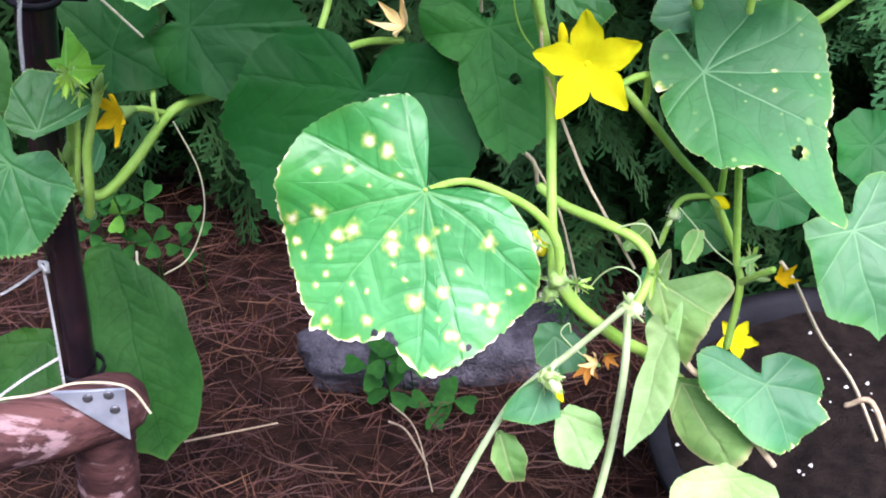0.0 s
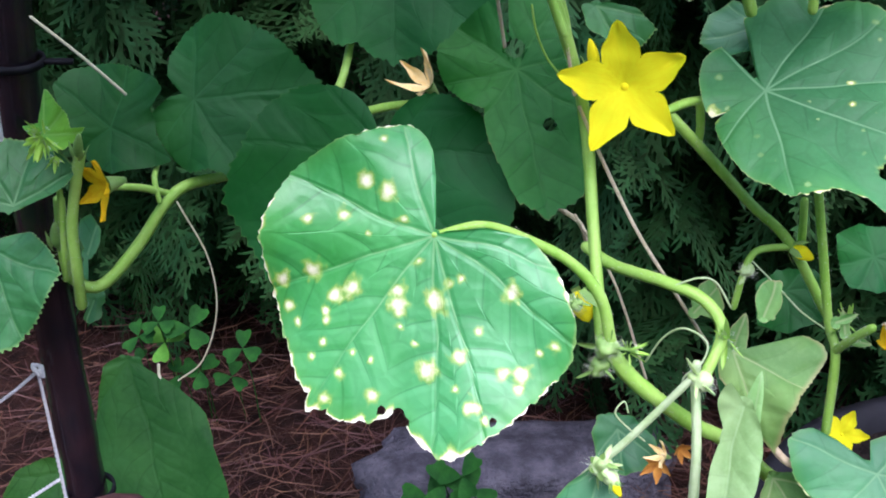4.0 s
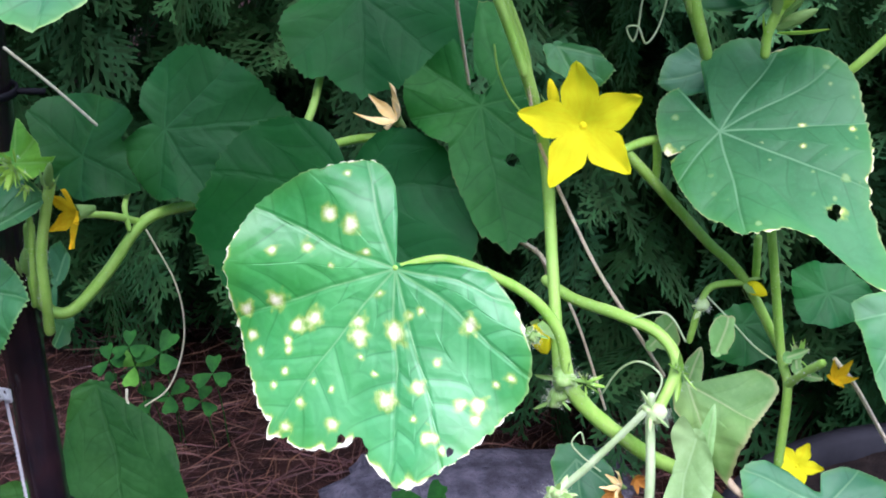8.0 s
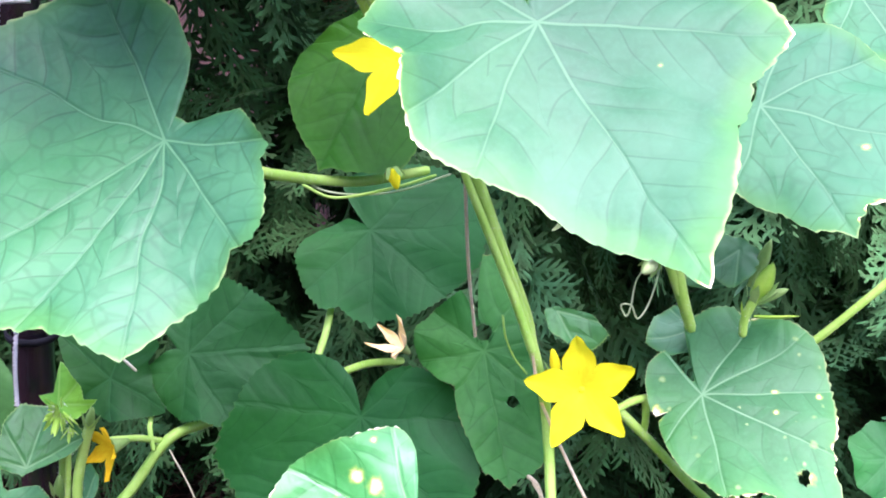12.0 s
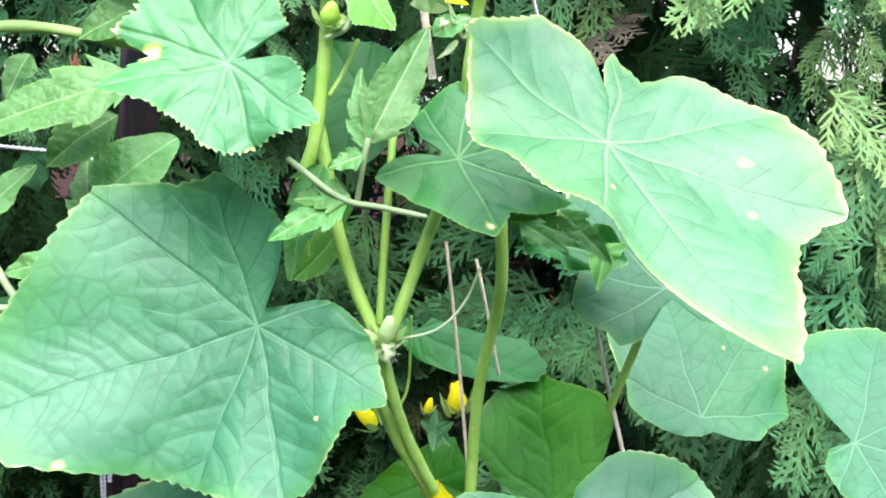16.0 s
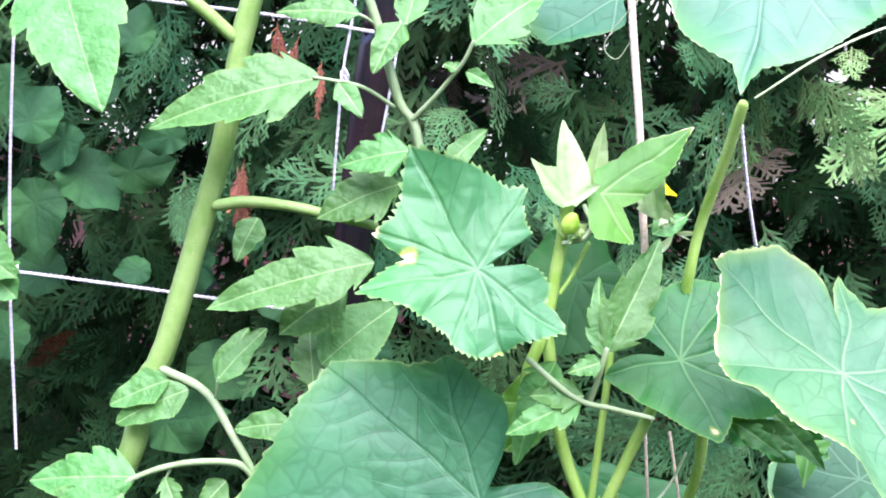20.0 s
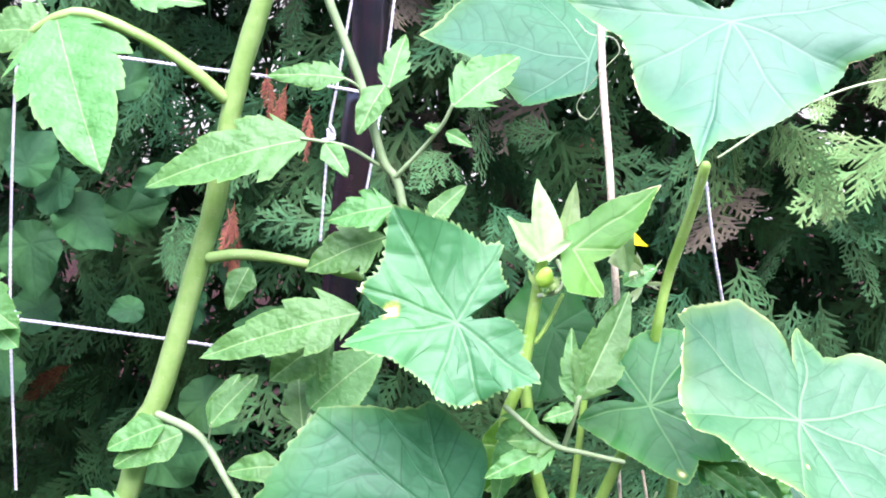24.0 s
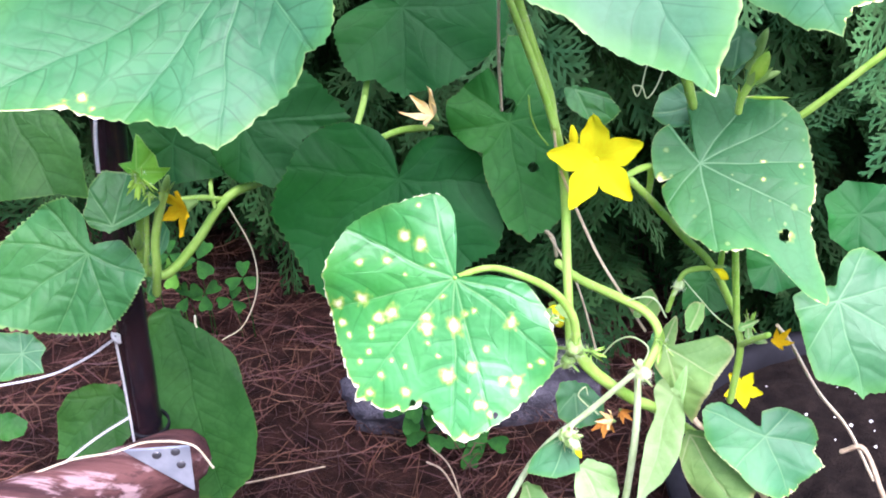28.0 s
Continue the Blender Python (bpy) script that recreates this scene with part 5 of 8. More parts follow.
cucumber_leaf(cucumber, (0.216, 0.585, 0.597), (0.45, -0.70, -0.55), (-0.10, -0.65, 0.75),
              (74, 71, 76, 87, 85, 84, 80, 80, 72, 65, 61, 58, 56, 51, 46, 36, 9, 6, 5, 4, 4, 4, 4, 4, 4, 4, 5, 6, 7, 12, 34, 46, 48, 52, 56, 69), leaf_mid, "cucumber leaf with brown-yellow scorched spots on its margin", 0.025, -0.2, 0.004, stains=((62, 36, 1.6), (40, 30, 1.0)), scorch=((25, 22, 3.0), (60, 14, 2.0)))
cucumber_leaf(cucumber, (0.283, 0.700, 0.635), (0.44, -0.67, -0.60), (-0.10, -0.70, 0.70),
              (47, 47, 45, 42, 39, 39, 40, 42, 47, 50, 54, 62, 75, 79, 85, 83, 82, 79, 76, 57, 3, 3, 3, 3, 3, 3, 16, 18, 22, 27, 29, 32, 37, 42, 50, 48), leaf_mid, "", 0.025, -0.2, 0.004)
cucumber_leaf(cucumber, (0.190, 0.705, 0.642), (-0.35, 0.59, 0.73), (0.10, -0.75, 0.65),
              ((21, 89), (31, 76), (50, 49), (66, 45), (79, 37), (95, 27), (125, 16), (160, 12), (200, 12), (222, 26), (232, 38), (246, 42), (259, 58), (279, 62), (296, 78), (312, 69), (328, 69), (337, 79), (346, 91), (1, 100)), leaf_mid, "", 0.025, -0.2, 0.004, veins=(356, 312, 261, 44), stains=((22, -52, 1.1), (40, -30, 0.8), (34, -60, 0.6)), scorch=((296, 6, 1.5),))
cucumber_leaf(cucumber, (0.149, 0.563, 0.760), (-0.19, 0.68, 0.71), (0.10, -0.70, 0.70),
              ((49, 66), (54, 60), (64, 53), (76, 43), (98, 48), (111, 44), (124, 39), (137, 40), (149, 30), (160, 12), (200, 7), (216, 26), (233, 42), (252, 55), (283, 68), (321, 76), (358, 76), (27, 76)), leaf_mid, "", 0.025, -0.2, 0.004, veins=(33, 352, 75, 116, 251, 300), stains=((-20, -30, 0.8),))
cucumber_leaf(cucumber, (-0.039, 0.502, 0.746), (-0.93, -0.07, -0.36), (-0.08, -0.92, 0.38),
              ((254, 57), (261, 66), (267, 73), (273, 72), (284, 77), (290, 85), (303, 102), (330, 103), (357, 133), (2, 142), (12, 124), (17, 115), (35, 85), (44, 80), (74, 79), (85, 88), (91, 80), (96, 78), (124, 63), (133, 73), (142, 63), (158, 53), (172, 42), (182, 35), (188, 28), (212, 11), (225, 9), (229, 25), (232, 36), (236, 45), (241, 51), (247, 54)), leaf_deep, "broad cucumber leaf with strongly marked veins", 0.03, 0.8, 0.006, veins=(2, 54, 86, 134, 180, 270, 305), stains=((97, 36, 1.6), (-18, 48, 0.9), (4, 84, 2.2)), scorch=((85, 5, 2.5), (10, 9, 0.8)))
cucumber_leaf(cucumber, (0.113, 0.460, 0.844), (0.56, -0.52, -0.65), (0.33, -0.58, 0.75),
              ((131, 50), (136, 52), (142, 56), (147, 46), (149, 29), (152, 34), (159, 41), (180, 61), (204, 68), (213, 72), (215, 67), (230, 59), (245, 57), (259, 59), (264, 50), (303, 44), (322, 50), (340, 70), (357, 117), (6, 102), (19, 87), (32, 83), (39, 88), (43, 96), (55, 84), (72, 76), (78, 77), (101, 59), (113, 52), (119, 45), (125, 44)), leaf_yellowed, "wide pale cucumber leaf with yellowish margin", 0.025, 0.8, 0.006, veins=(248, 212, 78, 43, 357, 318, 142), stains=((52, 34, 1.2), (30, 44, 1.4), (20, -14, 0.8)), scorch=((236, 26, 1.5), (212, 5, 1.5), (290, 20, 1.1), (43, 4, 1.3)))
cucumber_leaf(cucumber, (-0.048, 0.486, 0.866), (0.07, -0.54, -0.84), (0.13, -0.83, 0.54),
              ((130, 32), (141, 33), (151, 39), (154, 47), (164, 43), (179, 46), (198, 52), (213, 66), (219, 60), (231, 49), (242, 46), (255, 51), (260, 42), (265, 33), (272, 40), (281, 48), (289, 57), (296, 48), (307, 38), (324, 34), (341, 35), (349, 40), (2, 42), (16, 41), (32, 40), (45, 45), (56, 50), (62, 42), (65, 35), (79, 34), (93, 27), (101, 21), (106, 8), (122, 8)), leaf_fresh, "fresh crinkled young cucumber leaf with jagged edge", 0.06, 0.8, 0.005, veins=(213, 154, 289, 347, 54, 254, 20), stains=((-3, -33, 2.6), (39, 12, 1.2)), scorch=((255, 4, 2.0), (15, 8, 0.8)))
cucumber_leaf(cucumber, (0.063, 0.455, 1.017), (-0.07, -0.69, -0.72), (0.00, -0.80, 0.60),
              ((248, 59), (258, 66), (269, 70), (278, 56), (287, 47), (305, 47), (321, 52), (332, 56), (351, 63), (354, 69), (356, 76), (358, 68), (1, 63), (20, 55), (40, 51), (55, 50), (78, 52), (86, 64), (93, 80), (106, 72), (123, 65), (144, 51), (159, 34), (173, 15), (190, 7), (230, 8)), leaf_front, "pale overhanging cucumber leaf with a pointed tip", 0.02, -0.1, 0.004, veins=(356, 309, 74, 270, 109, 35), scorch=((80, 6, 1.6), (300, 20, 1.0)))
cucumber_leaf(cucumber, (0.001, 0.600, 0.993), (-0.99, 0.02, 0.10), (0.05, -0.75, 0.65),
              (91, 66, 53, 49, 47, 46, 40, 34, 29, 24, 22, 20, 13, 7, 5, 4, 4, 4, 4, 4, 5, 5, 6, 8, 11, 20, 27, 44, 57, 70, 74, 83, 82, 80, 81, 86), leaf_mid, "", 0.03, -0.2, 0.004)
cucumber_leaf(cucumber, (0.049, 0.515, 0.826), (0.55, -0.53, -0.64), (0.10, -0.72, 0.68),
              ((238, 20), (245, 28), (253, 34), (261, 39), (281, 30), (300, 30), (328, 34), (346, 42), (352, 46), (3, 40), (11, 36), (27, 45), (40, 55), (49, 37), (78, 27), (95, 30), (110, 34), (119, 49), (127, 48), (138, 47), (151, 43), (169, 37), (196, 30), (211, 20), (218, 8), (232, 8)), leaf_rich, "", 0.03, 0.2, 0.004, veins=(119, 85, 42, 356, 142, 180, 260), stains=((39, -5, 1.4),))
cucumber_leaf(cucumber, (-0.004, 0.560, 0.849), (-0.13, -0.60, -0.79), (0.00, -0.80, 0.60),
              (42, 40, 39, 35, 32, 29, 26, 24, 22, 22, 22, 23, 22, 22, 22, 23, 26, 26, 26, 27, 27, 28, 31, 30, 29, 29, 29, 27, 27, 28, 28, 29, 31, 35, 37, 40), leaf_back_shaded, "", 0.03, 0.3, 0.004)
cucumber_leaf(cucumber, (0.094, 0.545, 0.783), (0.99, -0.02, -0.16), (0.10, -0.70, 0.70),
              (36, 31, 27, 22, 20, 18, 13, 10, 9, 8, 8, 8, 8, 8, 8, 9, 10, 13, 16, 15, 14, 13, 12, 11, 10, 9, 9, 9, 10, 10, 12, 13, 15, 19, 26, 31), leaf_rich, "", 0.03, 0.3, 0.012)
cucumber_leaf(cucumber, (0.118, 0.535, 0.783), (-0.19, -0.55, -0.81), (0.21, -0.83, 0.52),
              (21, 14, 11, 9, 8, 7, 6, 6, 6, 7, 7, 8, 10, 11, 8, 7, 6, 5, 5, 4, 4, 4, 4, 4, 5, 5, 7, 9, 9, 8, 9, 9, 10, 12, 14, 17), leaf_lime, "", 0.03, 0.3, 0.006)
cucumber_leaf(cucumber, (0.004, 0.515, 0.902), (0.72, 0.33, 0.45), (0.1, -0.80, 0.60),
              ((201, 10), (219, 18), (231, 25), (248, 27), (269, 29), (276, 24), (293, 12), (318, 17), (340, 29), (352, 38), (2, 47), (8, 58), (12, 48), (22, 36), (30, 27), (36, 20), (50, 17), (69, 14), (81, 8), (120, 6), (170, 7)), leaf_lime, "", 0.04, 0.3, 0.004, veins=(8, 268, 330), scorch=((8, 4, 2.0),))
cucumber_leaf(cucumber, (-0.011, 0.510, 0.898), (-0.23, 0.56, 0.80), (-0.21, -0.83, 0.52),
              ((258, 8), (270, 11), (282, 17), (292, 13), (305, 15), (325, 20), (345, 31), (356, 43), (2, 30), (9, 19), (23, 22), (30, 29), (38, 19), (62, 11), (90, 6), (150, 4), (220, 5)), leaf_downy, "unfolding downy young leaf at the shoot tip", 0.05, 0.5, 0.004, veins=(356, 30, 282))
cucumber_leaf(cucumber, (0.208, 0.640, 0.458), (-0.84, 0.38, 0.38), (0.00, -0.71, 0.71),
              (19, 21, 25, 26, 28, 30, 27, 24, 22, 18, 16, 15, 15, 15, 15, 15, 15, 15, 15, 15, 15, 15, 8, 8, 8, 8, 8, 8, 8, 8, 8, 8, 8, 10, 13, 18), leaf_plain, "", 0.04, 0.2, 0.004)
cucumber_leaf(cucumber, (0.221, 0.620, 0.512), (-0.82, -0.41, -0.41), (0.00, -0.71, 0.71),
              (18, 20, 20, 20, 21, 20, 17, 16, 15, 14, 13, 12, 11, 11, 11, 11, 9, 8, 7, 7, 7, 7, 7, 8, 8, 8, 9, 11, 13, 15, 15, 15, 16, 17, 17, 17), leaf_plain, "", 0.04, 0.2, 0.004)
cucumber_leaf(cucumber, (0.130, 0.625, 0.471), (0.97, -0.14, -0.19), (0.00, -0.80, 0.60),
              (23, 19, 10, 7, 4, 3, 3, 3, 3, 3, 3, 3, 3, 3, 3, 3, 3, 4, 6, 7, 7, 7, 7, 7, 8, 9, 11, 12, 13, 14, 17, 20, 25, 28, 29, 30), leaf_fresh, "", 0.04, 0.3, 0.004)
cucumber_leaf(cucumber, (0.000, 0.522, 0.904), (0.02, 0.30, 0.95), (0.10, -0.95, 0.30),
              ((350, 22), (358, 31), (6, 22), (25, 11), (60, 6), (120, 4), (240, 4), (300, 6), (335, 13)), leaf_downy, "", 0.05, 0.4, 0.003)
# cucumber stems and leaf stalks
tube(cucumber, "stem", [(0.074, 0.575, 0.593), (0.084, 0.580, 0.562), (0.099, 0.590, 0.516), (0.116, 0.600, 0.465), (0.126, 0.600, 0.424), (0.131, 0.580, 0.378), (0.136, 0.553, 0.332)], 0.00277, 0.00277, stem_green, "")
tube(cucumber, "stem", [(0.078, 0.585, 0.586), (0.086, 0.590, 0.557), (0.100, 0.595, 0.517), (0.113, 0.600, 0.482), (0.118, 0.605, 0.459)], 0.00198, 0.00198, stem_green, "")
tube(cucumber, "petiole", [(0.064, 0.522, 0.400), (0.083, 0.535, 0.399), (0.102, 0.545, 0.388), (0.122, 0.550, 0.374), (0.135, 0.550, 0.357), (0.140, 0.550, 0.334)], 0.00158, 0.00317, stem_green, "")
tube(cucumber, "stem", [(0.137, 0.552, 0.332), (0.153, 0.550, 0.313), (0.181, 0.560, 0.285), (0.199, 0.570, 0.269), (0.233, 0.600, 0.222)], 0.0037, 0.0037, stem_green, "")
tube(cucumber, "stem", [(0.128, 0.610, 0.354), (0.142, 0.600, 0.349), (0.165, 0.580, 0.351), (0.183, 0.570, 0.347), (0.191, 0.560, 0.336), (0.183, 0.547, 0.320)], 0.00277, 0.00277, stem_green, "")
tube(cucumber, "stem", [(0.179, 0.546, 0.327), (0.179, 0.545, 0.317), (0.180, 0.530, 0.286), (0.178, 0.520, 0.232), (0.170, 0.500, 0.190)], 0.00202, 0.00252, stem_pale, "")
tube(cucumber, "stem", [(0.178, 0.545, 0.321), (0.150, 0.540, 0.289), (0.123, 0.530, 0.265), (0.105, 0.520, 0.231), (0.091, 0.510, 0.199)], 0.00176, 0.00218, stem_pale, "")
tube(cucumber, "stem", [(-0.080, 0.700, 0.352), (-0.101, 0.670, 0.354), (-0.121, 0.650, 0.328), (-0.139, 0.635, 0.311), (-0.152, 0.630, 0.318), (-0.152, 0.625, 0.336), (-0.147, 0.620, 0.369)], 0.0031, 0.0031, stem_green, "")
tube(cucumber, "petiole", [(-0.104, 0.670, 0.352), (-0.115, 0.655, 0.362), (-0.126, 0.640, 0.369)], 0.00198, 0.00198, stem_green, "")
tube(cucumber, "petiole", [(-0.108, 0.660, 0.352), (-0.111, 0.665, 0.363), (-0.114, 0.680, 0.366)], 0.00158, 0.00158, stem_green, "")
tube(cucumber, "petiole", [(-0.009, 0.750, 0.433), (-0.010, 0.720, 0.412), (-0.013, 0.700, 0.400)], 0.00238, 0.00238, stem_green, "")
tube(cucumber, "petiole", [(0.037, 0.720, 0.390), (0.017, 0.710, 0.392), (0.001, 0.690, 0.394)], 0.00238, 0.00238, stem_green, "")
tube(cucumber, "stem", [(0.163, 0.595, 0.430), (0.182, 0.605, 0.407), (0.206, 0.610, 0.379), (0.226, 0.610, 0.359), (0.248, 0.610, 0.320)], 0.00238, 0.00238, stem_green, "")
tube(cucumber, "petiole", [(0.163, 0.592, 0.432), (0.172, 0.600, 0.433), (0.182, 0.605, 0.433)], 0.00198, 0.00198, stem_green, "")
tube(cucumber, "petiole", [(0.178, 0.603, 0.433), (0.179, 0.603, 0.422), (0.179, 0.606, 0.411)], 0.00198, 0.00198, stem_green, "")
tube(cucumber, "petiole", [(0.231, 0.610, 0.381), (0.232, 0.610, 0.360)], 0.00198, 0.00198, stem_green, "")
tube(cucumber, "stem", [(0.235, 0.600, 0.390), (0.240, 0.600, 0.361), (0.247, 0.600, 0.321), (0.250, 0.590, 0.308), (0.249, 0.585, 0.267)], 0.00224, 0.00224, stem_green, "")
tube(cucumber, "petiole", [(0.228, 0.610, 0.357), (0.210, 0.605, 0.356), (0.204, 0.600, 0.345), (0.201, 0.600, 0.328)], 0.00172, 0.00172, stem_green, "")
tube(cucumber, "petiole", [(0.250, 0.590, 0.311), (0.254, 0.580, 0.323), (0.260, 0.570, 0.335)], 0.00198, 0.00198, stem_green, "")
tube(cucumber, "petiole", [(0.188, 0.600, 0.508), (0.193, 0.600, 0.489), (0.198, 0.605, 0.474)], 0.00277, 0.00277, stem_green, "")
tube(cucumber, "stem", [(0.171, 0.600, 0.541), (0.180, 0.600, 0.519), (0.188, 0.600, 0.500), (0.197, 0.605, 0.477)], 0.00264, 0.00264, stem_green, "")
tube(cucumber, "stem", [(0.071, 0.577, 0.59), (0.081, 0.578, 0.559), (0.095, 0.578, 0.525), (0.107, 0.575, 0.497), (0.116, 0.572, 0.473)], 0.0019, 0.0021, stem_green, "")
tube(cucumber, "stem", [(0.118, 0.590, 0.562), (0.135, 0.595, 0.541), (0.155, 0.600, 0.528), (0.178, 0.600, 0.517)], 0.00238, 0.00238, stem_green, "")
tube(cucumber, "petiole", [(0.347, 0.620, 0.558), (0.318, 0.620, 0.520), (0.299, 0.620, 0.499), (0.269, 0.622, 0.465), (0.260, 0.625, 0.457)], 0.00224, 0.00224, stem_green, "")
tube(cucumber, "stem", [(0.012, 0.525, 0.712), (0.017, 0.550, 0.683), (0.025, 0.560, 0.662), (0.035, 0.578, 0.635)], 0.00284, 0.00284, stem_green, "")
tube(cucumber, "stem", [(-0.020, 0.590, 0.553), (0.002, 0.620, 0.541), (0.025, 0.640, 0.535), (0.056, 0.650, 0.539)], 0.00277, 0.00277, stem_green, "")
tube(cucumber, "tendril", [(-0.003, 0.610, 0.541), (0.013, 0.610, 0.535), (0.041, 0.610, 0.541), (0.064, 0.610, 0.549)], 0.00079, 0.00079, stem_green, "")
tube(cucumber, "stem", [(-0.021, 0.540, 0.840), (-0.014, 0.530, 0.819), (-0.010, 0.530, 0.795), (-0.001, 0.530, 0.765), (0.013, 0.525, 0.737)], 0.00304, 0.00304, stem_green, "")
tube(cucumber, "petiole", [(0.016, 0.540, 0.834), (0.016, 0.530, 0.809), (0.015, 0.525, 0.775), (0.014, 0.525, 0.745)], 0.00185, 0.00185, stem_green, "")
tube(cucumber, "petiole", [(0.045, 0.535, 0.811), (0.039, 0.525, 0.798), (0.030, 0.525, 0.771), (0.019, 0.525, 0.737)], 0.0029, 0.0029, stem_green, "")
tube(cucumber, "stem", [(0.014, 0.525, 0.737), (0.019, 0.535, 0.708), (0.025, 0.550, 0.679), (0.038, 0.570, 0.641)], 0.00277, 0.00277, stem_green, "")
tube(cucumber, "tendril", [(0.019, 0.525, 0.736), (0.040, 0.530, 0.741), (0.052, 0.540, 0.752), (0.059, 0.545, 0.769)], 0.00071, 0.00071, stem_pale, "")
tube(cucumber, "tendril", [(0.018, 0.560, 0.685), (0.024, 0.560, 0.703), (0.027, 0.540, 0.744)], 0.00073, 0.00073, stem_green, "")
tube(cucumber, "stem", [(0.067, 0.560, 0.793), (0.068, 0.570, 0.750), (0.059, 0.580, 0.698), (0.056, 0.590, 0.633), (0.057, 0.590, 0.590)], 0.00297, 0.00297, stem_green, "")
tube(cucumber, "petiole", [(0.148, 0.577, 0.760), (0.140, 0.590, 0.725), (0.128, 0.600, 0.682)], 0.00224, 0.00224, stem_green, "")
tube(cucumber, "petiole", [(-0.041, 0.509, 0.744), (-0.028, 0.530, 0.735), (-0.008, 0.540, 0.731), (0.011, 0.530, 0.735)], 0.00238, 0.00238, stem_green, "")
tube(cucumber, "petiole", [(-0.048, 0.529, 0.585), (-0.040, 0.560, 0.569), (-0.017, 0.590, 0.553)], 0.00238, 0.00238, stem_green, "")
tube(cucumber, "petiole", [(0.111, 0.502, 0.646), (0.114, 0.530, 0.628), (0.112, 0.570, 0.593), (0.108, 0.600, 0.557)], 0.00238, 0.00238, stem_green, "")
tube(cucumber, "petiole", [(-0.011, 0.515, 0.896), (-0.013, 0.520, 0.870), (-0.017, 0.520, 0.831), (-0.023, 0.520, 0.809), (-0.023, 0.525, 0.776)], 0.00304, 0.00304, stem_green, "")
tube(cucumber, "petiole", [(0.000, 0.530, 0.875), (-0.006, 0.525, 0.860), (-0.011, 0.522, 0.851)], 0.00119, 0.00119, stem_green, "")
tube(cucumber, "petiole", [(0.064, 0.522, 0.948), (0.060, 0.530, 0.923), (0.053, 0.540, 0.889), (0.050, 0.540, 0.862), (0.049, 0.550, 0.835), (0.048, 0.560, 0.803)], 0.00264, 0.00264, stem_green, "")
tube(cucumber, "tendril", [(0.072, 0.550, 0.950), (0.103, 0.560, 0.973), (0.137, 0.570, 0.990), (0.169, 0.575, 0.997), (0.216, 0.580, 0.999), (0.225, 0.580, 0.992), (0.228, 0.580, 1.000), (0.220, 0.580, 1.004), (0.217, 0.575, 0.993)], 0.00059, 0.00059, stem_pale, "")
tube(cucumber, "tendril", [(0.177, 0.600, 0.515), (0.168, 0.600, 0.502), (0.166, 0.600, 0.487), (0.164, 0.600, 0.481), (0.161, 0.600, 0.487), (0.166, 0.598, 0.488), (0.170, 0.600, 0.480), (0.176, 0.605, 0.488), (0.180, 0.605, 0.509)], 0.00046, 0.00046, stem_pale, "")
tube(cucumber, "tendril", [(0.111, 0.590, 0.564), (0.114, 0.590, 0.552), (0.125, 0.600, 0.541)], 0.00046, 0.00046, stem_pale, "")
tube(cucumber, "tendril", [(0.101, 0.600, 0.478), (0.103, 0.600, 0.466), (0.108, 0.605, 0.452), (0.115, 0.605, 0.443)], 0.00053, 0.00053, stem_green, "")
tube(cucumber, "tendril", [(-0.005, 0.620, 0.541), (0.007, 0.620, 0.535), (0.027, 0.620, 0.534), (0.049, 0.610, 0.541), (0.072, 0.600, 0.553)], 0.00055, 0.00055, stem_pale, "")
tube(cucumber, "tendril", [(-0.098, 0.660, 0.352), (-0.084, 0.660, 0.317), (-0.083, 0.660, 0.283), (-0.095, 0.660, 0.250), (-0.112, 0.660, 0.235)], 0.0005, 0.0005, tendril_dry, "")
tube(cucumber, "tendril", [(-0.142, 0.615, 0.468), (-0.119, 0.612, 0.450), (-0.098, 0.610, 0.431)], 0.0008, 0.0008, tendril_dry, "")
tube(cucumber, "tendril", [(-0.152, 0.730, 0.202), (-0.150, 0.725, 0.194), (-0.139, 0.720, 0.185)], 0.001, 0.001, tendril_dry, "")
tube(cucumber, "tendril", [(0.157, 0.560, 0.319), (0.164, 0.555, 0.335), (0.173, 0.550, 0.343), (0.183, 0.548, 0.337), (0.181, 0.545, 0.328), (0.174, 0.546, 0.320), (0.173, 0.550, 0.308)], 0.0005, 0.0005, stem_pale, "")
tube(cucumber, "tendril", [(0.170, 0.575, 0.352), (0.180, 0.573, 0.357), (0.188, 0.573, 0.355), (0.196, 0.575, 0.341)], 0.00055, 0.00055, stem_pale, "")
tube(cucumber, "tendril", [(0.208, 0.600, 0.353), (0.220, 0.590, 0.344), (0.231, 0.590, 0.332), (0.243, 0.590, 0.323)], 0.00042, 0.00042, stem_pale, "")
tube(cucumber, "tendril", [(0.157, 0.540, 0.288), (0.148, 0.540, 0.296), (0.143, 0.540, 0.303), (0.147, 0.542, 0.308), (0.149, 0.542, 0.302)], 0.00042, 0.00042, stem_pale, "")
tube(cucumber, "tendril", [(-0.007, 0.575, 1.014), (0.001, 0.572, 1.007), (0.013, 0.570, 1.006), (0.017, 0.570, 0.999), (0.011, 0.572, 0.991), (0.003, 0.575, 0.980), (-0.003, 0.580, 0.968), (0.004, 0.580, 0.962), (0.011, 0.578, 0.973)], 0.00025, 0.00025, stem_pale, "")
tube(cucumber, "tendril", [(-0.003, 0.512, 0.896), (0.001, 0.509, 0.888), (-0.002, 0.509, 0.881), (-0.011, 0.514, 0.877)], 0.0011, 0.0012, stem_pale, "")
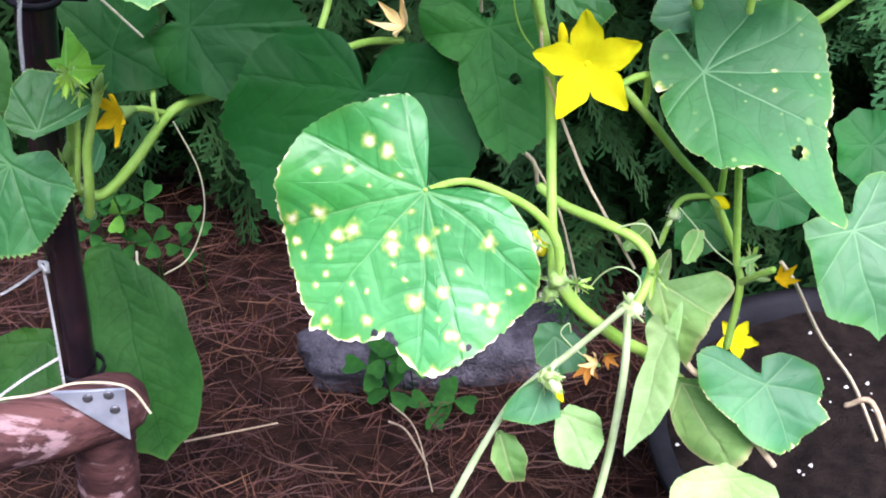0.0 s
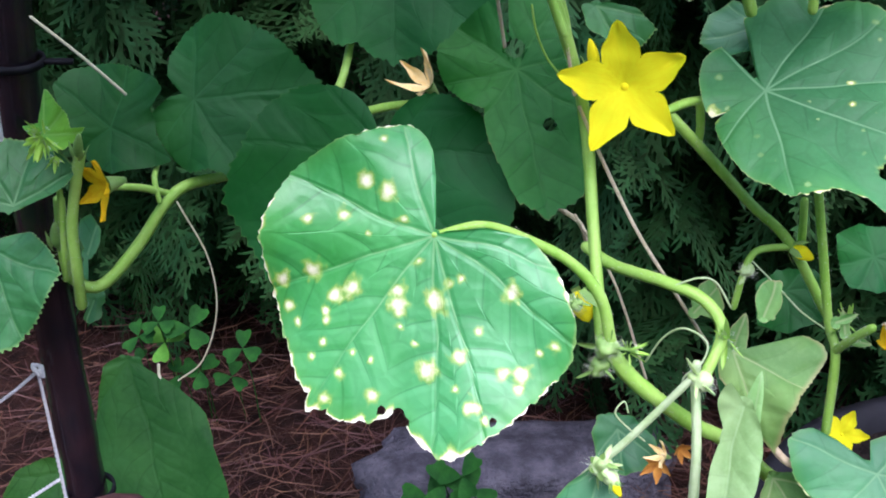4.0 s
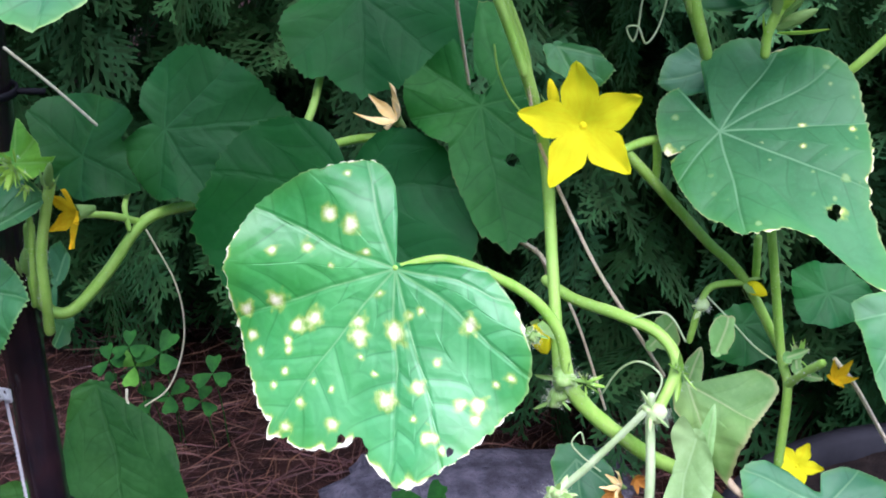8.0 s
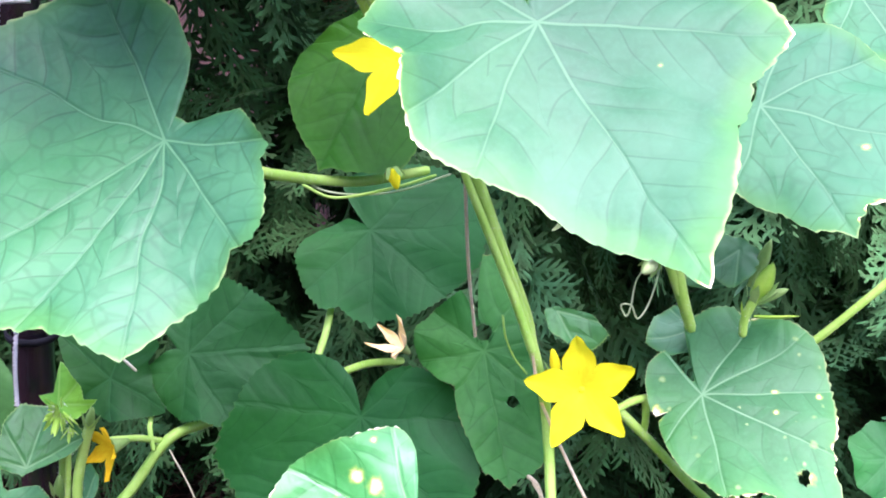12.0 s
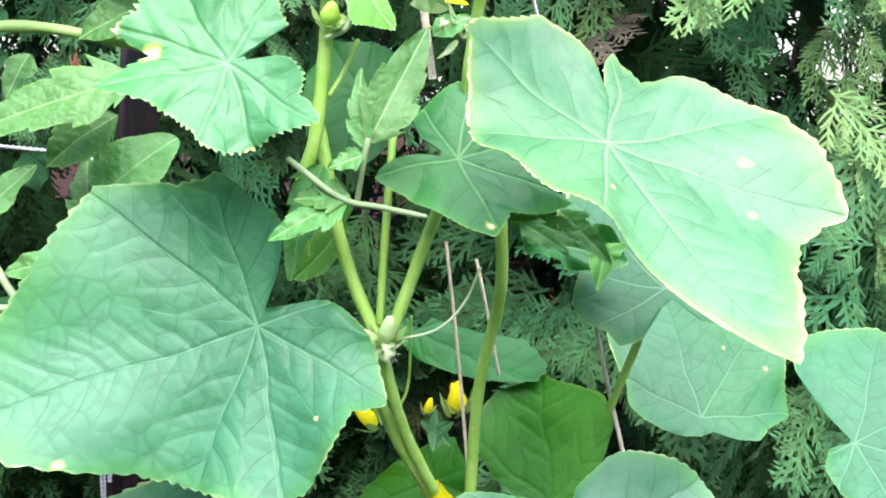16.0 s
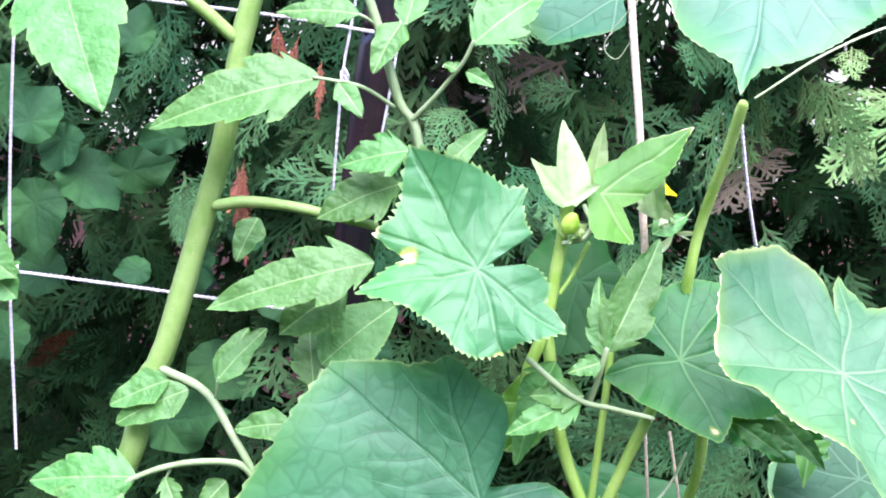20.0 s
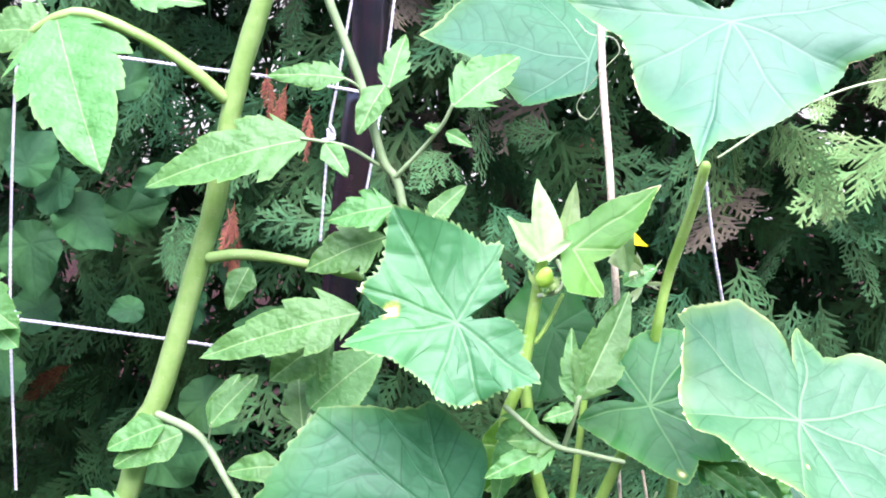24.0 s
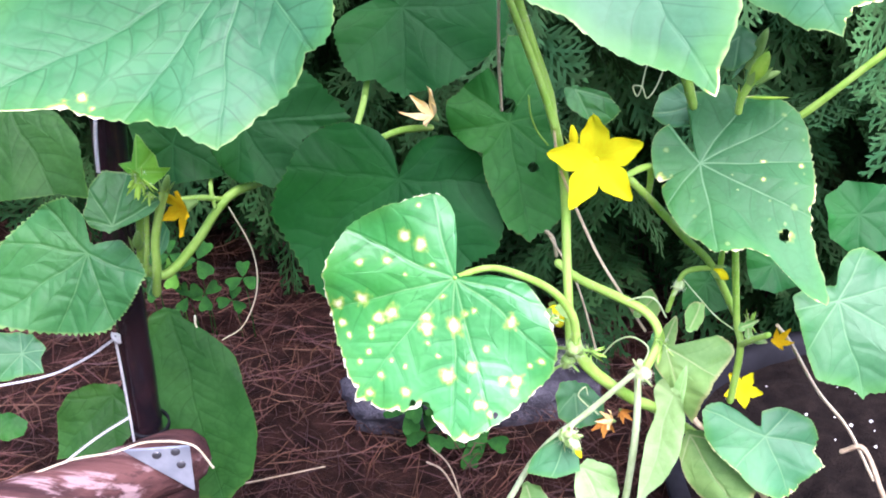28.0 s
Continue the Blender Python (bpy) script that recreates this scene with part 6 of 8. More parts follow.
cucumber_leaf(cucumber, (0.026, 0.548, 0.908), (0.45, -0.15, -0.85), (-0.55, -0.80, 0.20),
              ((0, 24), (12, 20), (30, 14), (60, 9), (120, 5), (240, 4), (300, 6), (330, 11), (348, 18)), leaf_downy, "", 0.08, 0.6, 0.004)
cucumber_leaf(cucumber, (0.024, 0.548, 0.896), (0.85, -0.20, -0.35), (-0.10, -0.80, 0.55),
              ((0, 18), (15, 13), (40, 9), (90, 6), (180, 4), (270, 6), (320, 10), (345, 14)), leaf_downy, "", 0.08, 0.8, 0.004)
bud(cucumber, (-0.010, 0.512, 0.883), (-0.007, 0.507, 0.893), 0.0075, calyx_lime)
# flowers and buds
cucumber_leaf(cucumber, (-0.139, 0.600, 0.413), (-0.1, 0.4, 0.9), (-0.1, -0.85, 0.5),
              ((0, 24), (24, 7), (65, 12), (100, 6), (190, 9), (233, 14), (274, 23), (277, 15), (307, 16), (342, 19)), leaf_bright, "small bright green folded young leaf", 0.08, 0.3)
young_shoot(cucumber, (-0.132, 0.585, 0.418), (-0.1, -0.5, -0.4), 0.016, 30, 3, calyx_lime)
young_shoot(cucumber, (-0.127, 0.585, 0.408), (0.1, -0.4, -0.9), 0.009, 12, 5, calyx_lime)
tube(cucumber, "stem", [(-0.121, 0.598, 0.404), (-0.128, 0.600, 0.383), (-0.133, 0.600, 0.361), (-0.135, 0.602, 0.338), (-0.140, 0.610, 0.312)], 0.0026, 0.0028, stem_green)
tube(cucumber, "petiole", [(-0.137, 0.602, 0.382), (-0.139, 0.602, 0.360), (-0.144, 0.606, 0.330)], 0.0016, 0.0018, stem_green)
bud(cucumber, (-0.121, 0.595, 0.404), (-0.116, 0.590, 0.418), 0.0042, calyx_green)
cucumber_leaf(cucumber, (-0.141, 0.630, 0.333), (0.3, 0.3, 0.9), (0.2, -0.85, 0.4),
              ((12, 22), (28, 19), (42, 13), (165, 11), (198, 15), (286, 4), (332, 9), (350, 15)), leaf_plain, "", 0.03, 0.2)
young_shoot(cucumber, (0.148, 0.545, 0.333), (0.8, -0.4, 0.3), 0.011, 10, 7, stem_green)
node_tuft(cucumber, (0.138, 0.549, 0.332), 0.0052, calyx_green)
young_shoot(cucumber, (0.193, 0.560, 0.333), (0.2, -0.4, 0.9), 0.018, 8, 9, stem_green)
young_shoot(cucumber, (0.256, 0.600, 0.321), (0.2, -0.4, 0.9), 0.016, 8, 11, stem_green)
flower(cucumber, (0.143, 0.583, 0.446), (-0.16, 0.34, 0.93), (0.02, -0.92, 0.34), 0.0305, petal_yellow, 0.15, "open yellow cucumber flower with five pointed petals")
flower(cucumber, (0.047, 0.575, 0.616), (-0.24, 0.41, 0.88), (-0.35, -0.85, 0.3), 0.028, petal_yellow, 0.15, "")
flower(cucumber, (-0.115, 0.606, 0.384), (0.10, -0.20, 1.00), (-0.62, -0.78, 0.05), 0.0165, petal_amber, 0.35, "half-closed orange-yellow drooping cucumber flower")
flower(cucumber, (0.275, 0.655, 0.219), (0.97, -0.24, -0.06), (-0.1, -0.6, 0.75), 0.0155, petal_yellow, 0.2, "")
flower(cucumber, (0.037, 0.715, 0.403), (-0.55, 0.81, 0.18), (-0.5, -0.5, 0.7), 0.0135, petal_dry, 0.8, "withered cream-coloured flower")
flower(cucumber, (0.085, 0.560, 0.803), (-0.99, -0.10, -0.12), (0, -0.75, 0.6), 0.014, petal_yellow, 0.3, "")
flower(cucumber, (0.028, 0.605, 0.899), (0.47, 0.74, 0.48), (0.75, -0.6, 0.2), 0.014, petal_yellow, 0.5, "")
bud(cucumber, (0.124, 0.565, 0.352), (0.130, 0.562, 0.338), 0.0085, petal_yellow)
young_shoot(cucumber, (0.043, 0.575, 0.876), (-0.1, -0.4, 0.9), 0.022, 7, 17, calyx_pale)
cucumber_leaf(cucumber, (0.147, 0.600, 0.253), (0.16, -0.58, -0.80), (0.10, -0.80, 0.60),
              (24, 23, 24, 25, 26, 24, 22, 20, 16, 14, 12, 11, 11, 10, 9, 8, 8, 9, 9, 9, 10, 10, 12, 13, 12, 12, 13, 14, 14, 14, 15, 17, 20, 20, 21, 22), leaf_plain, "", 0.03, 0.2, 0.004)
bud(cucumber, (0.006, 0.572, 0.674), (-0.005, 0.569, 0.685), 0.007, petal_yellow)
bud(cucumber, (0.043, 0.610, 0.670), (0.046, 0.607, 0.690), 0.0075, petal_yellow)
bud(cucumber, (0.028, 0.612, 0.668), (0.031, 0.609, 0.678), 0.004, petal_yellow)
bud(cucumber, (0.018, 0.520, 0.737), (0.021, 0.512, 0.752), 0.0075, calyx_pale)
bud(cucumber, (0.014, 0.521, 0.735), (0.007, 0.513, 0.744), 0.0055, calyx_pale)
node_tuft(cucumber, (0.018, 0.518, 0.733), 0.0045, calyx_pale)
bud(cucumber, (0.049, 0.610, 0.672), (0.042, 0.607, 0.688), 0.007, petal_yellow)
bud(cucumber, (0.227, 0.605, 0.358), (0.237, 0.602, 0.354), 0.006, petal_yellow)
bud(cucumber, (0.130, 0.592, 0.451), (0.127, 0.589, 0.466), 0.0045, petal_yellow)
bud(cucumber, (0.042, 0.612, 0.551), (0.045, 0.609, 0.541), 0.005, petal_yellow)
tube(cucumber, "petiole", [(0.134, 0.586, 0.536), (0.141, 0.584, 0.535), (0.150, 0.584, 0.542), (0.159, 0.580, 0.550), (0.167, 0.572, 0.557), (0.172, 0.560, 0.570)], 0.0029, 0.0027, stem_green)
tube(cucumber, "petiole", [(0.164, 0.606, 0.562), (0.165, 0.605, 0.533), (0.169, 0.604, 0.518), (0.177, 0.601, 0.509)], 0.0030, 0.0026, stem_green)
tube(cucumber, "petiole", [(0.181, 0.605, 0.512), (0.189, 0.606, 0.523), (0.204, 0.610, 0.541)], 0.0023, 0.0021, stem_green)
for at, tip, r, look_of in (
        ((0.133, 0.592, 0.538), (0.124, 0.586, 0.539), 0.0055, calyx_pale), ((0.133, 0.592, 0.538), (0.131, 0.586, 0.549), 0.0055, calyx_pale),
        ((0.135, 0.588, 0.537), (0.136, 0.581, 0.540), 0.0045, petal_yellow), ((0.137, 0.592, 0.538), (0.148, 0.587, 0.543), 0.0055, calyx_pale),
        ((0.132, 0.590, 0.546), (0.131, 0.586, 0.555), 0.0035, petal_yellow), ((0.179, 0.596, 0.517), (0.178, 0.588, 0.532), 0.0070, calyx_pale),
        ((0.181, 0.596, 0.517), (0.184, 0.588, 0.530), 0.0065, calyx_pale), ((0.180, 0.596, 0.518), (0.195, 0.588, 0.522), 0.0045, calyx_lime),
        ((0.176, 0.597, 0.513), (0.169, 0.590, 0.509), 0.0060, calyx_pale), ((0.171, 0.600, 0.524), (0.171, 0.598, 0.537), 0.0042, petal_amber)):
    bud(cucumber, at, tip, r, look_of)
node_tuft(cucumber, (0.134, 0.590, 0.539), 0.0050, calyx_pale)
node_tuft(cucumber, (0.179, 0.592, 0.521), 0.0060, calyx_pale)
tube(cucumber, "stem", [(0.222, 0.592, 0.478), (0.222, 0.591, 0.487), (0.225, 0.590, 0.497), (0.228, 0.590, 0.503)], 0.0021, 0.0026, stem_green)
bud(cucumber, (0.226, 0.590, 0.499), (0.232, 0.588, 0.518), 0.0075, calyx_lime)
bract(cucumber, (0.221, 0.590, 0.486), (-0.1, -0.2, 1.0), 0.012, calyx_lime, 0.2)
bract(cucumber, (0.226, 0.590, 0.488), (1.0, -0.2, 0.15), 0.022, calyx_lime, 0.22)
cucumber_leaf(cucumber, (0.229, 0.620, 0.496), (-0.9, -0.2, -0.1), (0, -0.85, 0.5),
              ((4, 22), (7, 5), (25, 10), (35, 14), (215, 4), (235, 9), (275, 11), (307, 22), (327, 35), (339, 32), (355, 35)), leaf_plain, "", 0.04, 0.1)
bud(cucumber, (-0.152, 0.618, 0.343), (-0.149, 0.615, 0.359), 0.005, calyx_green)
node_tuft(cucumber, (0.206, 0.600, 0.348), 0.0032, calyx_pale)
node_tuft(cucumber, (0.124, 0.548, 0.355), 0.003, calyx_green)
node_tuft(cucumber, (-0.004, 0.512, 0.884), 0.003, calyx_green)
bud(cucumber, (0.230, 0.620, 0.495), (0.236, 0.617, 0.520), 0.006, calyx_green)
bud(cucumber, (0.232, 0.620, 0.484), (0.248, 0.617, 0.493), 0.005, calyx_green)
node_tuft(cucumber, (0.181, 0.545, 0.319), 0.005, calyx_pale)
node_tuft(cucumber, (0.135, 0.550, 0.321), 0.0045, calyx_green)
node_tuft(cucumber, (0.136, 0.530, 0.277), 0.0036, calyx_pale)
node_tuft(cucumber, (0.035, 0.565, 0.882), 0.003, calyx_pale)
cucumber_leaf(cucumber, (0.034, 0.612, 0.658), (-0.87, 0.40, 0.30), (-0.21, -0.83, 0.52),
              (11, 9, 7, 6, 5, 5, 3, 3, 3, 3, 3, 3, 3, 3, 3, 3, 3, 3, 3, 3, 3, 3, 3, 3, 3, 3, 3, 3, 3, 3, 3, 4, 5, 6, 7, 9), leaf_fresh, "", 0.06, 0.3, 0.004)
cucumber_leaf(cucumber, (0.034, 0.612, 0.658), (-0.05, -0.52, -0.85), (-0.11, -0.84, 0.53),
              (12, 10, 9, 7, 6, 5, 3, 3, 3, 3, 3, 3, 3, 3, 3, 3, 3, 3, 3, 3, 3, 3, 3, 3, 3, 3, 3, 3, 3, 3, 3, 6, 6, 7, 8, 10), leaf_fresh, "", 0.06, 0.3, 0.004)
cucumber_leaf(cucumber, (0.035, 0.612, 0.658), (0.86, 0.27, 0.43), (0.00, -0.85, 0.53),
              (10, 8, 7, 6, 5, 5, 3, 3, 3, 3, 3, 3, 3, 3, 3, 3, 3, 3, 3, 3, 3, 3, 3, 3, 3, 3, 3, 3, 3, 3, 3, 5, 5, 6, 7, 8), leaf_fresh, "", 0.06, 0.3, 0.004)
cucumber_leaf(cucumber, (0.035, 0.612, 0.657), (0.69, -0.32, -0.65), (0.11, -0.84, 0.53),
              (11, 9, 8, 6, 6, 5, 3, 3, 3, 3, 3, 3, 3, 3, 3, 3, 3, 3, 3, 3, 3, 3, 3, 3, 3, 3, 3, 3, 3, 3, 3, 5, 6, 7, 8, 9), leaf_fresh, "", 0.06, 0.3, 0.004)
cucumber_leaf(cucumber, (0.034, 0.612, 0.658), (-0.11, 0.51, 0.86), (0.21, -0.83, 0.52),
              (12, 9, 8, 7, 6, 5, 3, 3, 3, 3, 3, 3, 3, 3, 3, 3, 3, 3, 3, 3, 3, 3, 3, 3, 3, 3, 3, 3, 3, 3, 3, 5, 6, 7, 8, 10), leaf_fresh, "", 0.06, 0.3, 0.004)
cucumber_leaf(cucumber, (0.198, 0.585, 0.303), (0.32, 0.44, 0.84), (-0.21, -0.83, 0.52),
              (28, 21, 15, 12, 8, 4, 3, 3, 3, 3, 3, 3, 3, 3, 3, 3, 3, 3, 3, 3, 3, 3, 3, 3, 3, 3, 3, 3, 3, 3, 3, 4, 8, 12, 15, 21), leaf_wilted, "", 0.06, 0.3, 0.004)
cucumber_leaf(cucumber, (0.198, 0.585, 0.303), (0.97, -0.20, -0.12), (-0.11, -0.84, 0.53),
              (29, 22, 16, 13, 10, 5, 3, 3, 3, 3, 3, 3, 3, 3, 3, 3, 3, 3, 3, 3, 3, 3, 3, 3, 3, 3, 3, 3, 3, 3, 3, 5, 11, 13, 16, 22), leaf_wilted, "", 0.06, 0.3, 0.004)
cucumber_leaf(cucumber, (0.211, 0.585, 0.287), (0.28, -0.51, -0.81), (0.00, -0.85, 0.53),
              (20, 15, 11, 9, 7, 3, 3, 3, 3, 3, 3, 3, 3, 3, 3, 3, 3, 3, 3, 3, 3, 3, 3, 3, 3, 3, 3, 3, 3, 3, 3, 3, 6, 9, 11, 15), leaf_wilted, "", 0.06, 0.3, 0.004)
cucumber_leaf(cucumber, (0.252, 0.585, 0.323), (-0.11, 0.52, 0.85), (0.11, -0.84, 0.53),
              (12, 9, 7, 5, 4, 3, 3, 3, 3, 3, 3, 3, 3, 3, 3, 3, 3, 3, 3, 3, 3, 3, 3, 3, 3, 3, 3, 3, 3, 3, 3, 3, 4, 5, 7, 9), leaf_wilted, "", 0.06, 0.3, 0.004)
cucumber_leaf(cucumber, (0.254, 0.585, 0.320), (0.96, 0.08, -0.26), (0.21, -0.83, 0.52),
              (12, 9, 7, 5, 3, 3, 3, 3, 3, 3, 3, 3, 3, 3, 3, 3, 3, 3, 3, 3, 3, 3, 3, 3, 3, 3, 3, 3, 3, 3, 3, 3, 4, 5, 7, 9), leaf_wilted, "", 0.06, 0.3, 0.004)
cucumber_leaf(cucumber, (0.247, 0.585, 0.329), (0.89, 0.43, 0.15), (0.30, -0.81, 0.51),
              (13, 9, 7, 5, 3, 3, 3, 3, 3, 3, 3, 3, 3, 3, 3, 3, 3, 3, 3, 3, 3, 3, 3, 3, 3, 3, 3, 3, 3, 3, 3, 3, 3, 5, 7, 9), leaf_wilted, "", 0.06, 0.3, 0.004)
cucumber_leaf(cucumber, (0.207, 0.545, 0.288), (0.04, 0.22, 0.97), (-0.52, -0.83, 0.21),
              (33, 23, 14, 9, 6, 5, 4, 3, 3, 3, 3, 3, 3, 3, 3, 3, 3, 3, 3, 3, 3, 3, 3, 3, 3, 3, 3, 3, 3, 3, 3, 3, 3, 5, 7, 13), leaf_pale, "", 0.02, 0.2, 0.004)
cucumber_leaf(cucumber, (0.209, 0.560, 0.345), (0.26, 0.31, 0.92), (0.00, -0.95, 0.32),
              (17, 17, 15, 12, 10, 7, 5, 4, 3, 3, 3, 3, 3, 3, 3, 3, 3, 3, 3, 3, 3, 3, 3, 3, 3, 3, 4, 5, 5, 5, 6, 7, 9, 11, 13, 18), leaf_wilted, "", 0.03, 0.4, 0.004)
flower(cucumber, (0.168, 0.560, 0.266), (-0.39, 0.90, 0.17), (-0.7, -0.4, 0.5), 0.0065, petal_dry, 0.6, "")
flower(cucumber, (0.273, 0.590, 0.315), (0.62, 0.65, 0.44), (0.1, -0.6, 0.75), 0.008, petal_amber, 1.1, "")
cucumber_leaf(cucumber, (0.137, 0.525, 0.282), (-0.3, -0.5, -0.8), (0.1, -0.8, 0.5),
              ((7, 27), (41, 23), (61, 11), (89, 3), (273, 4), (312, 16), (322, 25), (334, 34)), leaf_plain, "small green leaf below a hairy joint", 0.04, 0.4)
node_tuft(cucumber, (0.137, 0.520, 0.286), 0.0050, calyx_pale)
bud(cucumber, (0.138, 0.519, 0.286), (0.145, 0.512, 0.281), 0.0062, calyx_pale)
bud(cucumber, (0.136, 0.519, 0.288), (0.137, 0.512, 0.294), 0.0045, calyx_pale)
bud(cucumber, (0.142, 0.514, 0.283), (0.146, 0.510, 0.278), 0.0032, petal_yellow)
cucumber_leaf(cucumber, (0.199, 0.575, 0.317), (0.8, -0.3, -0.3), (0.0, -0.75, 0.6),
              ((11, 39), (26, 43), (35, 41), (44, 35), (108, 6), (186, 6), (239, 9), (271, 14), (305, 25), (310, 52), (313, 36), (320, 51), (333, 40), (352, 36)), leaf_wilted, "wilted grey-green cucumber leaf with a torn margin", 0.03, 0.3, wave=0.010)
cucumber_leaf(cucumber, (0.193, 0.585, 0.317), (0.2, -0.4, -0.9), (0.2, -0.85, 0.5),
              ((11, 32), (27, 31), (42, 23), (122, 6), (195, 9), (286, 6), (343, 17), (350, 30), (359, 36)), leaf_plain, "", 0.06, 0.5, wave=0.01)
cucumber_leaf(cucumber, (0.182, 0.600, 0.324), (0.6, 0.1, 0.8), (-0.2, -0.85, 0.4),
              ((16, 19), (31, 14), (56, 6), (225, 6), (291, 12), (323, 15), (354, 17)), leaf_wilted, "", 0.03, 0.3)
flower(cucumber, (0.167, 0.578, 0.248), (0.1, -0.3, -1), (-0.2, -0.9, 0.2), 0.008, petal_shrivelled, 0.9, "shrivelled orange flower")
flower(cucumber, (0.178, 0.58, 0.256), (0.6, -0.3, 0.4), (0.3, -0.8, 0.2), 0.006, petal_shrivelled, 0.9, "shrivelled orange flower")
# tomato plant
tube(tomato, "stem", [(-0.168, 0.565, 1.042), (-0.173, 0.565, 1.021), (-0.188, 0.565, 0.966), (-0.198, 0.565, 0.902), (-0.206, 0.565, 0.869), (-0.225, 0.560, 0.789), (-0.237, 0.560, 0.762), (-0.244, 0.555, 0.720), (-0.288, 0.555, 0.628), (-0.349, 0.550, 0.499)], 0.00500, 0.00700, stem_tomato, "")
tube(tomato, "branch", [(-0.194, 0.562, 0.959), (-0.211, 0.555, 0.974), (-0.234, 0.550, 0.988), (-0.264, 0.545, 0.999), (-0.279, 0.540, 0.997), (-0.294, 0.540, 0.988)], 0.00340, 0.00230, stem_tomato, "")
tube(tomato, "branch", [(-0.199, 0.562, 0.869), (-0.182, 0.560, 0.873), (-0.159, 0.560, 0.873), (-0.134, 0.565, 0.869), (-0.114, 0.570, 0.865)], 0.00317, 0.0022, stem_tomato, "")
tube(tomato, "branch", [(-0.224, 0.555, 0.776), (-0.198, 0.550, 0.768), (-0.179, 0.540, 0.750), (-0.164, 0.535, 0.730), (-0.175, 0.535, 0.736), (-0.202, 0.530, 0.734), (-0.226, 0.525, 0.725), (-0.245, 0.520, 0.711)], 0.00252, 0.0012, stem_grey, "")
tube(tomato, "branch", [(-0.209, 0.530, 0.730), (-0.211, 0.530, 0.722), (-0.204, 0.530, 0.705)], 0.00072, 0.00072, stem_grey, "")
tube(tomato, "branch", [(-0.144, 0.560, 1.034), (-0.138, 0.560, 1.016), (-0.118, 0.560, 0.973), (-0.104, 0.560, 0.934), (-0.095, 0.560, 0.922), (-0.089, 0.560, 0.901), (-0.083, 0.565, 0.876)], 0.00228, 0.0024, stem_grey, "")
tube(tomato, "branch", [(-0.095, 0.558, 0.925), (-0.083, 0.555, 0.939), (-0.071, 0.550, 0.955), (-0.066, 0.548, 0.966)], 0.00132, 0.00096, stem_grey, "")
tube(tomato, "branch", [(-0.106, 0.560, 0.930), (-0.120, 0.550, 0.939), (-0.134, 0.542, 0.942), (-0.143, 0.538, 0.943)], 0.0012, 0.00084, stem_grey, "")
tube(tomato, "branch", [(-0.118, 0.560, 0.970), (-0.121, 0.555, 0.973), (-0.125, 0.553, 0.975)], 0.0009, 0.0009, stem_grey, "")
tube(tomato, "branch", [(-0.104, 0.560, 0.968), (-0.102, 0.557, 0.972)], 0.00084, 0.00084, stem_grey, "")
tube(tomato, "branch", [(-0.021, 0.487, 0.826), (0.002, 0.485, 0.811), (0.020, 0.485, 0.808), (0.038, 0.490, 0.804)], 0.00162, 0.0012, stem_grey, "")
tube(tomato, "branch", [(0.009, 0.486, 0.810), (0.012, 0.480, 0.826), (0.014, 0.480, 0.837)], 0.00132, 0.00132, stem_grey, "")
tube(tomato, "branch", [(-0.134, 0.550, 0.788), (-0.140, 0.550, 0.767), (-0.153, 0.550, 0.739)], 0.0012, 0.0012, stem_grey, "")
tube(tomato, "branch", [(-0.186, 0.535, 0.782), (-0.189, 0.540, 0.769)], 0.0006, 0.0006, stem_grey, "")
leaflet(tomato, (-0.14, 0.54, 0.943), (-0.226, 0.52, 0.916), 0.041, (0, -0.8, 0.6), 3, 0.1)
leaflet(tomato, (-0.281, 0.54, 0.997), (-0.237, 0.52, 0.909), 0.066, (0, -0.8, 0.6), 3, 0.1)
leaflet(tomato, (-0.281, 0.54, 0.988), (-0.327, 0.53, 0.995), 0.039, (0, -0.8, 0.6), 3, 0.1)
leaflet(tomato, (-0.244, 0.55, 1.008), (-0.203, 0.55, 1.013), 0.019, (0, -0.8, 0.6), 3, 0.1)
leaflet(tomato, (-0.125, 0.553, 0.975), (-0.169, 0.545, 0.982), 0.019, (0, -0.8, 0.6), 3, 0.1)
leaflet(tomato, (-0.102, 0.557, 0.971), (-0.1, 0.55, 1.01), 0.018, (0, -0.8, 0.6), 3, 0.1)
leaflet(tomato, (-0.104, 0.557, 0.973), (-0.114, 0.545, 0.945), 0.019, (0, -0.8, 0.6), 0, 0.1)
leaflet(tomato, (-0.066, 0.548, 0.965), (-0.042, 0.54, 1.008), 0.033, (0, -0.8, 0.6), 3, 0.1)
leaflet(tomato, (-0.131, 0.54, 0.941), (-0.116, 0.535, 0.924), 0.014, (0, -0.8, 0.6), 0, 0.1)
leaflet(tomato, (-0.069, 0.552, 0.951), (-0.054, 0.55, 0.944), 0.009, (0, -0.8, 0.6), 0, 0.1)
leaflet(tomato, (-0.072, 0.552, 0.951), (-0.08, 0.55, 0.957), 0.008, (0, -0.8, 0.6), 0, 0.1)
leaflet(tomato, (-0.075, 0.55, 0.903), (-0.062, 0.545, 0.931), 0.014, (0, -0.8, 0.6), 0, 0.1)
leaflet(tomato, (-0.095, 0.555, 0.909), (-0.131, 0.548, 0.9), 0.026, (0, -0.8, 0.6), 3, 0.1)
leaflet(tomato, (-0.1, 0.565, 0.89), (-0.142, 0.56, 0.865), 0.034, (0, -0.8, 0.6), 3, 0.1)
leaflet(tomato, (-0.107, 0.54, 0.852), (-0.193, 0.525, 0.822), 0.036, (0, -0.8, 0.6), 3, 0.1)
leaflet(tomato, (-0.125, 0.56, 0.832), (-0.156, 0.555, 0.801), 0.038, (0, -0.8, 0.6), 3, 0.1)
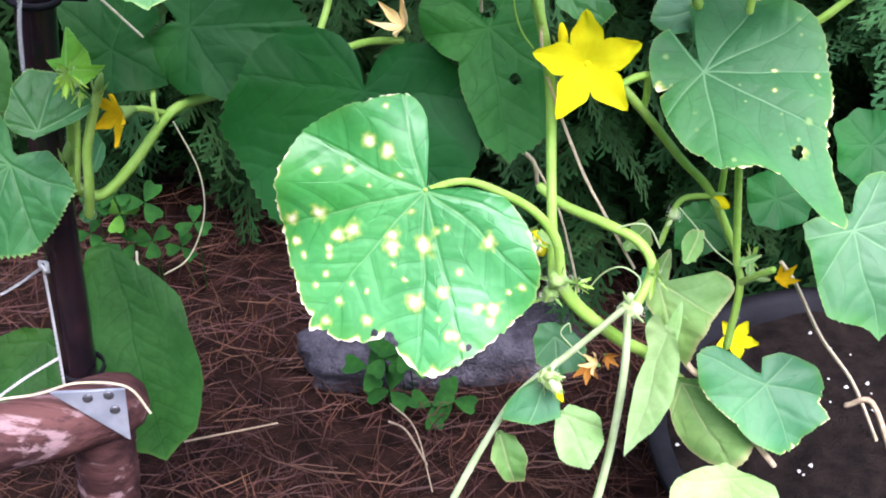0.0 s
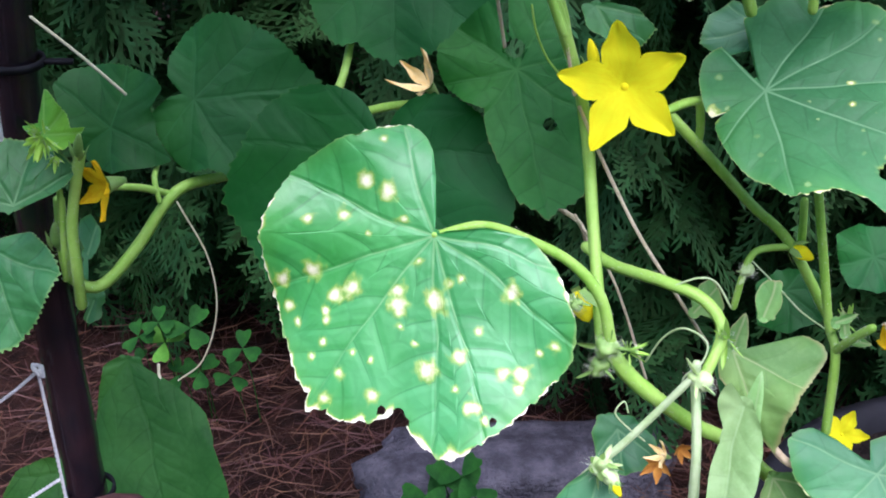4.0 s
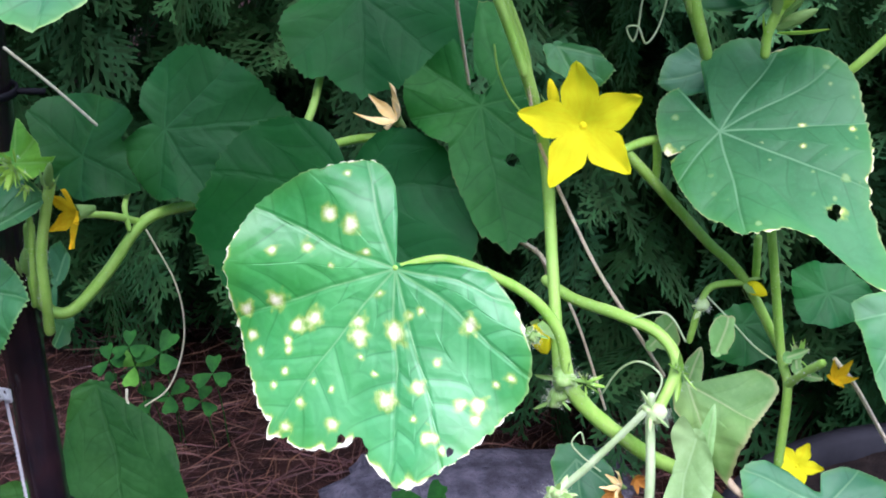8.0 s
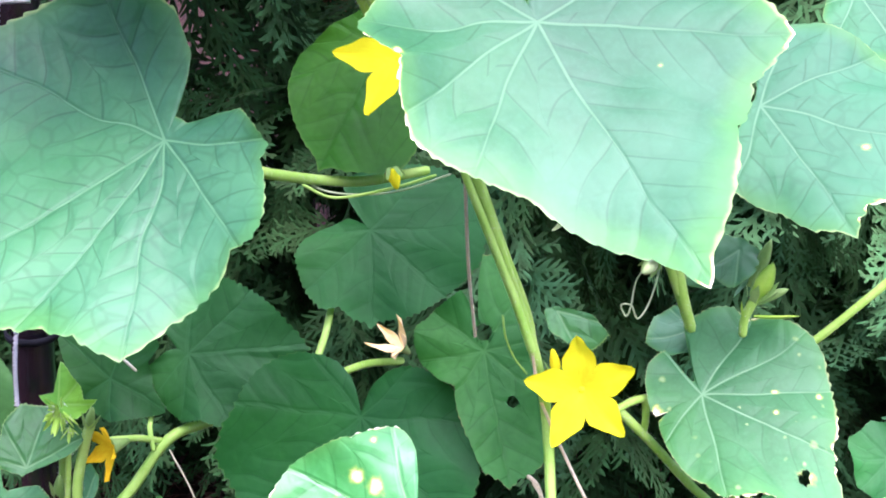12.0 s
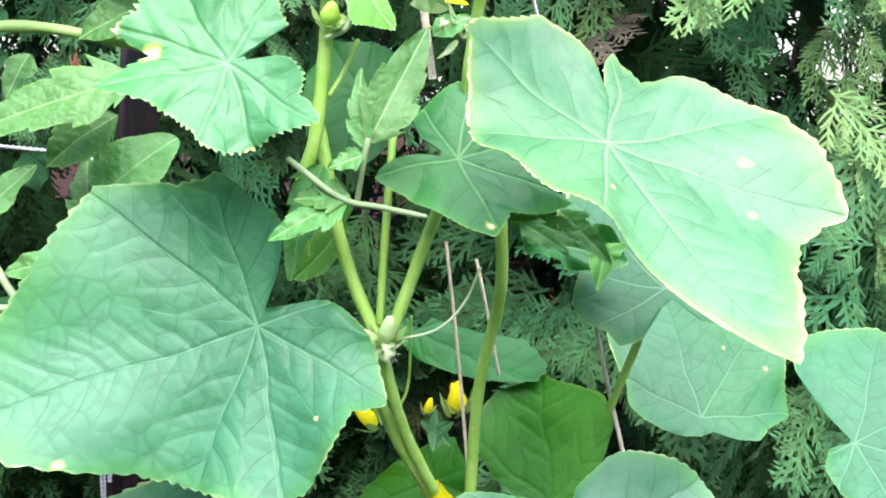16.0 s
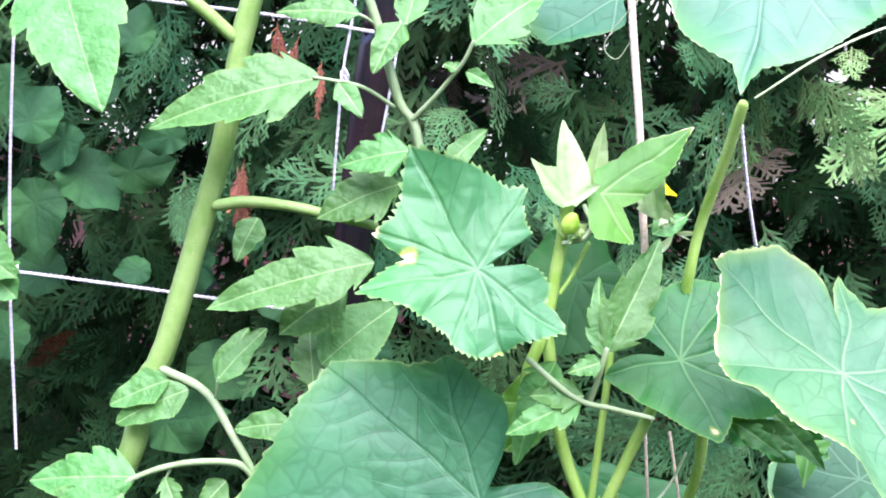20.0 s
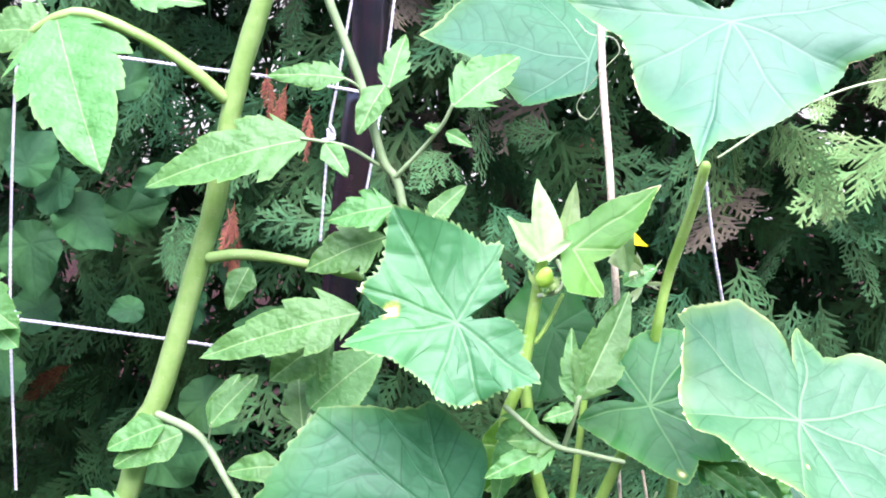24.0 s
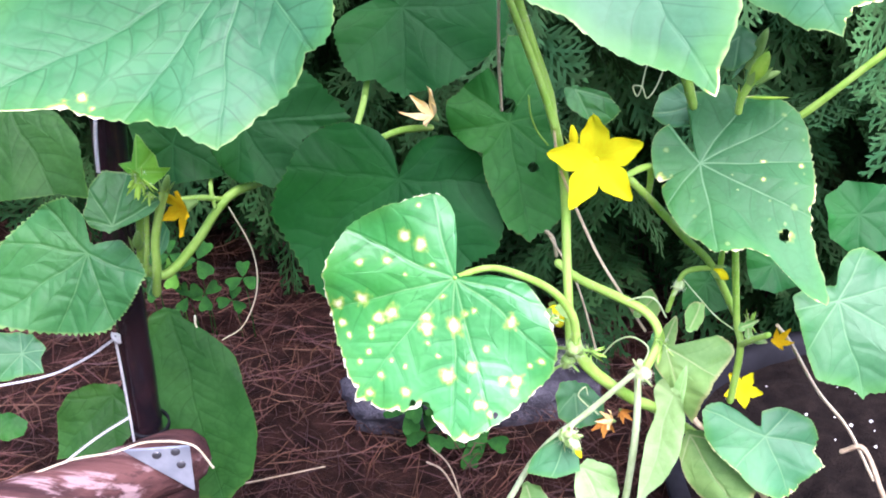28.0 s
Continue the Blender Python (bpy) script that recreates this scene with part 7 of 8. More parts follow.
leaflet(tomato, (-0.139, 0.555, 0.776), (-0.148, 0.55, 0.819), 0.023, (0, -0.8, 0.6), 3, 0.1)
leaflet(tomato, (-0.136, 0.557, 0.789), (-0.106, 0.56, 0.833), 0.042, (0, -0.8, 0.6), 0, 0.1)
leaflet(tomato, (-0.187, 0.535, 0.78), (-0.172, 0.53, 0.817), 0.019, (0, -0.8, 0.6), 0, 0.1)
leaflet(tomato, (-0.147, 0.54, 0.76), (-0.178, 0.535, 0.756), 0.019, (0, -0.8, 0.6), 0, 0.1)
leaflet(tomato, (-0.207, 0.548, 0.769), (-0.244, 0.53, 0.754), 0.025, (0, -0.8, 0.6), 0, 0.1)
leaflet(tomato, (0.014, 0.48, 0.836), (0.042, 0.485, 0.893), 0.026, (0.3, -0.85, 0.4), 3, 0.1)
leaflet(tomato, (0.013, 0.48, 0.834), (0.002, 0.485, 0.871), 0.014, (-0.3, -0.85, 0.4), 3, 0.1)
leaflet(tomato, (0.013, 0.48, 0.831), (-0.002, 0.48, 0.823), 0.011, (0, -0.8, 0.6), 3, 0.1)
leaflet(tomato, (0.005, 0.486, 0.81), (-0.028, 0.48, 0.79), 0.020, (0, -0.8, 0.6), 3, 0.1)
leaflet(tomato, (0.006, 0.486, 0.812), (-0.019, 0.48, 0.814), 0.017, (0, -0.8, 0.6), 3, 0.1)
leaflet(tomato, (-0.009, 0.5, 0.823), (-0.031, 0.49, 0.771), 0.028, (-0.5, -0.8, 0.2), 3, 0.1)
leaflet(tomato, (0.074, 0.51, 0.8), (0.116, 0.5, 0.798), 0.018, (0, -0.8, 0.6), 3, 0.1)
leaflet(tomato, (0.095, 0.515, 0.805), (0.119, 0.51, 0.78), 0.015, (0, -0.8, 0.6), 3, 0.1)
leaflet(tomato, (0.078, 0.505, 0.801), (0.101, 0.5, 0.788), 0.013, (0, -0.8, 0.6), 3, 0.1)
leaflet(tomato, (0.031, 0.56, 0.877), (0.044, 0.555, 0.894), 0.015, (0, -0.8, 0.6), 0, 0.1)
leaflet(tomato, (-0.188, 0.6, 0.857), (-0.194, 0.6, 0.829), 0.020, (0, -0.8, 0.6), 0, 0.1)
leaflet(tomato, (-0.326, 0.55, 0.823), (-0.304, 0.545, 0.809), 0.031, (0, -0.8, 0.6), 3, 0.1)
leaflet(tomato, (-0.343, 0.55, 0.841), (-0.303, 0.545, 0.819), 0.038, (0, -0.8, 0.6), 3, 0.1)
leaflet(tomato, (-0.226, 0.525, 0.725), (-0.287, 0.51, 0.726), 0.035, (0, -0.8, 0.6), 3, 0.1)
leaflet(tomato, (-0.238, 0.52, 0.713), (-0.289, 0.505, 0.682), 0.035, (0, -0.8, 0.6), 3, 0.1)
leaflet(tomato, (-0.231, 0.52, 0.717), (-0.259, 0.51, 0.676), 0.022, (0, -0.8, 0.6), 3, 0.1)
leaflet(tomato, (-0.212, 0.53, 0.725), (-0.196, 0.525, 0.698), 0.013, (0, -0.8, 0.6), 3, 0.1)
leaflet(tomato, (-0.218, 0.548, 0.773), (-0.249, 0.535, 0.761), 0.023, (0, -0.8, 0.6), 0, 0.1)
leaflet(tomato, (-0.189, 0.545, 0.777), (-0.183, 0.54, 0.811), 0.018, (0, -0.8, 0.6), 0, 0.1)
leaflet(tomato, (-0.181, 0.54, 0.723), (-0.191, 0.54, 0.703), 0.018, (0, -0.8, 0.6), 0, 0.1)
leaflet(tomato, (-0.235, 0.555, 0.665), (-0.263, 0.55, 0.676), 0.015, (0, -0.8, 0.6), 3, 0.1)
leaflet(tomato, (-0.23, 0.555, 0.662), (-0.238, 0.55, 0.695), 0.017, (0, -0.8, 0.6), 3, 0.1)
leaflet(tomato, (-0.232, 0.555, 0.658), (-0.22, 0.55, 0.683), 0.014, (0, -0.8, 0.6), 3, 0.1)
leaflet(tomato, (-0.235, 0.555, 0.656), (-0.277, 0.55, 0.635), 0.016, (0, -0.8, 0.6), 3, 0.1)
leaflet(tomato, (-0.241, 0.555, 0.647), (-0.247, 0.55, 0.63), 0.010, (0, -0.8, 0.6), 3, 0.1)
leaflet(tomato, (-0.236, 0.555, 0.651), (-0.226, 0.55, 0.63), 0.012, (0, -0.8, 0.6), 3, 0.1)
leaflet(tomato, (-0.209, 0.555, 0.657), (-0.205, 0.55, 0.634), 0.012, (0, -0.8, 0.6), 3, 0.1)
leaflet(tomato, (-0.278, 0.555, 0.633), (-0.312, 0.55, 0.617), 0.021, (0, -0.8, 0.6), 3, 0.1)
leaflet(tomato, (-0.278, 0.555, 0.625), (-0.268, 0.55, 0.595), 0.018, (0, -0.8, 0.6), 3, 0.1)
leaflet(tomato, (-0.281, 0.555, 0.617), (-0.294, 0.55, 0.585), 0.022, (0, -0.8, 0.6), 3, 0.1)
leaflet(tomato, (-0.276, 0.555, 0.614), (-0.241, 0.55, 0.597), 0.022, (0, -0.8, 0.6), 3, 0.1)
leaflet(tomato, (-0.283, 0.555, 0.658), (-0.308, 0.55, 0.662), 0.018, (0, -0.8, 0.6), 3, 0.1)
tube(tomato, "branch", [(-0.272, 0.550, 0.693), (-0.261, 0.555, 0.663), (-0.235, 0.555, 0.658), (-0.209, 0.555, 0.659)], 0.00096, 0.00096, stem_grey, "")
tube(tomato, "branch", [(-0.241, 0.550, 0.716), (-0.268, 0.555, 0.663), (-0.283, 0.560, 0.622), (-0.294, 0.565, 0.565)], 0.00132, 0.00132, stem_grey, "")
tube(tomato, "branch", [(-0.276, 0.560, 0.579), (-0.274, 0.565, 0.538), (-0.275, 0.570, 0.494), (-0.284, 0.575, 0.447)], 0.0018, 0.0018, stem_grey, "")
# trellis: pole, netting, strings
tube(trellis_pole, "shaft", [(-0.133, 0.634, 1.057), (-0.130, 0.634, 0.969), (-0.136, 0.634, 0.907), (-0.164, 0.634, 0.442), (-0.169, 0.634, 0.328), (-0.169, 0.634, 0.220), (-0.169, 0.634, 0.154), (-0.174, 0.634, 0.111)], 0.01152, 0.01152, pole_black, "")
tube(netting, "string", [(-0.333, 0.600, 0.995), (-0.337, 0.600, 0.928), (-0.339, 0.600, 0.816), (-0.335, 0.600, 0.698)], 0.00086, 0.00086, string_white, "")
tube(netting, "string", [(-0.311, 0.600, 0.977), (-0.241, 0.600, 0.973), (-0.180, 0.600, 0.970), (-0.129, 0.610, 0.965)], 0.00094, 0.00094, string_white, "")
tube(netting, "string", [(-0.365, 0.600, 0.810), (-0.337, 0.600, 0.810), (-0.244, 0.600, 0.808), (-0.155, 0.600, 0.805)], 0.00094, 0.00094, string_white, "")
tube(netting, "string", [(-0.155, 0.600, 0.805), (-0.156, 0.600, 0.787)], 0.00078, 0.00078, string_white, "")
tube(netting, "string", [(-0.135, 0.608, 1.027), (-0.142, 0.608, 0.969), (-0.145, 0.606, 0.940), (-0.147, 0.606, 0.876)], 0.00078, 0.00078, string_white, "")
tube(netting, "string", [(-0.111, 0.608, 1.028), (-0.116, 0.608, 0.955), (-0.121, 0.606, 0.909)], 0.00078, 0.00078, string_white, "")
tube(netting, "string", [(-0.345, 0.600, 0.496), (-0.270, 0.600, 0.495), (-0.205, 0.610, 0.485), (-0.157, 0.615, 0.477)], 0.00094, 0.00094, string_white, "")
tube(netting, "string", [(-0.325, 0.600, 0.636), (-0.270, 0.600, 0.634), (-0.230, 0.600, 0.634)], 0.00094, 0.00094, string_white, "")
tube(netting, "string", [(-0.160, 0.610, 0.625), (-0.160, 0.610, 0.610), (-0.160, 0.612, 0.590)], 0.0007, 0.0007, string_white, "")
tube(netting, "string", [(-0.158, 0.610, 0.625), (-0.159, 0.612, 0.590)], 0.0007, 0.0007, string_white, "")
tube(netting, "string", [(-0.157, 0.612, 0.672), (-0.155, 0.612, 0.639), (-0.156, 0.612, 0.611)], 0.00125, 0.00125, string_white, "")
tube(netting, "string", [(-0.147, 0.612, 0.671), (-0.136, 0.612, 0.656), (-0.134, 0.612, 0.640), (-0.139, 0.612, 0.630)], 0.00101, 0.00101, string_white, "")
tube(netting, "string", [(-0.195, 0.612, 0.627), (-0.157, 0.611, 0.629), (-0.137, 0.612, 0.630)], 0.00133, 0.00133, string_white, "")
tube(netting, "string", [(-0.152, 0.610, 0.633), (-0.155, 0.611, 0.615)], 0.00101, 0.00101, string_white, "")
tube(netting, "string", [(-0.160, 0.612, 0.470), (-0.166, 0.612, 0.433), (-0.168, 0.612, 0.404)], 0.00117, 0.00117, string_white, "")
tube(netting, "string", [(-0.283, 0.620, 0.209), (-0.233, 0.618, 0.226), (-0.202, 0.618, 0.244), (-0.178, 0.620, 0.263)], 0.00094, 0.00094, string_white, "")
tube(netting, "string", [(-0.178, 0.620, 0.264), (-0.177, 0.620, 0.231), (-0.176, 0.620, 0.164)], 0.00094, 0.00094, string_white, "")
tube(netting, "string", [(-0.226, 0.600, 0.156), (-0.201, 0.610, 0.175), (-0.177, 0.620, 0.189)], 0.00101, 0.00101, string_white, "")
knot(netting, (-0.144, 0.604, 0.940))
knot(netting, (-0.155, 0.599, 0.805))
knot(netting, (-0.336, 0.599, 0.812))
knot(netting, (-0.154, 0.610, 0.630))
knot(netting, (-0.177, 0.618, 0.265))
knot(netting, (-0.231, 0.599, 0.635))
loose_string(None, "twine", [(0.003, 0.575, 1.040), (0.009, 0.575, 0.988), (0.018, 0.572, 0.935), (0.023, 0.570, 0.899), (0.030, 0.570, 0.856)], 0.00216, 0.00216, twine_tan, "")
loose_string(None, "twine", [(0.066, 0.556, 0.944), (0.075, 0.562, 0.904), (0.085, 0.575, 0.869)], 0.00086, 0.00086, string_white, "")
loose_string(None, "twine", [(0.038, 0.585, 0.772), (0.046, 0.587, 0.714), (0.056, 0.590, 0.630)], 0.00099, 0.00099, twine_tan, "")
loose_string(None, "twine", [(0.053, 0.600, 0.760), (0.059, 0.600, 0.736), (0.068, 0.600, 0.697)], 0.0009, 0.0009, twine_tan, "")
loose_string(None, "twine", [(0.115, 0.605, 0.738), (0.126, 0.605, 0.695), (0.137, 0.605, 0.656)], 0.00126, 0.00126, twine_tan, "")
loose_string(None, "twine", [(0.079, 0.575, 0.588), (0.082, 0.610, 0.503), (0.086, 0.640, 0.447)], 0.00099, 0.00099, twine_tan, "")
loose_string(None, "twine", [(0.078, 0.580, 0.587), (0.095, 0.592, 0.529), (0.114, 0.598, 0.473), (0.121, 0.600, 0.436)], 0.00117, 0.00117, twine_tan, "")
loose_string(None, "twine", [(0.123, 0.590, 0.434), (0.135, 0.597, 0.404), (0.152, 0.600, 0.368), (0.169, 0.605, 0.338), (0.192, 0.620, 0.295)], 0.00099, 0.00099, twine_tan, "")
loose_string(None, "twine", [(0.114, 0.650, 0.357), (0.125, 0.650, 0.348), (0.130, 0.660, 0.326)], 0.00144, 0.00144, twine_tan, "")
loose_string(None, "twine", [(0.273, 0.600, 0.321), (0.285, 0.600, 0.306), (0.311, 0.605, 0.264), (0.341, 0.610, 0.226), (0.371, 0.615, 0.174)], 0.00126, 0.00126, twine_tan, "")
loose_string(None, "twine", [(0.122, 0.620, 0.367), (0.143, 0.630, 0.325), (0.163, 0.640, 0.260)], 0.00081, 0.00081, twine_tan, "")
loose_string(None, "twine", [(0.216, 0.565, 0.277), (0.225, 0.560, 0.267), (0.238, 0.555, 0.261), (0.254, 0.545, 0.244), (0.276, 0.530, 0.225)], 0.0021, 0.0021, straw_tan, "")
loose_string(None, "twine", [(0.329, 0.580, 0.232), (0.341, 0.575, 0.240), (0.354, 0.560, 0.217), (0.362, 0.560, 0.201)], 0.0018, 0.0018, straw_tan, "")
# shrub leaves behind the tomato, dimmed in their base colour
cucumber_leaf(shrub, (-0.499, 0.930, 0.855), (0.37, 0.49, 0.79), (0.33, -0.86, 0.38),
              (41, 37, 33, 31, 30, 27, 25, 24, 23, 22, 21, 20, 21, 19, 18, 18, 19, 18, 18, 18, 19, 19, 19, 20, 21, 20, 21, 22, 23, 23, 24, 26, 29, 30, 32, 36), shrub_dimmed, "", 0.01, -0.6, 0.006)
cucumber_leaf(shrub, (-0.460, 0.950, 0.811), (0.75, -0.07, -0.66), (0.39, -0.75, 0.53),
              (47, 42, 37, 35, 34, 32, 29, 28, 28, 27, 26, 25, 26, 25, 23, 23, 23, 22, 21, 21, 22, 21, 21, 22, 24, 23, 24, 25, 27, 27, 28, 31, 34, 35, 37, 41), shrub_dimmed, "", 0.01, -0.6, 0.006)
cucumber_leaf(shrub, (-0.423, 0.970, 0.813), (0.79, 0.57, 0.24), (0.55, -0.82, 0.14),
              (42, 37, 33, 30, 29, 26, 24, 23, 23, 21, 20, 20, 21, 20, 19, 19, 19, 18, 18, 18, 19, 19, 19, 19, 20, 20, 20, 21, 23, 23, 25, 27, 30, 31, 33, 37), shrub_dimmed, "", 0.01, -0.6, 0.006)
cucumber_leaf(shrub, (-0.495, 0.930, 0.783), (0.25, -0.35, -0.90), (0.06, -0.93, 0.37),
              (49, 43, 40, 38, 37, 33, 31, 30, 29, 27, 26, 25, 25, 23, 22, 23, 23, 23, 23, 23, 25, 25, 25, 27, 28, 27, 28, 29, 30, 30, 31, 34, 35, 36, 39, 44), shrub_dimmed, "", 0.01, -0.6, 0.006)
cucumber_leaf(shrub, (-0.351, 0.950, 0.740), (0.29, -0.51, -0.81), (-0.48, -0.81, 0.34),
              (31, 29, 28, 28, 29, 27, 25, 25, 21, 20, 19, 16, 15, 14, 14, 14, 14, 14, 14, 15, 18, 19, 21, 24, 25, 25, 26, 24, 23, 23, 23, 23, 23, 24, 25, 28), shrub_dimmed, "", 0.01, -0.6, 0.006)
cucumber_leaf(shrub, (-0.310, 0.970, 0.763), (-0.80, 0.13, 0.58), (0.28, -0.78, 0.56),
              (28, 25, 22, 20, 20, 18, 17, 16, 16, 15, 14, 14, 14, 14, 13, 13, 13, 13, 12, 12, 13, 13, 13, 13, 14, 14, 14, 15, 16, 16, 17, 19, 21, 21, 23, 25), shrub_dimmed, "", 0.01, -0.6, 0.006)
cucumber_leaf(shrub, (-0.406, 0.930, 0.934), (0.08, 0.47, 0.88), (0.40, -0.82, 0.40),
              (33, 29, 25, 23, 22, 20, 18, 17, 17, 16, 16, 15, 16, 15, 15, 14, 15, 14, 14, 14, 15, 14, 14, 15, 16, 15, 15, 16, 18, 18, 19, 20, 23, 24, 26, 29), shrub_dimmed, "", 0.01, -0.6, 0.006)
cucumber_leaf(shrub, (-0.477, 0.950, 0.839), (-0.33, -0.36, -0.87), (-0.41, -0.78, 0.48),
              (32, 29, 28, 28, 28, 30, 29, 29, 30, 28, 26, 25, 21, 19, 17, 17, 15, 15, 15, 15, 16, 18, 19, 21, 24, 29, 30, 34, 33, 32, 33, 31, 30, 29, 30, 31), shrub_dimmed, "", 0.01, -0.6, 0.006)
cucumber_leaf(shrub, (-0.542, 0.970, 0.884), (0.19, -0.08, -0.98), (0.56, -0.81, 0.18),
              (36, 32, 29, 27, 26, 24, 22, 21, 21, 20, 19, 19, 19, 18, 17, 17, 17, 17, 16, 16, 17, 16, 16, 17, 18, 18, 18, 19, 21, 21, 22, 24, 26, 27, 29, 32), shrub_dimmed, "", 0.01, -0.6, 0.006)
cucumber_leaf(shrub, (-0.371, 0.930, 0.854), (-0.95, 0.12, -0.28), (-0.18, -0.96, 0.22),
              (35, 29, 25, 23, 22, 19, 17, 16, 16, 16, 15, 15, 16, 16, 16, 15, 16, 15, 15, 15, 15, 14, 14, 14, 15, 14, 14, 15, 16, 18, 19, 20, 23, 25, 27, 31), shrub_dimmed, "", 0.01, -0.6, 0.006)
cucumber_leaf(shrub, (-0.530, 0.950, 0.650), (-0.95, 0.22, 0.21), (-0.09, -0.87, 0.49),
              (53, 45, 38, 35, 31, 27, 25, 23, 23, 21, 20, 20, 21, 21, 21, 21, 22, 22, 21, 22, 22, 21, 20, 21, 21, 20, 20, 21, 23, 24, 25, 27, 31, 35, 39, 45), shrub_dimmed, "", 0.01, -0.6, 0.006)
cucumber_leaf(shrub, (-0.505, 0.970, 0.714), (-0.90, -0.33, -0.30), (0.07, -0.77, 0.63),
              (42, 36, 32, 30, 29, 28, 27, 25, 25, 26, 24, 24, 24, 23, 21, 20, 20, 19, 18, 18, 19, 19, 19, 20, 21, 23, 24, 25, 27, 29, 30, 32, 34, 34, 36, 39), shrub_dimmed, "", 0.01, -0.6, 0.006)
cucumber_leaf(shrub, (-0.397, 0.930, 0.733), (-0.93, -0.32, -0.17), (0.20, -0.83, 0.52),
              (23, 20, 18, 17, 16, 15, 14, 13, 13, 13, 12, 12, 12, 12, 11, 11, 11, 11, 10, 10, 11, 11, 11, 11, 12, 12, 12, 13, 14, 14, 15, 16, 17, 18, 19, 21), shrub_dimmed, "", 0.01, -0.6, 0.006)
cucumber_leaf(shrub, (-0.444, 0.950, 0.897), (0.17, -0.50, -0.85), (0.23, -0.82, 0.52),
              (34, 30, 27, 26, 24, 22, 20, 19, 19, 17, 17, 17, 17, 16, 16, 16, 17, 16, 16, 17, 17, 17, 17, 17, 18, 17, 17, 18, 19, 19, 20, 21, 24, 25, 27, 30), shrub_dimmed, "", 0.01, -0.6, 0.006)
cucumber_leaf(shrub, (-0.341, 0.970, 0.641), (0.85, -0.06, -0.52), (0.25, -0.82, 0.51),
              (49, 44, 39, 36, 35, 32, 29, 28, 28, 26, 25, 24, 25, 24, 23, 23, 23, 22, 22, 23, 23, 23, 23, 24, 25, 24, 24, 25, 27, 27, 28, 31, 34, 35, 38, 42), shrub_dimmed, "", 0.01, -0.6, 0.006)
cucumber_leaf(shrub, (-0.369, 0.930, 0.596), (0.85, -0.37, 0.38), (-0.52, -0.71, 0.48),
              (70, 61, 50, 44, 40, 37, 34, 32, 31, 32, 34, 36, 37, 41, 48, 47, 46, 46, 39, 36, 33, 29, 27, 26, 25, 26, 26, 27, 28, 31, 35, 40, 45, 53, 58, 62), shrub_dimmed, "", 0.01, -0.6, 0.006)
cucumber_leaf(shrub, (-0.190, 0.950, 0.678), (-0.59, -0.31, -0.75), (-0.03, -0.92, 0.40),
              (39, 34, 31, 29, 28, 26, 24, 23, 23, 22, 21, 21, 21, 20, 19, 19, 19, 18, 17, 18, 18, 18, 18, 19, 20, 20, 21, 22, 24, 24, 25, 27, 30, 31, 33, 36), shrub_dimmed, "", 0.01, -0.6, 0.006)
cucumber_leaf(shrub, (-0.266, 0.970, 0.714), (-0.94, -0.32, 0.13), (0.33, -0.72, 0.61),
              (48, 42, 38, 36, 35, 32, 29, 28, 28, 26, 25, 24, 25, 23, 22, 22, 23, 22, 22, 22, 24, 23, 24, 25, 27, 26, 27, 28, 29, 29, 31, 33, 35, 37, 39, 44), shrub_dimmed, "", 0.01, -0.6, 0.006)
# straws and dry stalks
loose_string(None, "twine", [(-0.228, 0.560, 0.186), (-0.200, 0.565, 0.197), (-0.173, 0.570, 0.201), (-0.149, 0.575, 0.208), (-0.118, 0.575, 0.208), (-0.103, 0.572, 0.190)], 0.00089, 0.00089, twine_tan, "")
straw([(-0.127, 0.725, 0.020), (-0.089, 0.727, 0.032), (-0.051, 0.729, 0.044)], 0.00091)
straw([(0.037, 0.767, 0.020), (0.053, 0.744, 0.032), (0.072, 0.695, 0.044)], 0.00104)
straw([(0.036, 0.790, 0.020), (0.060, 0.747, 0.032), (0.078, 0.666, 0.044)], 0.00084)
straw([(-0.188, 0.824, 0.020), (-0.161, 0.781, 0.032), (-0.141, 0.740, 0.044)], 0.00065)
# pole ties
def pole_tie(place, turn):
    bm = bmesh.new()
    n = 24
    for k in range(n):
        a = 2 * math.pi * k / n
        for r, z in ((0.0136, -0.002), (0.0152, -0.002), (0.0152, 0.002), (0.0136, 0.002)):
            bm.verts.new((r * math.cos(a), r * math.sin(a), z))
    bm.verts.ensure_lookup_table()
    for k in range(n):
        for j in range(4):
            a, b = k * 4 + j, k * 4 + (j + 1) % 4
            c, d = ((k + 1) % n) * 4 + (j + 1) % 4, ((k + 1) % n) * 4 + j
            bm.faces.new([bm.verts[q] for q in (a, b, c, d)])
    bmesh.ops.create_cube(bm, size=1.0, matrix=pose(0.021, 0, 0) @ Matrix.Diagonal((0.016, 0.004, 0.0022, 1)))
    bmesh.ops.recalc_face_normals(bm, faces=bm.faces)
    me = bpy.data.meshes.new("tie")
    bm.to_mesh(me)
    bm.free()
    ob = link("tie", me, plastic_black, None, "black plastic cable tie")
    ob.matrix_basis = pose(*place, 4, 3, turn)
    under(ob, trellis_pole)


pole_tie((-0.164, 0.634, 0.440), 10)
pole_tie((-0.167, 0.634, 0.171), -30)


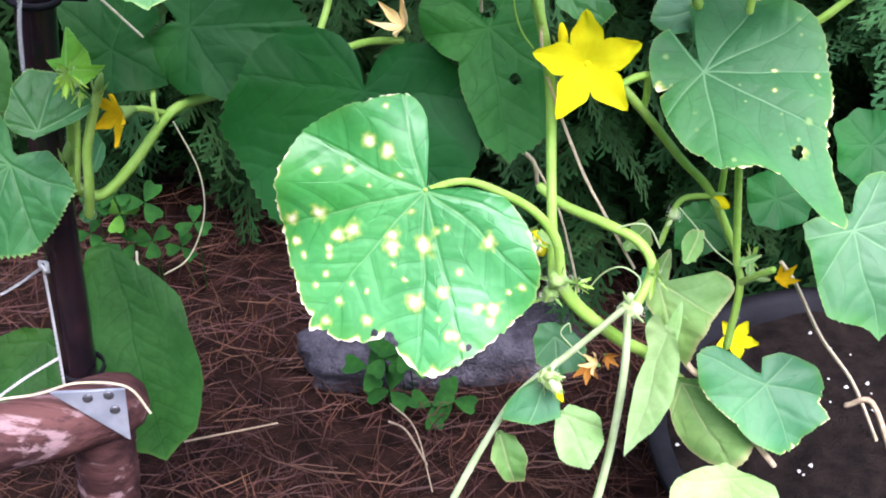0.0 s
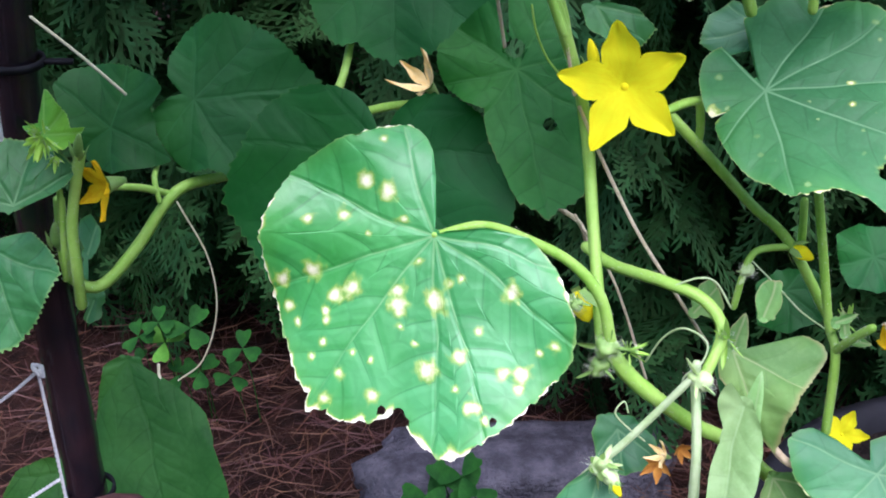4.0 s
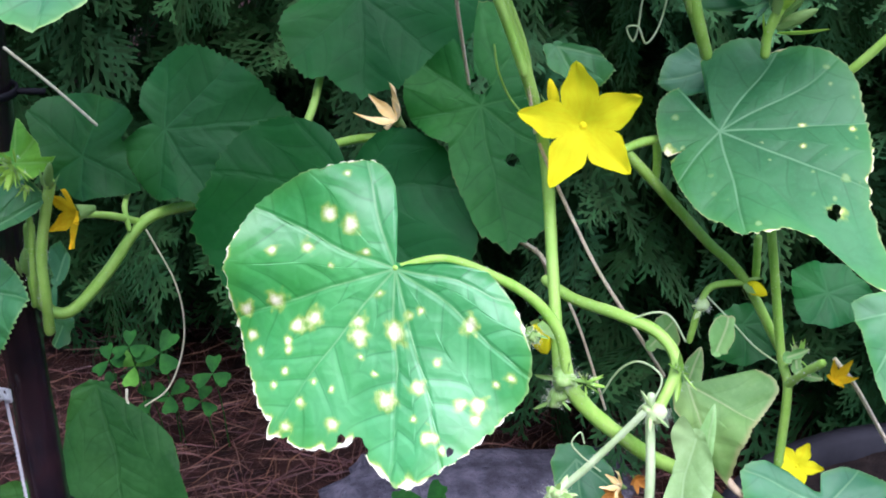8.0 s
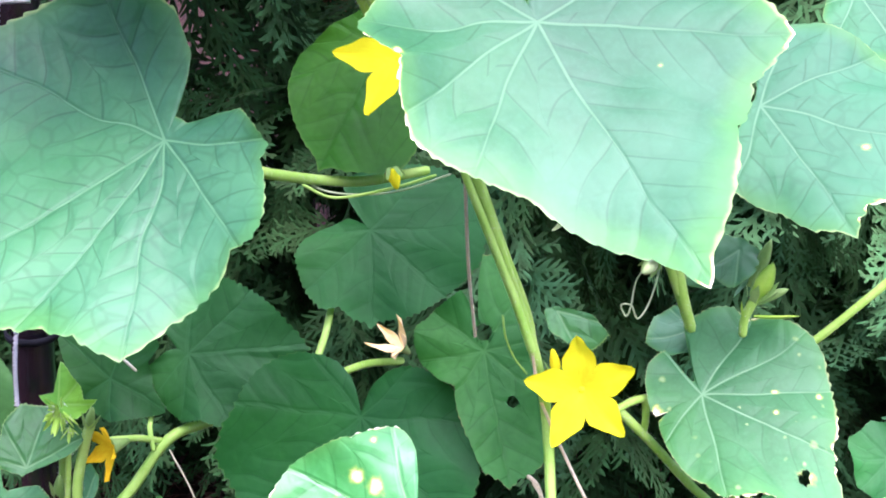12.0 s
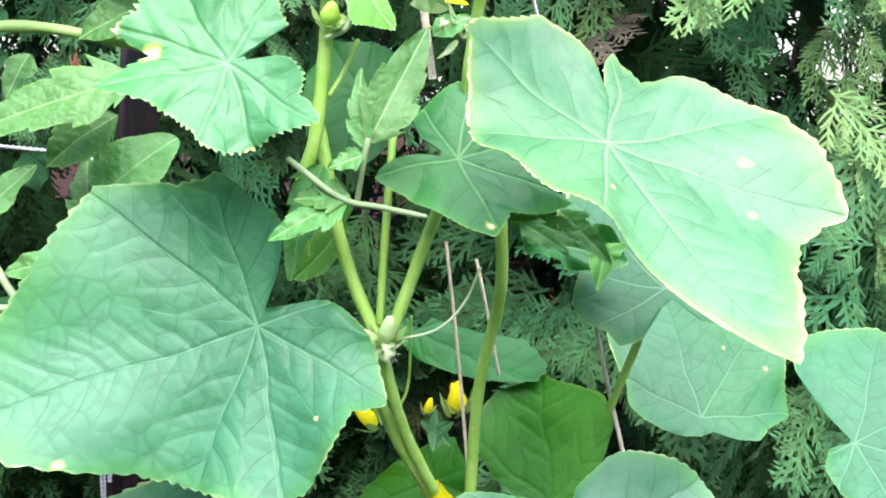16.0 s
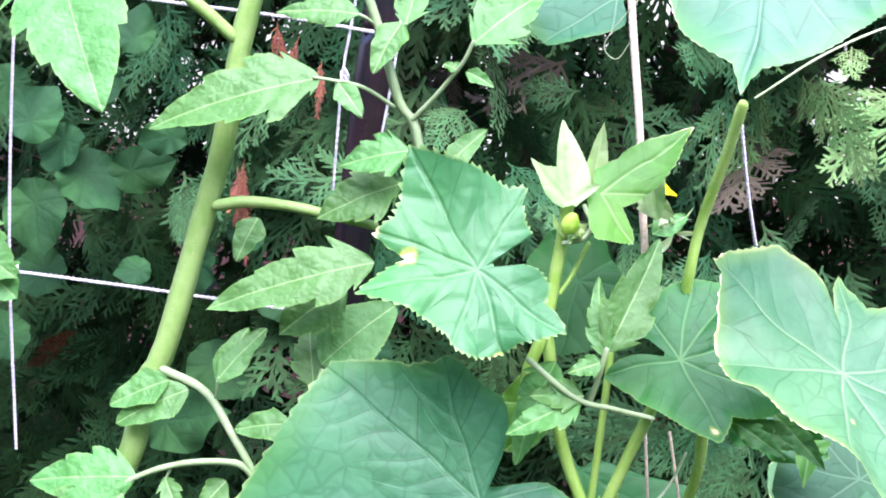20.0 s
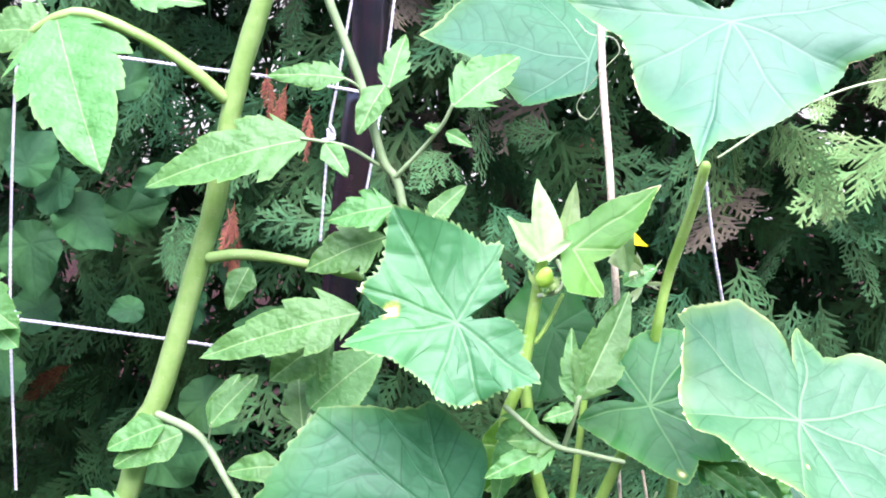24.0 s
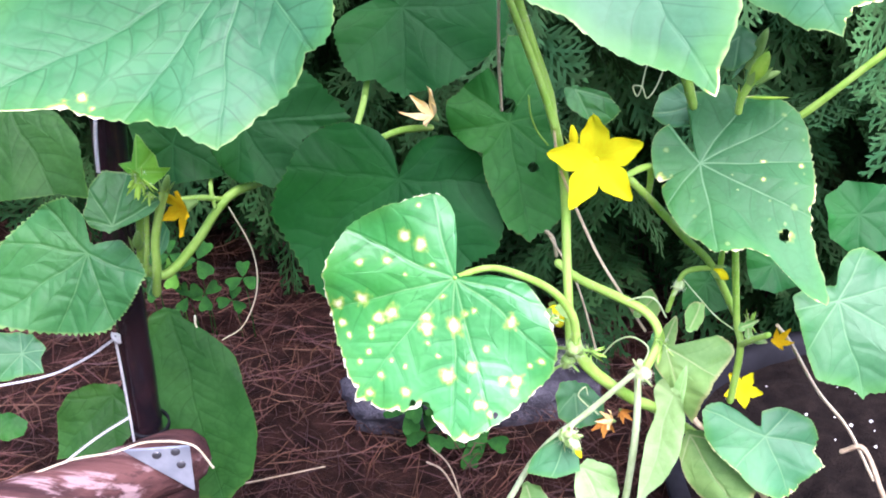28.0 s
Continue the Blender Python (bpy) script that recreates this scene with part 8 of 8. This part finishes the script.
# ---- wooden frame at the pole's foot ----
def rough_log(name, a, b, r, parent, mat):
    a, b = Vector(a), Vector(b)
    pts = [a.lerp(b, k / 5) + Vector((noise.noise((k, a.x * 9, 1)), noise.noise((k, a.z * 9, 2)), noise.noise((k, 3, a.y * 9)))) * 0.0025 for k in range(6)]
    me, origin = tube_mesh(name, pts, r, r * 0.97, 20, 8, 0.0, 0.02)
    for v in me.vertices:
        v.co += Vector((noise.noise(v.co * 60), noise.noise(v.co * 60 + Vector((5, 0, 0))), 0)) * 0.0012
    ob = link(name, me, mat)
    ob.location = origin
    return under(ob, parent)


wooden_frame = holder("wooden_frame", (-0.15, 0.603, 0.0), "weathered reddish-brown round timber frame with metal corner plate", "frame")
rough_log("rail", (-0.138, 0.606, 0.164), (-0.37, 0.46, 0.168), 0.023, wooden_frame, wood_rail)
rough_log("post", (-0.148, 0.607, 0.146), (-0.152, 0.607, -0.03), 0.021, wooden_frame, wood_post)


def corner_plate():
    a, b, c = (Vector(q) for q in ((-0.168, 0.574, 0.200), (-0.1225, 0.585, 0.198), (-0.1215, 0.582, 0.156)))
    n = (b - a).cross(c - a).normalized()
    if n.y > 0:
        n = -n
    bm = bmesh.new()
    vs = [bm.verts.new(q + n * 0.001) for q in (a, b, c)] + [bm.verts.new(q - n * 0.001) for q in (a, b, c)]
    bm.faces.new(vs[:3]), bm.faces.new(vs[5:2:-1])
    for i in range(3):
        j = (i + 1) % 3
        bm.faces.new((vs[i], vs[i + 3], vs[j + 3], vs[j]))
    bmesh.ops.recalc_face_normals(bm, faces=bm.faces)
    bmesh.ops.bevel(bm, geom=bm.edges[:], offset=0.0006, segments=2, affect="EDGES")
    me = bpy.data.meshes.new("corner_plate")
    bm.to_mesh(me)
    bm.free()
    plate = link("corner_plate", me, metal_zinc, None, "dull grey zinc corner plate", smooth=False)
    under(plate, wooden_frame)
    for w in ((0.5, 0.36, 0.14), (0.16, 0.46, 0.38), (0.22, 0.68, 0.1)):
        p = a * w[0] + b * w[1] + c * w[2] + n * 0.0012
        bm = bmesh.new()
        bmesh.ops.create_uvsphere(bm, u_segments=12, v_segments=8, radius=0.0034)
        for v in bm.verts:
            v.co.z *= 0.4
        me = bpy.data.meshes.new("screw")
        bm.to_mesh(me)
        bm.free()
        s = link("screw", me, screw_dark)
        s.matrix_basis = frame_of(p, (1, 0, 0), n)
        under(s, plate)


corner_plate()


# ---- planting tub with dark soil ----
def tub(place, r, h):
    top = holder("planting_tub", place, "black plastic planting tub filled with dark potting soil", "planter")
    prof = [(r * 0.80, 0), (r * 0.97, h * 0.9), (r * 1.03, h * 0.9), (r * 1.04, h), (r * 0.99, h * 1.005), (r * 0.955, h * 0.98), (r * 0.94, h * 0.8), (r * 0.78, 0.01)]
    n = 64
    verts = [(q * math.cos(6.2832 * k / n), q * math.sin(6.2832 * k / n), z) for q, z in prof for k in range(n)]
    faces = [(i * n + k, i * n + (k + 1) % n, (i + 1) * n + (k + 1) % n, (i + 1) * n + k) for i in range(len(prof) - 1) for k in range(n)]
    ob = link("shell", pydata("shell", verts, faces), plastic_black)
    ob.location = place
    under(ob, top)
    rr = r * 0.95
    verts, faces = [(0, 0, h * 0.86)], []
    rings = 22
    for i in range(1, rings + 1):
        for k in range(n):
            q = rr * i / rings
            x, y = q * math.cos(6.2832 * k / n), q * math.sin(6.2832 * k / n)
            verts.append((x, y, h * 0.86 + 0.007 * noise.noise((x * 22, y * 22, 1)) + 0.005 * noise.noise((x * 70, y * 70, 2))))
    faces += [(0, 1 + k, 1 + (k + 1) % n) for k in range(n)]
    faces += [(1 + i * n + k, 1 + (i + 1) * n + k, 1 + (i + 1) * n + (k + 1) % n, 1 + i * n + (k + 1) % n) for i in range(rings - 1) for k in range(n)]
    ob = link("soil", pydata("soil", verts, faces), soil_dark, None, "dark crumbly potting soil")
    ob.location = place
    under(ob, top)
    rng = random.Random(3)
    verts, faces = [], []
    for _ in range(80):
        q, a = rr * math.sqrt(rng.random()) * 0.97, rng.uniform(0, 6.28)
        x, y = q * math.cos(a), q * math.sin(a)
        c = Vector((x, y, h * 0.86 + 0.007 * noise.noise((x * 22, y * 22, 1)) + 0.005 * noise.noise((x * 70, y * 70, 2)) + 0.0012))
        s = rng.uniform(0.0006, 0.0022)
        b = len(verts)
        verts += [c + Vector(d) * s * rng.uniform(0.7, 1.3) for d in ((1, 0, 0), (-1, 0, 0), (0, 1, 0), (0, -1, 0), (0, 0, 1), (0, 0, -1))]
        faces += [(b + i, b + j, b + k) for i, j, k in ((0, 2, 4), (2, 1, 4), (1, 3, 4), (3, 0, 4), (2, 0, 5), (1, 2, 5), (3, 1, 5), (0, 3, 5))]
    ob = link("perlite", pydata("perlite", verts, faces), perlite_white, None, "white perlite crumbs", smooth=False)
    ob["kind"] = "stuff"
    ob.location = place
    under(ob, top)


tub((0.43, 0.68, 0.0), 0.19, 0.115)
